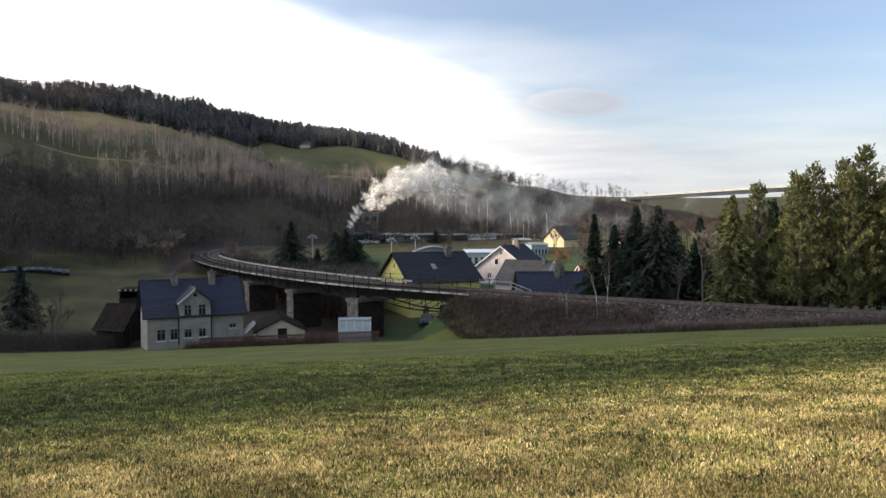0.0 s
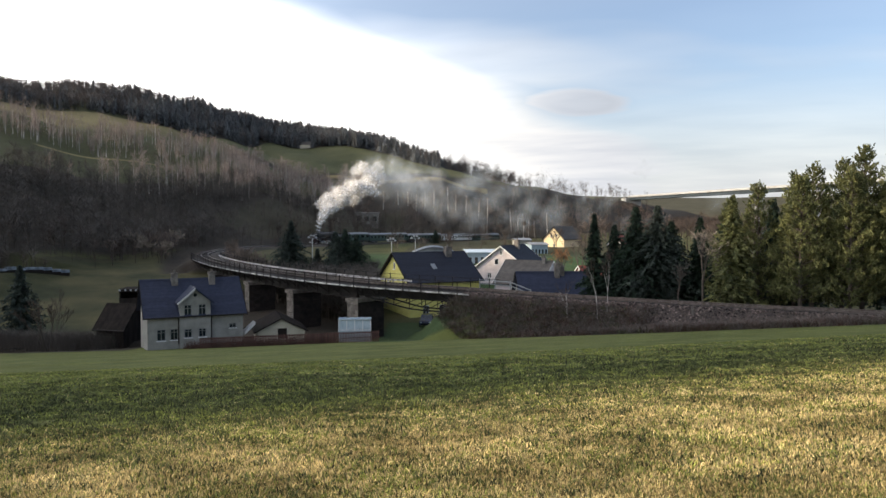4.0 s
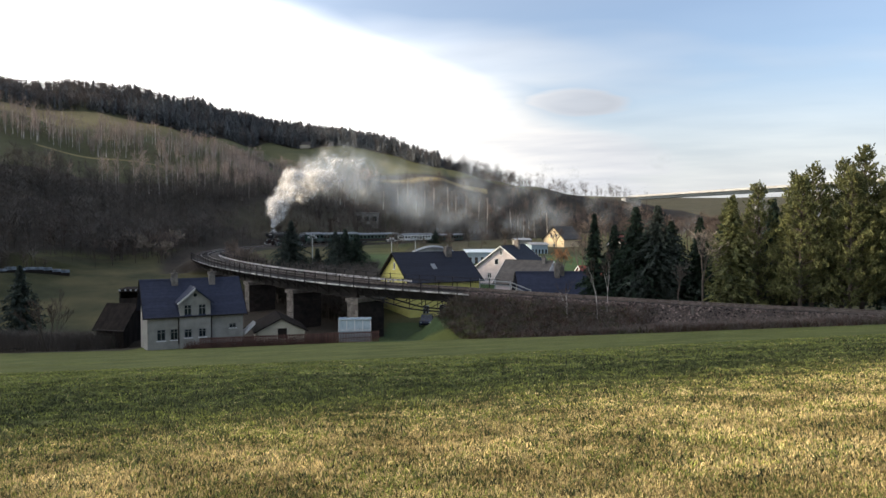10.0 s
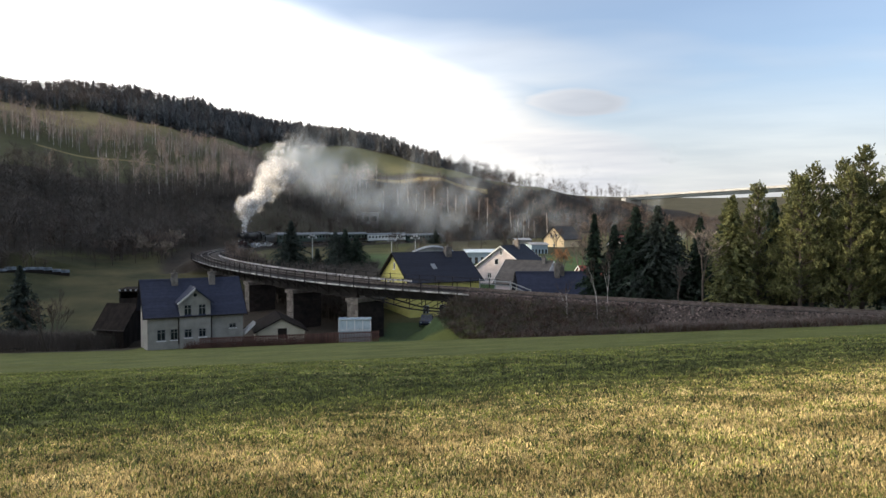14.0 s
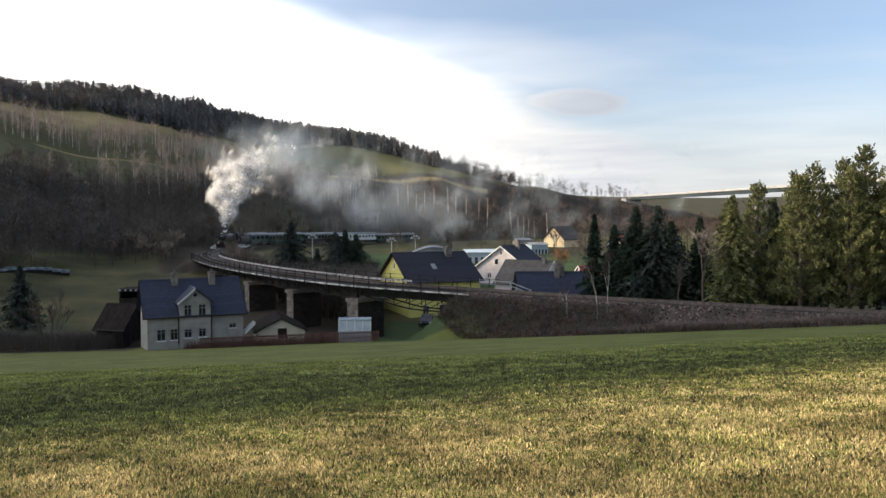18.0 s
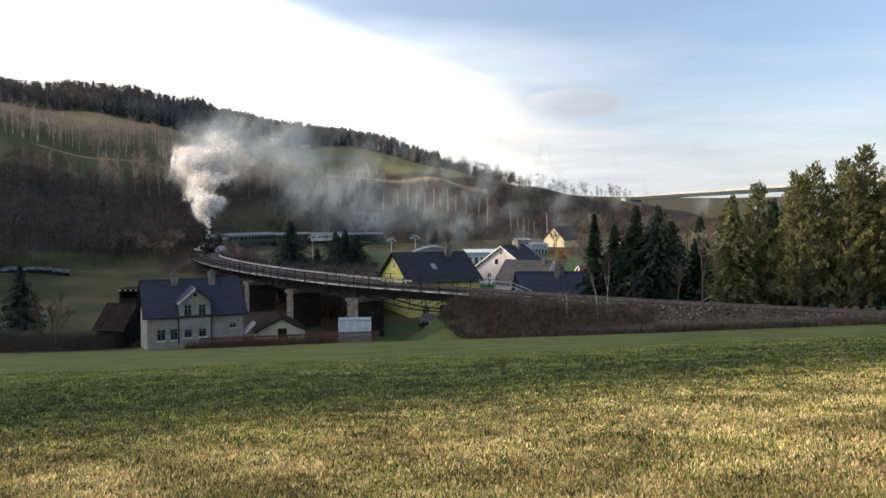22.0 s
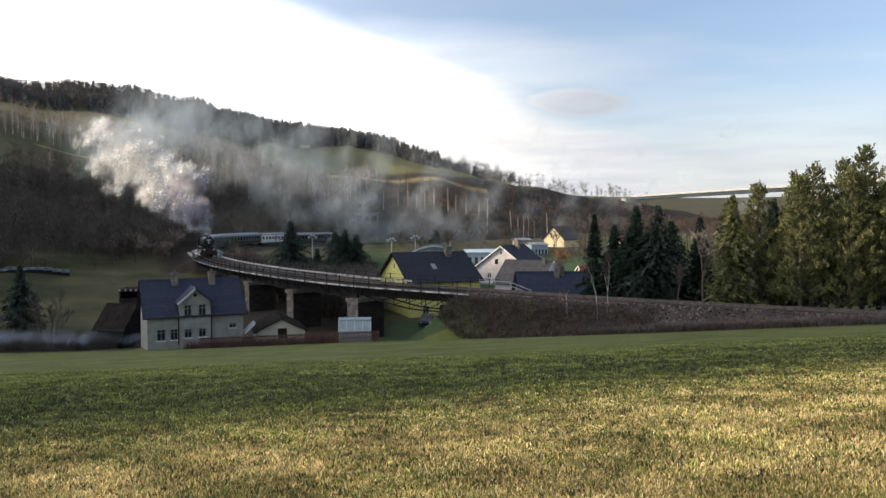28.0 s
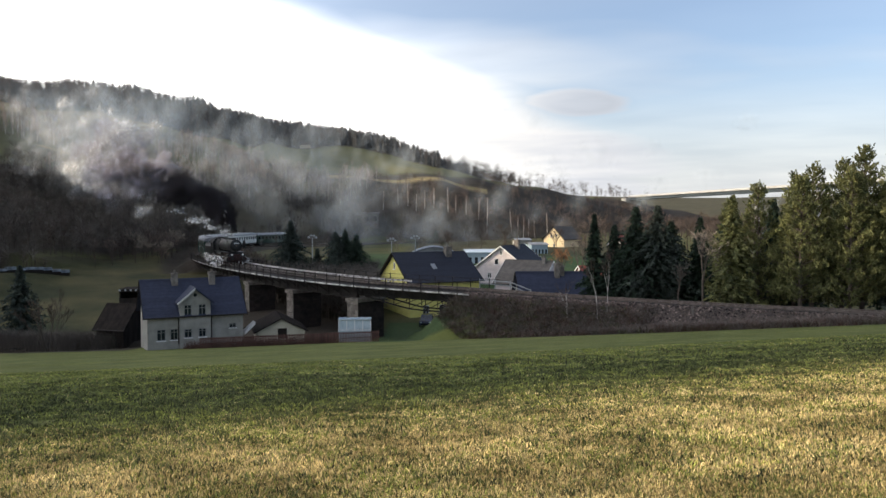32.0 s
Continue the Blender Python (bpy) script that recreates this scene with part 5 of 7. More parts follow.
M["twig_light"] = mat("pale_grey_twigs", (0.34, 0.28, 0.22), (0.22, 0.18, 0.145), 0.3, 0.95, bump=0, island=0.3)
M["twig_orange"] = mat("orange_willow_twigs", (0.34, 0.17, 0.08), (0.22, 0.11, 0.055), 0.3, 0.95, bump=0, island=0.3)
build_trees()


# ---- woods and scrub: masses that nobody could count ----
def bare_template(rng, twigs=36, h=1.0, spread=0.20):
    trunk, crown = [], []
    for k in range(3):
        a, b = 2.094 * k, 2.094 * (k + 1)
        r = 0.010
        p0, p1 = (math.cos(a) * r, math.sin(a) * r, 0), (math.cos(b) * r, math.sin(b) * r, 0)
        trunk.append((p0, p1, (rng.normal(0, 0.01), rng.normal(0, 0.01), 0.9 * h)))
    for k in range(twigs):
        z = rng.uniform(0.28, 0.93)
        a = rng.rand() * 6.283
        L = rng.uniform(0.5, 1.0) * spread * (1.25 - 0.75 * z) * 1.4
        up = rng.uniform(0.5, 1.3) * L
        w = 0.0045
        p = np.array([0, 0, z]) + rng.normal(0, 0.02, 3)
        t = p + [math.cos(a) * L, math.sin(a) * L, up]
        o = np.array([-math.sin(a) * w, math.cos(a) * w, rng.normal(0, 0.003)])
        crown.append((p - o, p + o, t))
        for j in range(2):
            q = p + (t - p) * rng.uniform(0.3, 0.8)
            e = q + rng.normal(0, 0.07, 3) + [0, 0, 0.06]
            crown.append((q - o * 0.7, q + o * 0.7, e))
    return np.array(trunk), np.array(crown)


def conifer_template(rng, layers=9):
    crown = []
    for k in range(layers):
        z = 0.08 + 0.9 * k / layers
        R = 0.17 * (1 - z) ** 0.8 + 0.012
        n = 6
        for i in range(n):
            a = 6.283 * (i + rng.rand()) / n
            R2 = R * rng.uniform(0.7, 1.25)
            w = 0.42
            crown.append(((0, 0, z + 0.10), (math.cos(a - w) * R2 * 0.7, math.sin(a - w) * R2 * 0.7, z - 0.01), (math.cos(a) * R2, math.sin(a) * R2, z - 0.05 * rng.rand() - 0.02)))
            crown.append(((0, 0, z + 0.10), (math.cos(a) * R2, math.sin(a) * R2, z - 0.05), (math.cos(a + w) * R2 * 0.7, math.sin(a + w) * R2 * 0.7, z - 0.01)))
    return np.array(crown)


def scatter(name, templates, places, heights, material, rng, parent, wide=1.0):
    """Many trees of a wood as one mesh; templates are unit-high triangle sets."""
    out = []
    which = rng.randint(0, len(templates), len(places))
    for k, T in enumerate(templates):
        sel = np.where(which == k)[0]
        if not len(sel):
            continue
        P, H = places[sel], heights[sel]
        a = rng.rand(len(sel)) * 6.283
        c, s = np.cos(a), np.sin(a)
        t = T.reshape(-1, 3)
        wx = H * wide * rng.uniform(0.8, 1.25, len(sel))
        X = (t[None, :, 0] * c[:, None] - t[None, :, 1] * s[:, None]) * wx[:, None] + P[:, 0:1]
        Y = (t[None, :, 0] * s[:, None] + t[None, :, 1] * c[:, None]) * wx[:, None] + P[:, 1:2]
        Z = t[None, :, 2] * H[:, None] + P[:, 2:3]
        out.append(np.stack([X, Y, Z], -1).reshape(-1, 3))
    v = np.concatenate(out)
    ob = part(name, raw_mesh(name, v, np.arange(len(v), dtype=np.int32).reshape(-1, 3), material), None, parent)
    ob["kind"] = "stuff"
    return ob


def hill_uv(x, y):
    return -0.97 * (x + 75) + 0.2425 * (y - 130), y - 345 - 1.25 * np.clip(x, 0, None)


def pick(rng, n, x0, x1, y0, y1, keep):
    x, y = rng.uniform(x0, x1, n), rng.uniform(y0, y1, n)
    u1, u2 = hill_uv(x, y)
    q = keep(x, y, u1, u2, rng.rand(n))
    # clear of the railway
    T = TRACK[::6]
    x, y = x[q], y[q]
    d = np.full(len(x), 99.0)
    nr = np.where((np.abs(x) < 150) & (y < 480))[0]
    if len(nr):
        d[nr] = np.sqrt(((x[nr, None] - T[None, :, 0]) ** 2 + (y[nr, None] - T[None, :, 1]) ** 2).min(1))
    # open view over the line towards the camera
    x, y = x[d > 4.5], y[d > 4.5]
    return np.stack([x, y, ground_z(x, y) - 0.2], 1)


M["twig_warm"] = mat("reddish_birch_twigs", (0.38, 0.295, 0.245), (0.25, 0.20, 0.17), 0.05, 0.95, bump=0, island=0.3)


M["twig_slope"] = mat("brown_brush_twigs", (0.185, 0.132, 0.102), (0.105, 0.078, 0.062), 0.03, 0.95, bump=0, island=0.3)
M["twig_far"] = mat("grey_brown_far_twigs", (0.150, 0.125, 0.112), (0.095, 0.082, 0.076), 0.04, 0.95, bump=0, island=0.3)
M["birch_far"] = mat("pale_birch_trunks", (0.60, 0.55, 0.49), (0.20, 0.17, 0.15), 0.4, 0.85, bump=0, island=0.45)


def build_woods():
    rng = np.random.RandomState(11)
    bt = [bare_template(rng) for _ in range(6)]
    trunks, crowns = [b[0] for b in bt], [b[1] for b in bt]
    con = [conifer_template(rng) for _ in range(5)]

    def wood(name, label, P, H, tm, cm, wide=1.0, thick=1.6):
        w = thing(name, Matrix(), label, "woods", kind="stuff")
        r2 = np.random.RandomState(len(P))
        if tm:
            st = r2.get_state()
            t2 = [t * np.array([thick, thick, 1]) for t in trunks]
            scatter("trunks", t2, P, H, M[tm], r2, w)
            r2.set_state(st)
            scatter("crowns", crowns, P, H, M[cm], r2, w, wide)
        else:
            scatter("crowns", con, P, H, M[cm], r2, w, wide)

    # dark scrub on the lower left slope
    P = pick(rng, 17000, -300, -30, 95, 420, lambda x, y, a, b, r: (a > 1) & (a < np.where(x < -100, 68 - 0.3 * (x + 142), 78)) & (b < 40) & (r < np.where((x < -78) | (y < 235), 0.8, 0.16)))
    wood("scrub_wood", "dark leafless scrub wood on the lower slope", P, rng.uniform(3.5, 8.0, len(P)), "bark", "twig_dark", 1.5, 0.8)
    P = pick(rng, 2600, -130, -30, 100, 300, lambda x, y, a, b, r: (a > -4) & (a < 16) & (r < 0.4))
    wood("edge_bushes", "tan leafless bushes along the wood edge", P, rng.uniform(3, 6.5, len(P)), "bark", "twig", 1.5)
    # birch belt along the slope
    P = pick(rng, 6200, -330, -40, 120, 560, lambda x, y, a, b, r: (a > np.where(x < -108, 100 - 0.3 * (x + 142), 48)) & (a < np.where(x < -112, 128, 98)) & (b < 130) & (r < 0.85))
    wood("birch_belt", "belt of bare birches with pale trunks", P, rng.uniform(7, 12.5, len(P)), "birch_far", "twig_warm", 1.05, 1.15)
    # low brush between the birches
    P = pick(rng, 9000, -330, -60, 120, 560, lambda x, y, a, b, r: (a > np.where(x < -108, 78 - 0.3 * (x + 142), 52)) & (a < np.where(x < -112, 126, 96)) & (b < 100) & (r < 0.32) & ((x - np.interp(y, PATH_Y, PATH_X) < -3) | (x - np.interp(y, PATH_Y, PATH_X) > 14)))
    wood("belt_brush", "low reddish-brown brush between the birches", P, rng.uniform(1.8, 4.0, len(P)), "bark", "twig_slope", 1.8, 0.8)
    # upper wood on the crest
    P = pick(rng, 19000, -335, -2, 330, 720, lambda x, y, a, b, r: ((a > 140) | (y > 500)) & (wood_edge(x, y) > 0) & (r < np.where(wood_edge(x, y) < 60, 0.62, 0.5)))
    half = rng.rand(len(P)) < np.where(P[:, 0] > -205, 0.72, 0.36)
    wood("crest_conifers", "conifer wood along the hill crest, its colour paled for haze", P[half], np.where(P[half][:, 0] > -205, 12.3, 9.2) * rng.uniform(0.72, 1.12, half.sum()), None, "hazed_conifer", 1.25)
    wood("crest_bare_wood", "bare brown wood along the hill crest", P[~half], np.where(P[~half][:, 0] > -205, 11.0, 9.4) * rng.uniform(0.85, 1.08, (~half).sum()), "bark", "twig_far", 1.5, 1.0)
    # conifers on the back crest
    P = pick(rng, 700, -2, 22, 600, 740, lambda x, y, a, b, r: (b > 290) & (r < 0.5))
    wood("back_conifers", "conifer wood on the back hill, its colour paled for haze", P, rng.uniform(12, 19, len(P)), None, "hazed_conifer", 1.2)
    # bare trees along the right end of the crest
    P = pick(rng, 3600, 0, 190, 540, 740, lambda x, y, a, b, r: (b > 190 - 0.5 * x) & (r < np.where(x > 62, 0.045, 0.26)))
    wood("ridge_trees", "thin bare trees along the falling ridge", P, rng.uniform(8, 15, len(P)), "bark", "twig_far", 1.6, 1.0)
    # brown brush on the back slope
    P = pick(rng, 12000, -130, 190, 345, 640, lambda x, y, a, b, r: (b > 14) & (y < np.where(x > 25, 640, 484)) & (a < 60) & (r < np.where(b > 60 + 0.2 * np.abs(x), np.where(x > 70, 0.06, 0.2), 0.26)))
    wood("slope_brush", "reddish-brown bare brush wood on the back slope", P, rng.uniform(3.5, 8.0, len(P)), "bark", "twig_slope", 1.7, 0.9)
    # brush at the foot of the back slope
    P = pick(rng, 3000, -75, 140, 300, 400, lambda x, y, a, b, r: (b > -25) & (b < 30) & (a > -60) & (r < 0.5))
    wood("foot_brush", "dark brush along the foot of the hill", P, rng.uniform(3, 7, len(P)), "bark", "twig_dark", 1.4)
    P = pick(rng, 4600, -40, 0, 84, 128, lambda x, y, a, b, r: (y > 88) & (x < -0.088 * y) & (r < 0.8))
    P = P[np.array([(TRACK[int(near_s(px, py) / STEP), 1] < py) for px, py in P[:, :2]])]
    wood("viaduct_thicket", "dark leafless thicket behind the viaduct piers", P, np.random.RandomState(2).uniform(3.0, 6.2, len(P)), "bark", "twig_dark", 1.7)
    # valley trees to the right, in front of the far bridge
    P = pick(rng, 900, 60, 190, 200, 620, lambda x, y, a, b, r: (b < 0) & (r < 0.5))
    wood("valley_trees", "bare valley trees near the far bridge", P, rng.uniform(7, 13, len(P)), "bark", "twig", 1.3)


build_woods()
build_slope_birches()


def build_brush():
    """Dead grass and bramble on the embankment, the hedge by the gardens."""
    rng = np.random.RandomState(5)

    def tufts(P, hmin, hmax, n, w, lean):
        out = []
        for x, y, z in P:
            for _ in range(n):
                a, hh = rng.rand() * 6.283, rng.uniform(hmin, hmax)
                b = np.array([x, y, z]) + [rng.normal(0, 0.25), rng.normal(0, 0.25), 0]
                t = b + [math.cos(a) * lean * hh, math.sin(a) * lean * hh, hh]
                o = np.array([-math.sin(a), math.cos(a), 0]) * w
                out.append((b - o, b + o, t))
        return out

    P = []
    while len(P) < 2600:
        s = S_ABUT + 1.6 + 56 * rng.rand() ** 1.4
        o = -rng.uniform(2.8 if s < S_ABUT + 22 else 5.6, 8.5)
        if s < S_ABUT + 8 and o < -5.2 - 0.5 * (s - S_ABUT):
            continue
        p = line_at(s, o)
        P.append((p.x, p.y, gz_fast(p.x, p.y)))
    P = np.array(P)
    k = rng.rand(len(P))
    b = thing("embankment_brush", Matrix(), "dead grass and brown bramble on the embankment", "brush", kind="stuff")
    along = np.clip((P[:, 0] - 4) / 16, 0, 1)
    kinds = (("green_growth", k < 0.34 - 0.26 * along, 0.15, 0.45, "tuft_bank"), ("bramble", (k >= 0.34 - 0.26 * along) & (k < 0.58), 0.25, 0.9, "twig_dark"),
             ("dead_grass", (k >= 0.58) & (k < 0.80 - 0.12 * along), 0.2, 0.55, "twig_tan"), ("reed", k >= 0.80 - 0.12 * along, 0.3, 0.8, "hedge"))
    for name, sel, h0, h1, mt in kinds:
        ob = part(name, tri_mesh(name, tufts(P[sel], h0, h1, 22, 0.015, 1.1), M[mt]), None, b)
        ob["kind"] = "stuff"
    P = []
    for i in range(240):
        f = rng.rand()
        x = -26 + f * 15 + rng.normal(0, 0.2)
        y = 74.6 + f * 1.6 + rng.normal(0, 0.5)
        P.append((x, y, gz_fast(x, y)))
    h = thing("garden_hedge", Matrix(), "reddish leafless hedge along the gardens", "hedge", kind="stuff")
    ob = part("twigs", tri_mesh("twigs", tufts(P, 0.3, 1.1, 18, 0.014, 0.4), M["hedge"]), None, h)
    P = [(x, 83.4 + rng.normal(0, 0.45), 0) for x in rng.uniform(-62, -37.5, 800)]
    P = [(x, y, gz_fast(x, y)) for x, y, z in P]
    h = thing("field_hedge", Matrix(), "dark leafless hedge along the field edge", "hedge", kind="stuff")
    part("twigs", tri_mesh("twigs", tufts(P, 0.6, 2.0, 24, 0.02, 0.45), M["twig_dark"]), None, h)


def build_gravel():
    """Loose stones of the ballast shoulder and of the gravelled bank."""
    rng = np.random.RandomState(9)
    base = np.array([(1, 0, 0), (-1, 0, 0), (0, 1, 0), (0, -1, 0), (0, 0, 1), (0, 0, -1)], float)
    faces = np.array([(0, 2, 4), (2, 1, 4), (1, 3, 4), (3, 0, 4), (2, 0, 5), (1, 2, 5), (3, 1, 5), (0, 3, 5)])
    n = 9000
    s = S_ABUT + 2 + 62 * rng.rand(n)
    o = -np.where(s < S_ABUT + 18, rng.uniform(1.5, 3.6, n), rng.uniform(1.5, 6.6, n))
    idx = np.clip((s / STEP).astype(int), 0, len(TRACK) - 4)
    d = TRACK[idx + 3] - TRACK[idx - 3]
    ln = np.hypot(d[:, 0], d[:, 1])
    x, y = TRACK[idx, 0] - d[:, 1] / ln * o + rng.normal(0, 0.2, n), TRACK[idx, 1] + d[:, 0] / ln * o + rng.normal(0, 0.2, n)
    z = ground_z(x, y)
    v = base[None] * rng.uniform(0.04, 0.13, (n, 1, 3)) + rng.normal(0, 0.012, (n, 6, 3)) + np.stack([x, y, z + 0.01], 1)[:, None]
    f = faces[None] + (np.arange(n) * 6)[:, None, None]
    g = thing("bank_gravel", Matrix(), "loose brownish-grey stones on the railway bank", "gravel", kind="stuff")
    ob = part("stones", raw_mesh("stones", v.reshape(-1, 3), f.reshape(-1, 3), M["gravel"]), None, g)
    ob["kind"] = "stuff"


M["gravel"] = mat("bank_gravel_stone", (0.150, 0.115, 0.098), (0.060, 0.046, 0.040), 0.7, 0.95, bump=0, island=0.95)
build_gravel()

_cache = {}


def gz_fast(x, y):
    k = (round(x * 2), round(y * 2))
    if k not in _cache:
        _cache[k] = gz(x, y)
    return _cache[k]


M["tuft_bank"] = mat("bank_grass_tuft", (0.085, 0.092, 0.030), (0.045, 0.050, 0.018), 0.3, 0.9, bump=0, island=0.5)
build_brush()


def build_grass():
    rng = np.random.RandomState(8)
    g = thing("field_grass", Matrix(), "short winter grass and straw stubble of the field", "grass", kind="stuff")
    for name, n, per, mt, h0, h1, w in (("green_blades", 200000, 3, "blade_green", 0.011, 0.026, 0.0072), ("dry_blades", 225000, 3, "blade_dry", 0.010, 0.025, 0.0066)):
        cy = 5.4 + 29 * rng.rand(n) ** 1.9
        cx = (rng.rand(n) * 2 - 1) * (cy * 0.62 + 1)
        patch = np.sin(cx * 1.1 + 1.7 * np.sin(cy * 0.5)) * np.sin(cy * 0.8 + cx * 0.4) + 0.7 * np.sin(cx * 2.9 + cy * 2.1) + 0.8 * np.sin(cx * 9.1 + 3 * np.sin(cy * 4.0)) * np.sin(cy * 7.3 + cx * 3.0)
        dry = np.clip((12.4 + 0.42 * cx - cy) / 6 + 0.5, 0.04, 1)
        green = name == "green_blades"
        keep = (0.3 * patch + rng.normal(0, 0.6, n) > -0.30 + 0.48 * dry) if green else ((0.3 * patch + rng.normal(0, 0.6, n) < 0.7) & (rng.rand(n) < 0.98 * dry))
        cx, cy = cx[keep], cy[keep]
        size = rng.uniform(0.55, 1.6, len(cx)) ** 1.5
        x, y, size = np.repeat(cx, per), np.repeat(cy, per), np.repeat(size, per)
        m = len(x)
        far = 1 + y / 30
        x = x + rng.normal(0, 0.012, m) * far * size
        y = y + rng.normal(0, 0.012, m) * far * size
        z = ground_z(x, y)
        a, hh = rng.rand(m) * 6.283, rng.uniform(h0, h1, m) * far ** 0.4 * size
        ww = w * far * size ** 0.5
        lean = rng.uniform(0.1, 1.2, m) * hh
        dx, dy = np.cos(a), np.sin(a)
        v = np.stack([np.stack([x - dy * ww, y + dx * ww, z - 0.01], 1), np.stack([x + dy * ww, y - dx * ww, z - 0.01], 1), np.stack([x + dx * lean, y + dy * lean, z + hh], 1)], 1).reshape(-1, 3)
        ob = part(name, raw_mesh(name, v, np.arange(len(v), dtype=np.int32).reshape(-1, 3), M[mt]), None, g)
        ob["kind"] = "stuff"


def build_tussocks():
    """Coarser clumps that stand out of the short grass, with matted dead leaves."""
    rng = np.random.RandomState(18)
    g = thing("grass_tussocks", Matrix(), "coarse dark green and straw-coloured tussocks in the field", "grass", kind="stuff")
    for name, n, per, mt, h0, h1, w in (("dark_tufts", 30000, 8, "tuft_green", 0.020, 0.040, 0.008), ("straw_tufts", 9000, 6, "blade_dry", 0.014, 0.030, 0.005)):
        cy = 6.0 + 26 * rng.rand(n) ** 1.3
        cx = (rng.rand(n) * 2 - 1) * (cy * 0.62 + 1)
        dry = np.clip((12.4 + 0.42 * cx - cy) / 6 + 0.5, 0.0, 1)
        keep = rng.rand(n) < (1.0 - 0.75 * dry if name == "dark_tufts" else dry) * np.clip((30 + 0.15 * cx - cy) / 12, 0, 1)
        cx, cy = cx[keep], cy[keep]
        size = rng.uniform(0.5, 1.5, len(cx)) ** 1.6
        x, y, size = np.repeat(cx, per), np.repeat(cy, per), np.repeat(size, per)
        m = len(x)
        far = 1 + y / 30
        x = x + rng.normal(0, 0.024, m) * far * size
        y = y + rng.normal(0, 0.020, m) * far * size
        z = ground_z(x, y)
        a, hh = rng.rand(m) * 6.283, rng.uniform(h0, h1, m) * size * far ** 0.5
        ww = w * far * size ** 0.5
        lean = rng.uniform(0.2, 1.6, m) * hh
        dx, dy = np.cos(a), np.sin(a)
        v = np.stack([np.stack([x - dy * ww, y + dx * ww, z - 0.01], 1), np.stack([x + dy * ww, y - dx * ww, z - 0.01], 1), np.stack([x + dx * lean, y + dy * lean, z + hh], 1)], 1).reshape(-1, 3)
        ob = part(name, raw_mesh(name, v, np.arange(len(v), dtype=np.int32).reshape(-1, 3), M[mt]), None, g)
        ob["kind"] = "stuff"


M["tuft_green"] = mat("dark_tussock_blade", (0.078, 0.088, 0.030), (0.040, 0.048, 0.017), 0.7, 0.85, bump=0, island=0.9, trans=0.2)
M["blade_green"] = mat("green_grass_blade", (0.27, 0.29, 0.065), (0.11, 0.125, 0.030), 0.7, 0.8, bump=0, island=0.8, trans=0.25)
M["blade_dry"] = mat("dry_grass_blade", (0.65, 0.51, 0.245), (0.30, 0.23, 0.096), 0.7, 0.85, bump=0, island=0.8, trans=0.25)
build_grass()
build_tussocks()


# ---- the train ----
WHEELS = []


def wheel_mesh(r, material, spokes=12):
    g = Geo()
    n = 24
    for r0, r1, w in ((r * 0.84, r, 0.07), (0.0, r * 0.2, 0.09)):
        vs, fs = [], []
        for i in range(n):
            a = 2 * math.pi * i / n
            for rr, yy in ((r0, -w), (r1, -w), (r1, w), (r0, w)):
                vs.append((math.cos(a) * rr, yy, math.sin(a) * rr))
        for i in range(n):
            j = (i + 1) % n
            fs += [(4 * i + k, 4 * i + (k + 1) % 4, 4 * j + (k + 1) % 4, 4 * j + k) for k in range(4)]
        g.add(vs, fs)
    for i in range(spokes):
        a = 2 * math.pi * i / spokes
        g.beam((math.cos(a) * r * 0.15, 0, math.sin(a) * r * 0.15), (math.cos(a) * r * 0.88, 0, math.sin(a) * r * 0.88), 0.06, 0.06)
    # crank boss
    g.tube((r * 0.42, -0.12, 0), (r * 0.42, 0.12, 0), 0.09, n=8)
    return g.mesh("wheel", material)


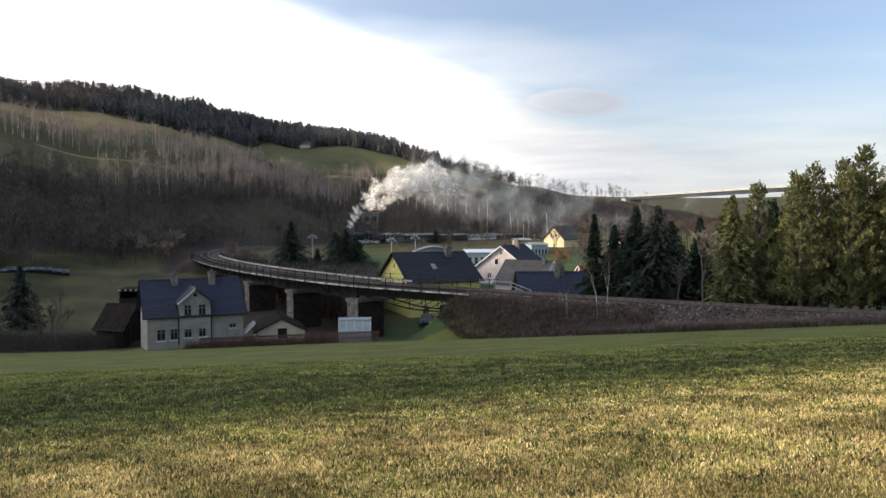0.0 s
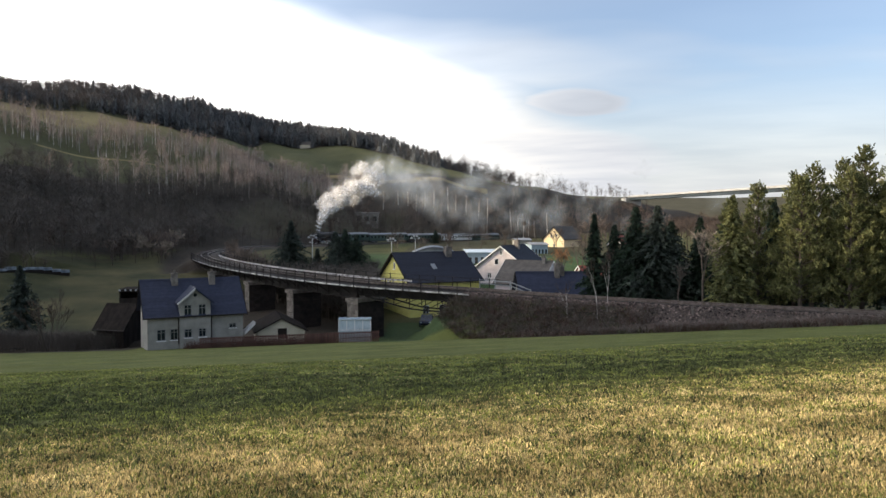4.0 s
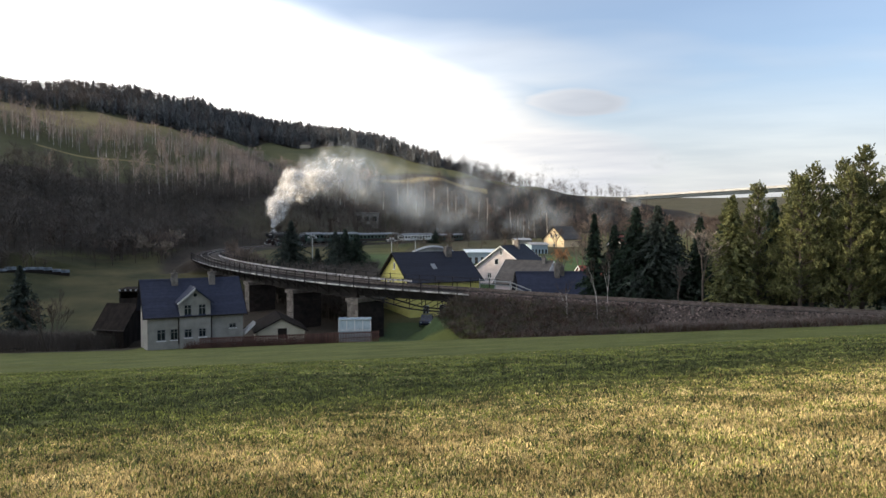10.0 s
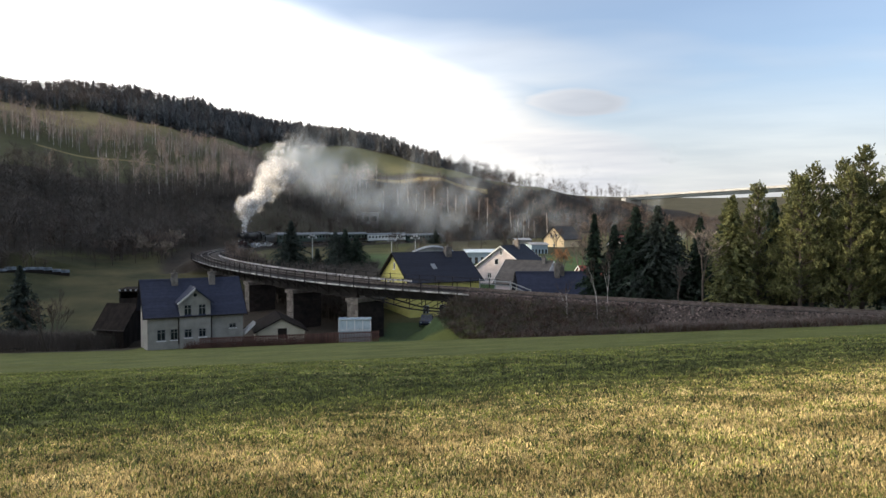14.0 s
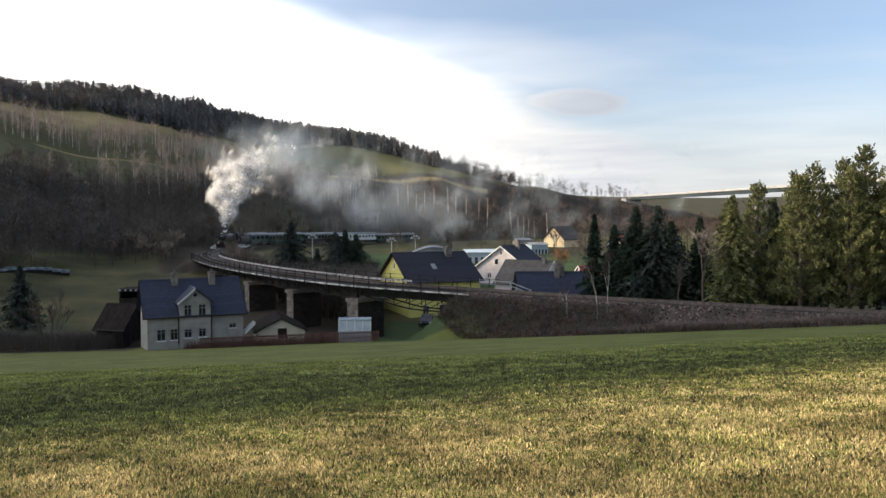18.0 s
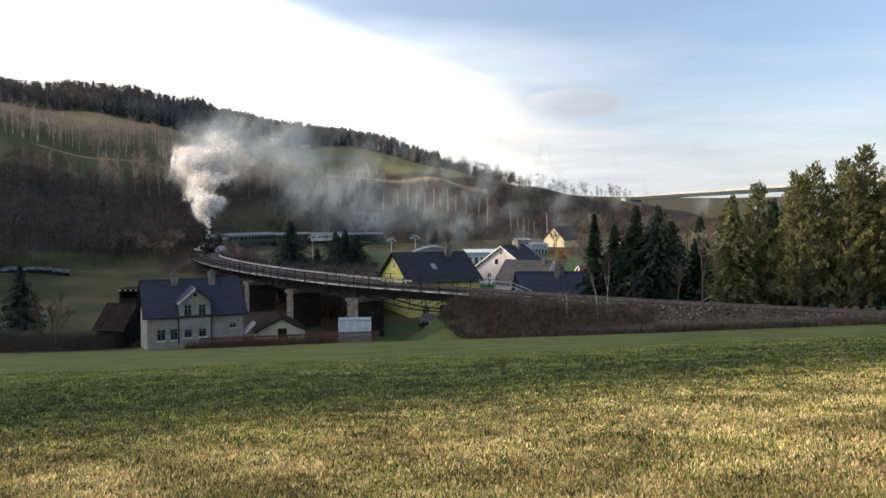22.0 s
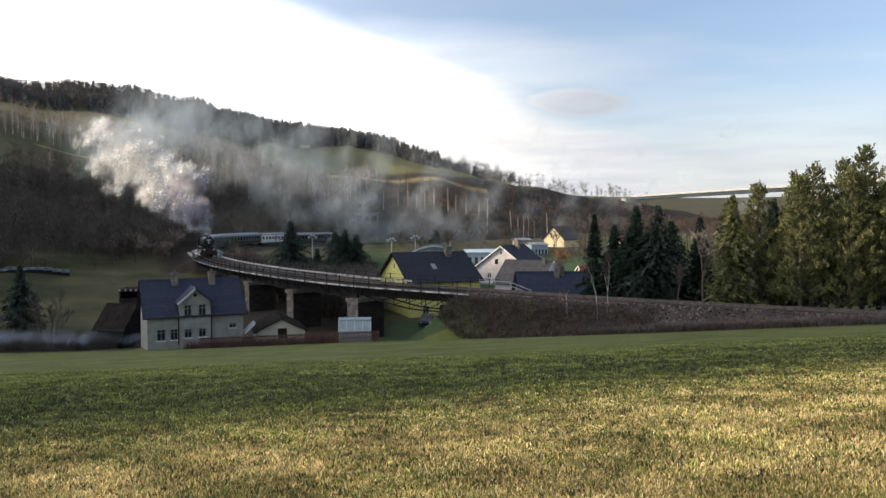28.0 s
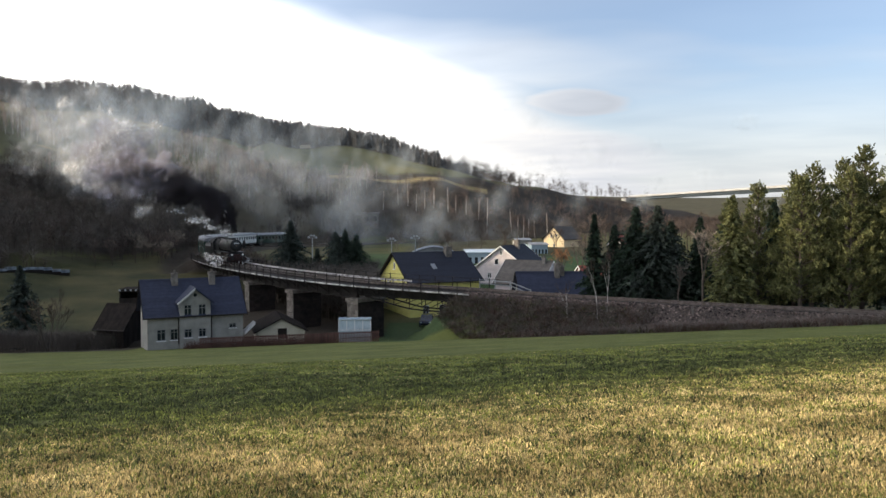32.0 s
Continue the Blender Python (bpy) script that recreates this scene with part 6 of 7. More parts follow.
def build_loco():
    l = thing("steam_locomotive", Matrix(), "black steam locomotive with red running gear under steam", "locomotive")
    part("boiler", Geo().tube((-9.2, 0, 3.1), (-0.9, 0, 3.1), 0.98, 0.92, 24), M["loco_black"], l, smooth=False)
    part("smokebox", Geo().tube((-0.9, 0, 3.1), (1.35, 0, 3.1), 0.97, 0.97, 24), M["loco_black"], l)
    d = part("smokebox_door", Geo().tube((1.35, 0, 3.1), (1.5, 0, 3.1), 0.85, 0.55, 24), M["loco_black"], l)
    part("door_wheel", Geo().tube((1.5, 0, 3.1), (1.6, 0, 3.1), 0.16, 0.16, 12), M["rail_steel"], d)
    part("number_plate", Geo().box(1.51, -0.42, 3.42, 1.54, 0.42, 3.55), M["white_paint"], d, "plate with a plain white bar")
    part("chimney", Geo().tube((0, 0, 3.95), (0, 0, 4.32), 0.36, 0.40, 16), M["loco_black"], l)
    for x, r, h in ((-2.2, 0.42, 4.28), (-4.0, 0.5, 4.25), (-6.0, 0.42, 4.28)):
        part("dome", Geo().tube((x, 0, 3.85), (x, 0, h), r, r * 0.8, 16), M["loco_black"], l)
    part("firebox", Geo().prism([(-1.0, 1.6), (1.0, 1.6), (1.05, 3.4), (0.7, 4.0), (-0.7, 4.0), (-1.05, 3.4)], "x", -9.3, -7.0), M["loco_black"], l)
    cab = part("cab", Geo().prism([(-1.5, 1.5), (1.5, 1.5), (1.5, 3.4), (1.1, 4.05), (0, 4.3), (-1.1, 4.05), (-1.5, 3.4)], "x", -11.3, -9.2), M["loco_black"], l)
    for y in (-1.52, 1.52):
        part("cab_window", Geo().box(-10.7, y - 0.015, 2.7, -9.9, y + 0.015, 3.35), M["glass"], cab)
    part("cab_roof", Geo().prism([(-1.6, 3.42), (-1.15, 4.12), (0, 4.38), (1.15, 4.12), (1.6, 3.42), (1.15, 4.06), (0, 4.32), (-1.15, 4.06)], "x", -11.7, -9.0), M["coach_roof_dark"], cab)
    for y in (-1.25, 1.25):
        part("running_board", Geo().box(-9.2, y - 0.3, 1.98, 1.7, y + 0.3, 2.05), M["loco_black"], l)
        part("smoke_deflector", Geo().prism([(0.1, 2.75), (2.0, 2.75), (2.0, 3.6), (1.7, 3.95), (0.3, 3.95)], "y", y * 1.06 - 0.02, y * 1.06 + 0.02), M["loco_black"], l)
        cyl = part("cylinder", Geo().tube((0.1, y * 0.98, 0.85), (1.5, y * 0.98, 0.85), 0.42, 0.42, 16), M["loco_black"], l)
        part("valve_chest", Geo().tube((0.0, y * 0.92, 1.5), (1.6, y * 0.92, 1.5), 0.24, 0.24, 12), M["loco_black"], cyl)
        part("coupling_rod", Geo().box(-8.5, y * 0.82 - 0.04, 0.55, -1.6, y * 0.82 + 0.04, 0.68), M["rail_steel"], l)
        part("piston_rod", Geo().beam((0.1, y * 0.95, 0.85), (-4.95, y * 0.95, 0.62), 0.07, 0.11), M["rail_steel"], l)
        part("air_tank", Geo().tube((-6.5, y * 0.9, 1.75), (-4.0, y * 0.9, 1.75), 0.22, 0.22, 12), M["loco_black"], l)
    part("main_frame", Geo().box(-11.3, -0.55, 0.65, 1.9, 0.55, 1.75), M["loco_red"], l)
    bb = part("buffer_beam", Geo().box(1.9, -1.45, 0.75, 2.05, 1.45, 1.3), M["loco_red"], l)
    for y in (-0.88, 0.88):
        part("buffer", Geo().tube((2.05, y, 1.05), (2.6, y, 1.05), 0.1, 0.22, 12), M["loco_black"], bb)
        lamp = part("head_lamp", Geo().tube((1.75, y, 1.65), (2.05, y, 1.65), 0.16, 0.16, 12), M["loco_black"], l)
        part("lamp_lens", Geo().tube((2.05, y, 1.65), (2.08, y, 1.65), 0.13, 0.13, 12), M["lamp_glow"], lamp)
    lamp = part("head_lamp", Geo().tube((1.35, 0, 4.15), (1.65, 0, 4.15), 0.15, 0.15, 12), M["loco_black"], l)
    part("lamp_lens", Geo().tube((1.65, 0, 4.15), (1.68, 0, 4.15), 0.12, 0.12, 12), M["lamp_glow"], lamp)
    part("front_step", Geo().prism([(1.0, 1.98), (1.9, 1.3), (1.9, 1.36), (1.0, 2.05)], "y", -1.2, 1.2), M["loco_black"], l)
    big, small = wheel_mesh(0.70, M["loco_red"], 14), wheel_mesh(0.425, M["loco_red"], 10)
    for x, r, me in ((-1.6, 0.7, big), (-3.3, 0.7, big), (-4.95, 0.7, big), (-6.6, 0.7, big), (-8.3, 0.7, big), (1.15, 0.425, small)):
        for y in (-0.78, 0.78):
            w = part("wheel", me, None, l)
            WHEELS.append((w, x, y, r))
    return l


def build_tender():
    t = thing("tender", Matrix(), "black coal tender behind the locomotive", "tender")
    part("tank", Geo().prism([(-1.45, 1.3), (1.45, 1.3), (1.45, 2.6), (1.1, 3.2), (-1.1, 3.2), (-1.45, 2.6)], "x", -3.8, 3.6), M["loco_black"], t)
    coal = Geo()
    rng = random.Random(4)
    for i in range(60):
        x, y = rng.uniform(-1.5, 3.2), rng.uniform(-0.9, 0.9)
        s = rng.uniform(0.15, 0.3)
        coal.box(x - s, y - s, 3.1, x + s, y + s, 3.25 + rng.uniform(0, 0.35))
    tagged(part("coal", coal, M["loco_black"], t, "heap of black coal"), kind="stuff")
    part("frame", Geo().box(-3.9, -1.3, 1.05, 3.8, 1.3, 1.3), M["loco_red"], t)
    me = wheel_mesh(0.47, M["loco_red"], 10)
    for x in (-2.9, -1.1, 1.0, 2.8):
        for y in (-0.78, 0.78):
            WHEELS.append((part("wheel", me, None, t), x, y, 0.47))
    return t


def build_coach(label, length, body, n, band=None):
    """A bogie coach with a rounded roof and a row of windows on each side."""
    c = thing("passenger_coach", Matrix(), label, "coach", "coaches of the train")
    a = length / 2
    part("underframe", Geo().box(-a + 0.2, -1.3, 0.75, a - 0.2, 1.3, 1.1), M["loco_black"], c)
    w = 1.4
    hs = [(-a + length * (i + 0.22) / n + a, 2.1, -a + length * (i + 0.78) / n + a, 2.95) for i in range(n)]
    for s in (-1, 1):
        side = part("side", wall_with_holes(length - 0.5, 1.1, 3.35, [(h[0], h[1], min(h[2], length - 0.7), h[3]) for h in hs], 0.08), M[body], c)
        side.matrix_basis = pose(-a + 0.25, -w, 0) if s < 0 else pose(a - 0.25, w, 0, 0, 0, 180)
        for h in hs:
            part("window", Geo().box(h[0], 0.03, h[1], min(h[2], length - 0.7), 0.05, h[3]), M["glass"], side)
        if band:
            part("waist_band", Geo().box(0, -0.012, 1.15, length - 0.5, -0.004, 1.75), M[band], side)
    for x in (-a + 0.17, a - 0.25):
        part("end_wall", Geo().box(x, -w + 0.08, 1.1, x + 0.08, w - 0.08, 3.6), M[body], c)
    prof = [(-1.45, 3.32), (-1.38, 3.6), (-1.05, 3.86), (-0.5, 4.02), (0, 4.06), (0.5, 4.02), (1.05, 3.86), (1.38, 3.6), (1.45, 3.32)]
    part("roof", Geo().prism(prof, "x", -a + 0.1, a - 0.1), M["coach_roof"], c)
    for i in range(4):
        x = -a + length * (i + 0.5) / 4
        part("roof_vent", Geo().box(x - 0.25, -0.2, 4.03, x + 0.25, 0.2, 4.2), M["coach_roof"], c)
    me = wheel_mesh(0.46, M["loco_black"], 8)
    for xb in (-a * 0.7, a * 0.7):
        bg = part("bogie", Geo().box(xb - 1.6, -1.0, 0.35, xb + 1.6, 1.0, 0.7), M["loco_black"], c)
        for dx in (-1.2, 1.2):
            for y in (-0.76, 0.76):
                o = part("wheel", me, None, bg)
                o.matrix_basis = pose(xb + dx, y, 0.46)
    return c


M["coach_roof_dark"] = mat("sooty_roof", (0.05, 0.05, 0.055), (0.03, 0.03, 0.033), 1, 0.6)
LOCO, TENDER = build_loco(), build_tender()
TRAIN = [(TENDER, -15.6, 3.0)]
off = -20.4
for label, ln, body, n, band in (("dark green baggage van with a pale roof", 12.0, "coach_green", 4, None), ("dark green passenger coach with a pale grey roof", 24.3, "coach_green", 11, None),
                                 ("dark green and red passenger coach with a pale roof", 24.3, "coach_green", 11, "loco_red"), ("cream-grey passenger coach with a row of dark windows", 24.3, "coach_white", 12, None),
                                 ("dark green passenger coach at the end of the train", 24.3, "coach_green", 11, None)):
    TRAIN.append((build_coach(label, ln, body, n, band), off - ln / 2, ln * 0.35))
    off -= ln + 0.25


# ---- the tractor on the lane and a parked car ----
def build_car(label, paint):
    c = thing("passenger_car", Matrix(), label, "car", "cars")
    prof = [(-1.85, 0.35), (1.85, 0.35), (1.95, 0.62), (1.85, 0.82), (0.95, 0.95), (-1.75, 0.98), (-1.95, 0.8), (-1.95, 0.5)]
    part("body", Geo().prism([(x, z) for x, z in prof], "y", -0.82, 0.82), M[paint], c)
    part("glasshouse", Geo().prism([(0.95, 0.95), (0.35, 1.42), (-1.25, 1.44), (-1.7, 0.98)], "y", -0.72, 0.72), M["glass"], c, "dark windows")
    part("roof", Geo().prism([(0.40, 1.41), (0.25, 1.48), (-1.15, 1.50), (-1.32, 1.43)], "y", -0.70, 0.70), M[paint], c)
    for y in (-0.735, 0.725):
        for x0, x1 in ((-0.5, -0.38), (-1.5, -1.36), (0.62, 0.74)):
            part("pillar", Geo().prism([(x0, 0.95), (x1, 0.95), (x1 - 0.1 * (x1 > 0.5) * 3, 1.42), (x0 - 0.1 * (x1 > 0.5) * 3, 1.42)], "y", y, y + 0.01), M[paint], c)
    for y in (-0.6, 0.6):
        part("headlight", Geo().box(1.88, y - 0.15, 0.62, 1.93, y + 0.15, 0.76), M["glass_pale"], c)
        part("tail_light", Geo().box(-1.97, y - 0.12, 0.68, -1.94, y + 0.12, 0.86), M["loco_red"], c)
    for x in (-1.2, 1.2):
        for y in (-0.78, 0.78):
            w = part("wheel", Geo().tube((x, y - 0.09, 0.31), (x, y + 0.09, 0.31), 0.31, 0.31, 18), M["loco_black"], c)
            part("rim", Geo().tube((x, y - 0.1, 0.31), (x, y + 0.1, 0.31), 0.18, 0.18, 6), M["coach_roof"], w)
    return c


M["car_paint"] = mat("white_car_paint", (0.72, 0.73, 0.74), (0.66, 0.67, 0.69), 2, 0.3, bump=0)
M["car_dark"] = mat("dark_blue_car_paint", (0.02, 0.025, 0.045), (0.016, 0.02, 0.036), 2, 0.25, bump=0)


def build_tractor():
    """A small open tractor under a white canopy, its exhaust stack at the front of the bonnet."""
    c = thing("small_tractor", Matrix(), "small tractor with a white canopy roof driving on the sunken lane", "tractor")
    part("bonnet", Geo().prism([(-0.1, 0.55), (1.15, 0.55), (1.2, 0.75), (1.15, 1.0), (0.2, 1.08), (-0.1, 1.08)], "y", -0.28, 0.28), M["car_dark"], c)
    part("grille", Geo().box(1.2, -0.22, 0.6, 1.23, 0.22, 0.95), M["loco_black"], c)
    part("chassis", Geo().box(-1.1, -0.25, 0.38, 1.15, 0.25, 0.55), M["loco_black"], c)
    part("seat", Geo().prism([(-0.8, 0.8), (-0.4, 0.8), (-0.4, 0.9), (-0.68, 0.9), (-0.74, 1.25), (-0.82, 1.25)], "y", -0.22, 0.22), M["loco_black"], c)
    part("canopy_roof", Geo().prism([(-1.2, 1.60), (1.05, 1.66), (1.1, 1.72), (1.0, 1.76), (-1.15, 1.72), (-1.25, 1.66)], "y", -0.62, 0.62), M["car_paint"], c, "white canopy roof")
    for x, x2 in ((-1.12, -1.15), (0.35, 0.5)):
        for y in (-0.58, 0.54):
            part("canopy_post", Geo().prism([(x, 0.9), (x + 0.07, 0.9), (x2 + 0.07, 1.62), (x2, 1.62)], "y", y, y + 0.05), M["car_paint"], c)
    part("exhaust_stack", Geo().tube((0.95, 0.15, 1.0), (0.95, 0.15, 1.62), 0.04), M["rust_steel"], c)
    for y in (-0.62, 0.42):
        part("mudguard", Geo().prism([(-1.25, 0.85), (-1.05, 1.05), (-0.55, 1.05), (-0.35, 0.85), (-0.4, 0.82), (-0.58, 0.99), (-1.02, 0.99), (-1.2, 0.82)], "y", y, y + 0.2), M["car_dark"], c)
    wheels = []
    for x, r, y in ((-0.8, 0.48, 0.55), (0.85, 0.30, 0.48)):
        for sg in (-1, 1):
            w = part("wheel", Geo().tube((0, -0.11, 0), (0, 0.11, 0), r, r, 18), M["loco_black"], c)
            part("rim", Geo().tube((0, -0.12, 0), (0, 0.12, 0), r * 0.55, r * 0.55, 6), M["coach_roof"], w)
            wheels.append((w, x, sg * y, r))
    return c, wheels


CAR, CAR_WHEELS = build_tractor()
PARKED = build_car("dark blue car parked beside the yellow house", "car_dark")
PARKED.matrix_basis = pose(-2.15, 97.5, gz(-2.15, 97.5), 0, 0, -94)


def lane_x(t):
    t = min(max(t, 17.5), 27.6)
    return -47.6 + 5.15 * (t - 23.5)


def key_car():
    rows = []
    for t in [0.0, 10.0] + [17.5 + 0.5 * i for i in range(21)] + [28.5, 32.0]:
        x = lane_x(t)
        y = np.interp(x, LANE_X, LANE_Y)
        h = math.degrees(math.atan2(np.interp(x + 1.5, LANE_X, LANE_Y) - np.interp(x - 1.5, LANE_X, LANE_Y), 3.0))
        z = gz(x, y)
        rows.append((t, pose(x, y, z + 0.02, 0, -math.degrees(math.atan2(gz(x + 1.2, y) - gz(x - 1.2, y), 2.4)), h)))
    walk(CAR, rows)
    for w, x, y, r in CAR_WHEELS:
        rows = [(0.0, pose(x, y, r))]
        t = 17.5
        while t < 27.6:
            rows.append((t, pose(x, y, r, 0, math.degrees((lane_x(t) - lane_x(0)) / r), 0)))
            t += 0.08
        rows.append((32.0, rows[-1][1]))
        walk(w, rows)
    rng = np.random.RandomState(44)
    ms = [puff_mesh("exhaust", 95 + k, 18, (1.8, 1.2, 0.45), 0.9, M["exhaust"]) for k in range(3)]
    for i in range(16):
        te = 22.3 + i * 0.26
        ob = part("exhaust", ms[i % 3], None, EXHAUST)
        x = lane_x(te) - 0.2
        y = np.interp(x, LANE_X, LANE_Y) + rng.normal(0.5, 0.5)
        z = gz(x, y)
        rows = [(0.0, pose(x, y, z - 5)), (te, pose(x, y, z - 5))]
        for a in (0.5, 1.5, 3.0, 5.0):
            rows.append((te + a, pose(x - 0.8 * a, y + 0.3 * a, z + 1.3 + 0.75 * math.log1p(a) + rng.normal(0, 0.05), 0, 0, 8 * a)))
        rows.append((te + 5.4 + rng.rand(), pose(x + 1.4, y + 2, z - 5)))
        if rows[-1][0] < 31.8:
            rows.append((32.0, rows[-1][1]))
        walk(ob, rows)


# ---- smoke and steam ----
def puff_mesh(name, seed, n, half, size, material, core=0.48, loose=0.30):
    """A loose lump of vapour: soft wisps, densest in the middle."""
    rng = np.random.RandomState(seed)
    p = rng.normal(0, core, (n * 3, 3))
    p = p[np.linalg.norm(p, axis=1) < 1][:n]
    n = len(p)
    p *= np.array(half)
    u = np.array([-0.55, -0.65, 0.52]) + rng.normal(0, loose, (n, 3))
    a = np.cross(u, rng.normal(0, 1, (n, 3))); a /= np.linalg.norm(a, axis=1, keepdims=True)
    b = np.cross(u, a); b /= np.linalg.norm(b, axis=1, keepdims=True)
    s = size * rng.uniform(0.65, 1.15, (n, 1))
    v = np.stack([p - a * s - b * s, p + a * s - b * s, p + a * s + b * s, p - a * s + b * s], 1).reshape(-1, 3)
    me = raw_mesh(name, v, np.arange(4 * n, dtype=np.int32).reshape(-1, 4), material)
    uv = me.uv_layers.new(name="UVMap")
    uv.data.foreach_set("uv", np.tile(np.array([0, 0, 1, 0, 1, 1, 0, 1], np.float32), n))
    return me


PLUME = thing("smoke_plume", Matrix(), "rolling plume of smoke and steam from the locomotive", "smoke", kind="stuff")
EXHAUST = thing("exhaust_haze", Matrix(), "thin bluish exhaust haze hanging over the lane", "smoke", kind="stuff")
PUFFS = [[puff_mesh("puff", 50 + k, 13, (1.7, 0.5, 0.5), size, M["steam_" + kind]) for k in range(5)] for kind, size in (("white", 0.52), ("grey", 0.62), ("black", 0.75))]
BILLOWS = [[puff_mesh("billow", 60 + k, 16, (2.0, 1.9, 1.8), 1.5, M["billow_" + kind]) for k in range(6)] for kind in ("white", "grey", "black")]
HAZE = [[puff_mesh("haze", 70 + k, 13, half, size, M["haze_" + kind], 0.45, 0.9) for k in range(4)] for kind, half, size in
        (("white", (4.2, 3.8, 3.4), 2.5), ("grey", (3.8, 3.4, 3.0), 2.2), ("black", (2.6, 2.3, 2.1), 1.6))]
OLD = [puff_mesh("old_haze", 76 + k, 8, (8.5, 8.5, 5.0), 6.8, M["haze_old"], 0.45, 0.9) for k in range(4)]


def wind(te):
    return Vector((np.interp(te, [-40, 0, 10, 13, 15, 17, 19, 20.5, 22, 25, 32], [0.3, 0.2, 0.0, -0.3, -0.9, -1.5, -2.2, -3.2, -3.6, -3.8, -4.9]), np.interp(te, [0, 10, 20, 32], [-0.2, -0.4, -0.3, 0.6]), 0))


def rise(a, te):
    lie = np.interp(te, [17.0, 22.0, 25.0, 27.5, 32], [1.0, 0.92, 0.84, 0.84, 0.86])      # the gust presses the plume down
    return max(5.0 * min(a, 1), 7.6 * min(a, 11) ** 0.56 - 0.45 * max(0, a - 11)) * lie


def spread(a):
    return 0.15 + 3.3 * (1 - math.exp(-a / 1.1)) + 0.09 * a ** 1.5


def smoke_place(te, a, n):
    """Where a lump that left the chimney at te is at the age a."""
    p, h = on_track(train_s(te))
    e = a - 0.5 * (1 - math.exp(-a / 0.5))
    w = Vector(n) * spread(a) * np.interp(te, [19.0, 21.5, 26.5, 29.0], [1.0, 1.4, 1.4, 0.62])
    w.z *= 1 / (1 + 0.03 * a)
    q = p + wind(te) * e + w
    q.z += 4.25 + rise(a, te) * (1 - np.interp(te, [4.0, 10.0], [0.45, 0.0]) * min(1, max(0, (a - 7) / 8)))
    return q


def smoke_kind(te, rng):
    """0 white, 1 grey, 2 black: the fire is stoked towards the end."""
    r = rng.rand()
    return 2 if te > 29.1 + 0.9 * r or (te > 26.5 and rng.rand() < 0.12) else (1 if te > 25.4 + 1.5 * r else 0)


def key_puffs():
    """Dense lumps leave the smokebox by the chimney one after the other, shoot up the column and are drawn in again."""
    rng = np.random.RandomState(21)
    for i in range(140):
        kind, start, stop = (0, 0.0, 27.0) if i < 62 else ((0, 0.0, 32.0) if i < 68 else ((1, 26.2, 30.2) if i < 90 else (2, 29.4, 32.0)))
        ob = part("puff", PUFFS[kind][rng.randint(5)], None, PLUME)
        period = 1.45
        t = start + period * (i * 0.618 % 1.0) - (period if start == 0 else 0)
        rows = []

        def inside(tt):
            p, h = on_track(train_s(tt) - 1.0)
            rows.append((tt, pose(p.x, p.y, p.z + 3.1, 0, 0, math.degrees(h) - 180)))

        wait = 0.0
        while wait < min(max(t, 0), 32):
            inside(wait)
            wait += 1.5
        while t < stop:
            n = rng.normal(0, 0.5, 3)
            n *= min(1.0, 1.0 / np.linalg.norm(n))
            top = rng.uniform(0.75, 1.2)
            hd = math.degrees(on_track(train_s(t))[1]) - 180
            if t > 0:
                inside(t)
            for a in (0.08, 0.25, 0.5, top):
                if t + a > 0.01 and t + a < 31.93 and (not rows or t + a - rows[-1][0] > 0.05):
                    q = smoke_place(t, a, n)
                    rows.append((t + a, pose(q.x, q.y, q.z, 0, 45 * min(1, a / 0.3), hd)))
            if t < 31.95 < t + top:
                q = smoke_place(t, 32 - t, n)
                rows.append((32.0, pose(q.x, q.y, q.z, 0, 45 * min(1, (32 - t) / 0.3), hd)))
            if t + top > 0.05 and t + top < 31.85:
                inside(t + top + 1.01 / FPS)
            t += period
        t = max(t, rows[-1][0] + 0.5)
        while t < 31.5 and rows[-1][0] < 31.9:
            inside(t)
            t += 1.5
        if rows[0][0] > 0:
            rows[0] = (0.0, rows[0][1])
        if rows[-1][0] < 31.9:
            inside(32.0)
        walk(ob, rows)


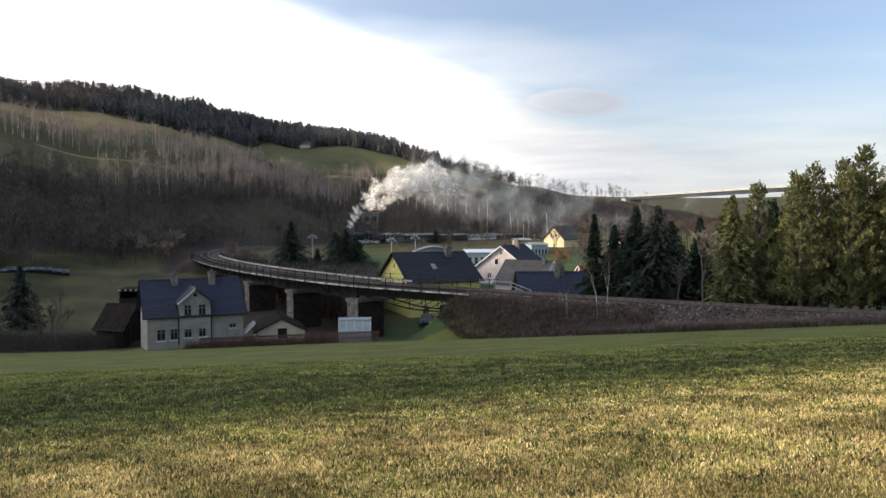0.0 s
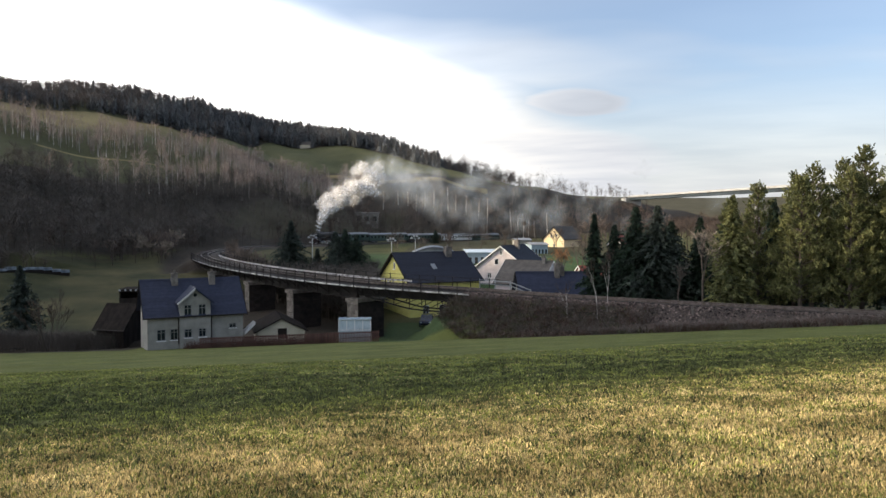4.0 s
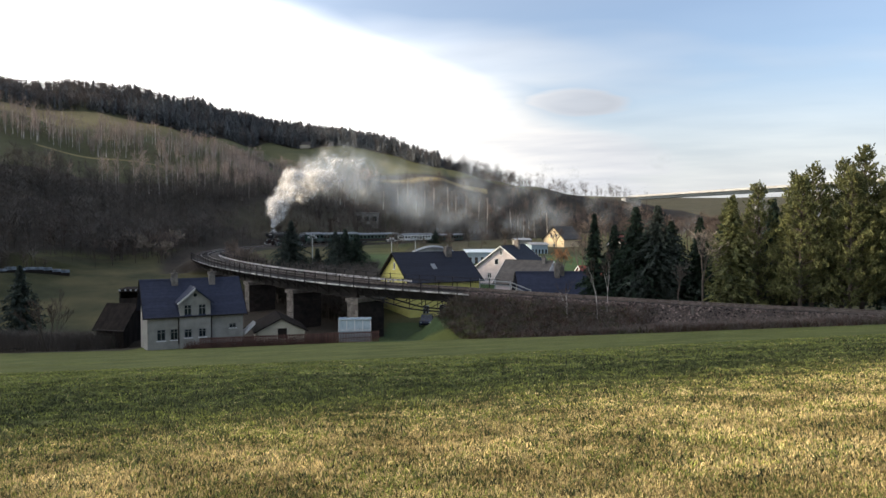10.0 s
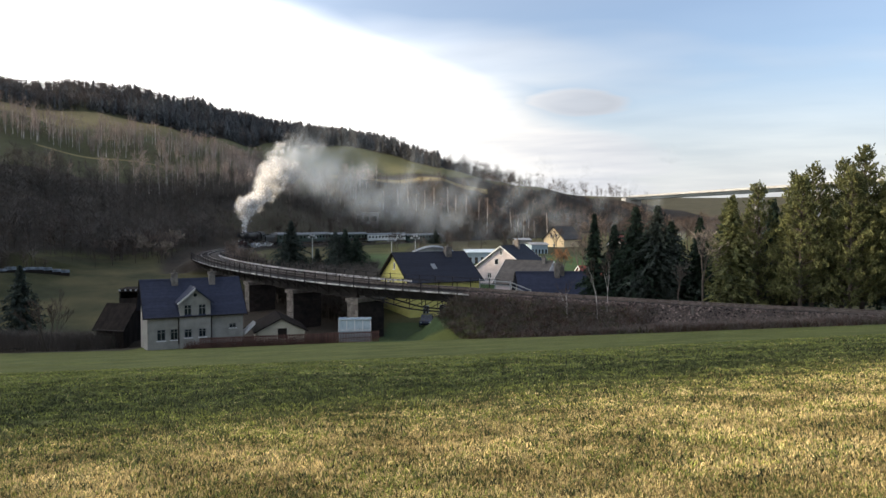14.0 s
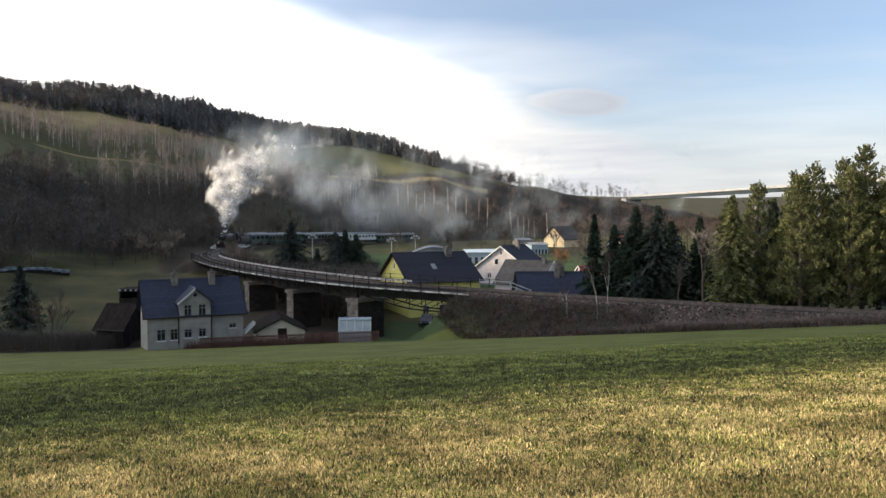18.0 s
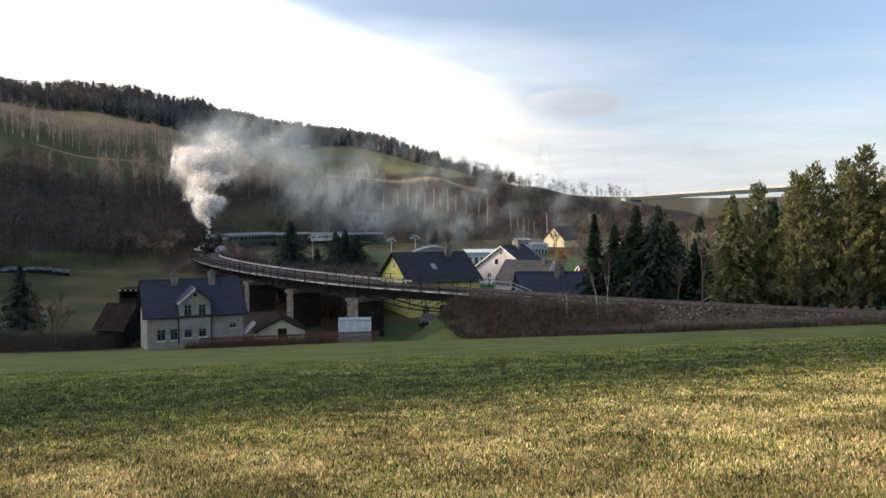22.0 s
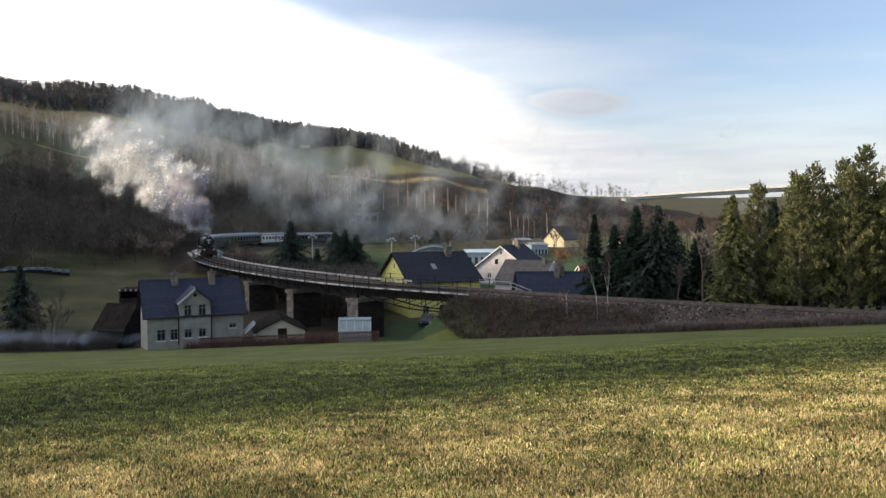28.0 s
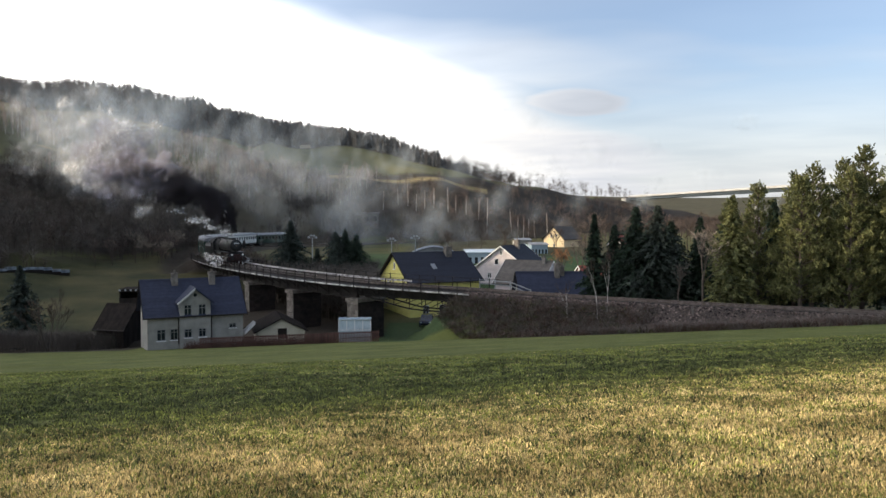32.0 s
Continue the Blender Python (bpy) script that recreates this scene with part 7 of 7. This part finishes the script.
def key_pool(name, meshes, births, ages, place, rng, spin=16, swoop=1 / FPS):
    """Lumps that form over the line, drift, melt away into the ground and form again further on."""
    pool = []
    for te, first, last, kind, n in births:
        first, last = round((te + first) * FPS) / FPS - te, round((te + last) * FPS) / FPS - te
        for slot in pool:
            if slot[0] == kind and slot[1] < te + first - 2 * swoop - 0.1:
                break
        else:
            slot = [kind, -99.0, []]
            pool.append(slot)
        slot[1] = te + last + swoop
        slot[2].append((te, first, last, n))
    for kind, _, lives in pool:
        mesh = meshes[kind]
        ob = part(name, mesh[rng.randint(len(mesh))], None, PLUME)
        turn = rng.uniform(-25, 25)
        s = rng.uniform(-spin, spin, 3)
        rows = []

        def add(t, q, a):
            if t > 32.0 or t < 0 or (rows and frame(t) <= frame(rows[-1][0])):
                return
            rows.append((t, pose(q.x, q.y, q.z, s[0] * a, s[1] * a, turn + s[2] * a)))

        def low(te):
            p, h = on_track(train_s(te))
            return Vector((p.x, p.y, min(p.z, gz_fast(p.x, p.y)) - 8.0))

        for te, first, last, n in lives:
            if te + first > 0.3:
                if not rows:
                    add(0.0, low(te), 0)
                add(te + first - swoop, low(te), 0)
            elif not rows:
                add(0.0, place(te, -te, n), -te / last)
            for a in [first] + [k for k in ages if first + 0.2 < k < last - 0.2] + [last]:
                add(te + a, place(te, a, n), a / last)
            if te + first < 32 < te + last:
                add(32.0, place(te, 32 - te, n), (32 - te) / last)
            q = place(te, last, n)
            add(te + last + swoop, Vector((q.x, q.y, gz_fast(q.x, q.y) - 8.0)), 0)
        if rows[-1][0] < 31.9:
            rows.append((32.0, rows[-1][1]))
        walk(ob, rows)


def key_billows():
    """The rolling column over the chimney."""
    rng = np.random.RandomState(23)
    births = []
    te, left = -10.0, 0
    while te < 31.6:
        te += rng.uniform(0.6, 1.4) / 36
        if left <= 0:
            knot = rng.normal(0, 0.66, 3)
            knot *= min(1.0, 1.15 / np.linalg.norm(knot))
            left = rng.randint(8, 18)
        left -= 1
        own = rng.normal(0, 0.24, 3)
        kind = smoke_kind(te, rng)
        last = rng.uniform(3.8, 8.0) * np.interp(te, [10, 20, 24, 26], [1, 1.05, 1.1, 1.5])
        births.append((te, rng.uniform(0.28, 0.75) * np.interp(te, [26, 28], [1, 0.5]), last, kind, (knot, own)))
    key_pool("billow", BILLOWS, births, (1.0, 1.8, 2.8, 4.0, 5.4, 7.2),
             lambda te, a, n: smoke_place(te, a, n[0] + n[1] * (1 + 0.12 * a)), rng)


def key_wisps():
    """White steam that slips out under the dark smoke while the fire is stoked."""
    rng = np.random.RandomState(27)
    births, te = [], 27.2
    while te < 31.7:
        te += rng.uniform(0.6, 1.4) / 11
        n = rng.normal(0, 0.35, 3)
        births.append((te, 0.12, rng.uniform(1.2, 2.2), 0, n))

    def low_place(te, a, n):
        p, h = on_track(train_s(te))
        q = p + wind(te) * (a - 0.3 * (1 - math.exp(-a / 0.3))) + Vector(n) * (0.15 + 0.9 * a)
        q.z += 4.3 + 2.6 * a ** 0.7
        return q

    key_pool("steam_wisp", [PUFFS[0]], births, (0.4, 0.8, 1.4), low_place, rng)


def key_haze():
    """Thin lumps shed by the column, and the wide veil that hangs in the valley and slowly spreads."""
    rng = np.random.RandomState(22)
    births = []
    te = -14.0
    while te < 31.2:
        te += rng.uniform(0.6, 1.4) / np.interp(te, [17, 21], [9, 13])
        n = rng.normal(0, 0.62, 3)
        n *= min(1.0, 1.7 / np.linalg.norm(n))
        births.append((te, rng.uniform(2.6, 3.6), rng.uniform(7, 13), smoke_kind(te, rng), n))
    key_pool("haze", HAZE, births, (4.0, 5.5, 8.0, 12.0),
             lambda te, a, n: smoke_place(te, a, n * (1 + 0.05 * max(0, a - 3))), rng)
    births = []
    te = -36.0
    while te < 26.0:
        te += rng.uniform(0.6, 1.4) / np.interp(te, [-36, -12, 0, 30], [2.6, 3.0, 5.5, 8.5])
        n = rng.normal(0, 0.6, 3)
        n *= min(1.0, 1.7 / np.linalg.norm(n))
        births.append((te, rng.uniform(5.0, 7.0), 99.0, 0, n))
    key_pool("veil", [OLD], births, (8.0, 12.0, 17.0, 24.0, 36.0, 52.0, 70.0),
             lambda te, a, n: smoke_place(te, a, n * (1 + 0.03 * max(0, a - 3))), rng)


def key_steam():
    """Steam from the cylinder cocks, low beside the running gear."""
    rng = np.random.RandomState(33)
    st = [puff_mesh("steam", 90 + k, 16, (1.1, 0.6, 0.5), 0.65, M["steam_white"]) for k in range(3)]
    for i in range(34):
        ob = part("steam", st[i % 3], None, PLUME)
        side = 1 if i % 2 else -1
        back, out, up, ph = rng.uniform(-15, 0.5), rng.uniform(1.6, 2.6), rng.uniform(0.15, 0.8), rng.rand() * 6
        rows = []
        for t in np.arange(0, 32.1, 1.0):
            b = back + 1.2 * math.sin(t * 0.9 + ph)
            p, h = on_track(train_s(t) + b)
            q = line_at(train_s(t) + b, side * (out + 0.4 * math.sin(t * 1.3 + ph)), up + 0.2 * math.sin(t + ph))
            rows.append((float(t), pose(q.x, q.y, q.z, 0, 0, math.degrees(h))))
        walk(ob, rows)


def key_train():
    times = [i * 1.0 for i in range(33)]

    def rows_for(offset, half):
        out = []
        for t in times:
            s = train_s(t) + offset
            (a, _), (b, _) = on_track(s - half), on_track(s + half)
            m = (a + b) / 2
            out.append((t, pose(m.x, m.y, m.z, 0, 0, math.degrees(math.atan2(b.y - a.y, b.x - a.x)))))
        return out

    base = rows_for(-3.6, 3.0)
    rows = []
    for t, m in base:
        rows.append((t, m @ Matrix.Translation((3.6, 0, 0))))
    walk(LOCO, rows)
    for ob, offset, half in TRAIN:
        walk(ob, rows_for(offset, half))
    for w, x, y, r in WHEELS:
        n = int(32 / 0.2)
        if r < 0.6:
            n = int(32 / 0.11)
        rows = []
        for i in range(n + 1):
            t = 32 * i / n
            rows.append((t, pose(x, y, r, 0, math.degrees((train_s(t) - RUN_S[0]) / r), 0)))
        walk(w, rows)


def motions():
    key_train()
    key_steam()
    key_puffs()
    key_billows()
    key_wisps()
    key_haze()
    key_car()


motions()
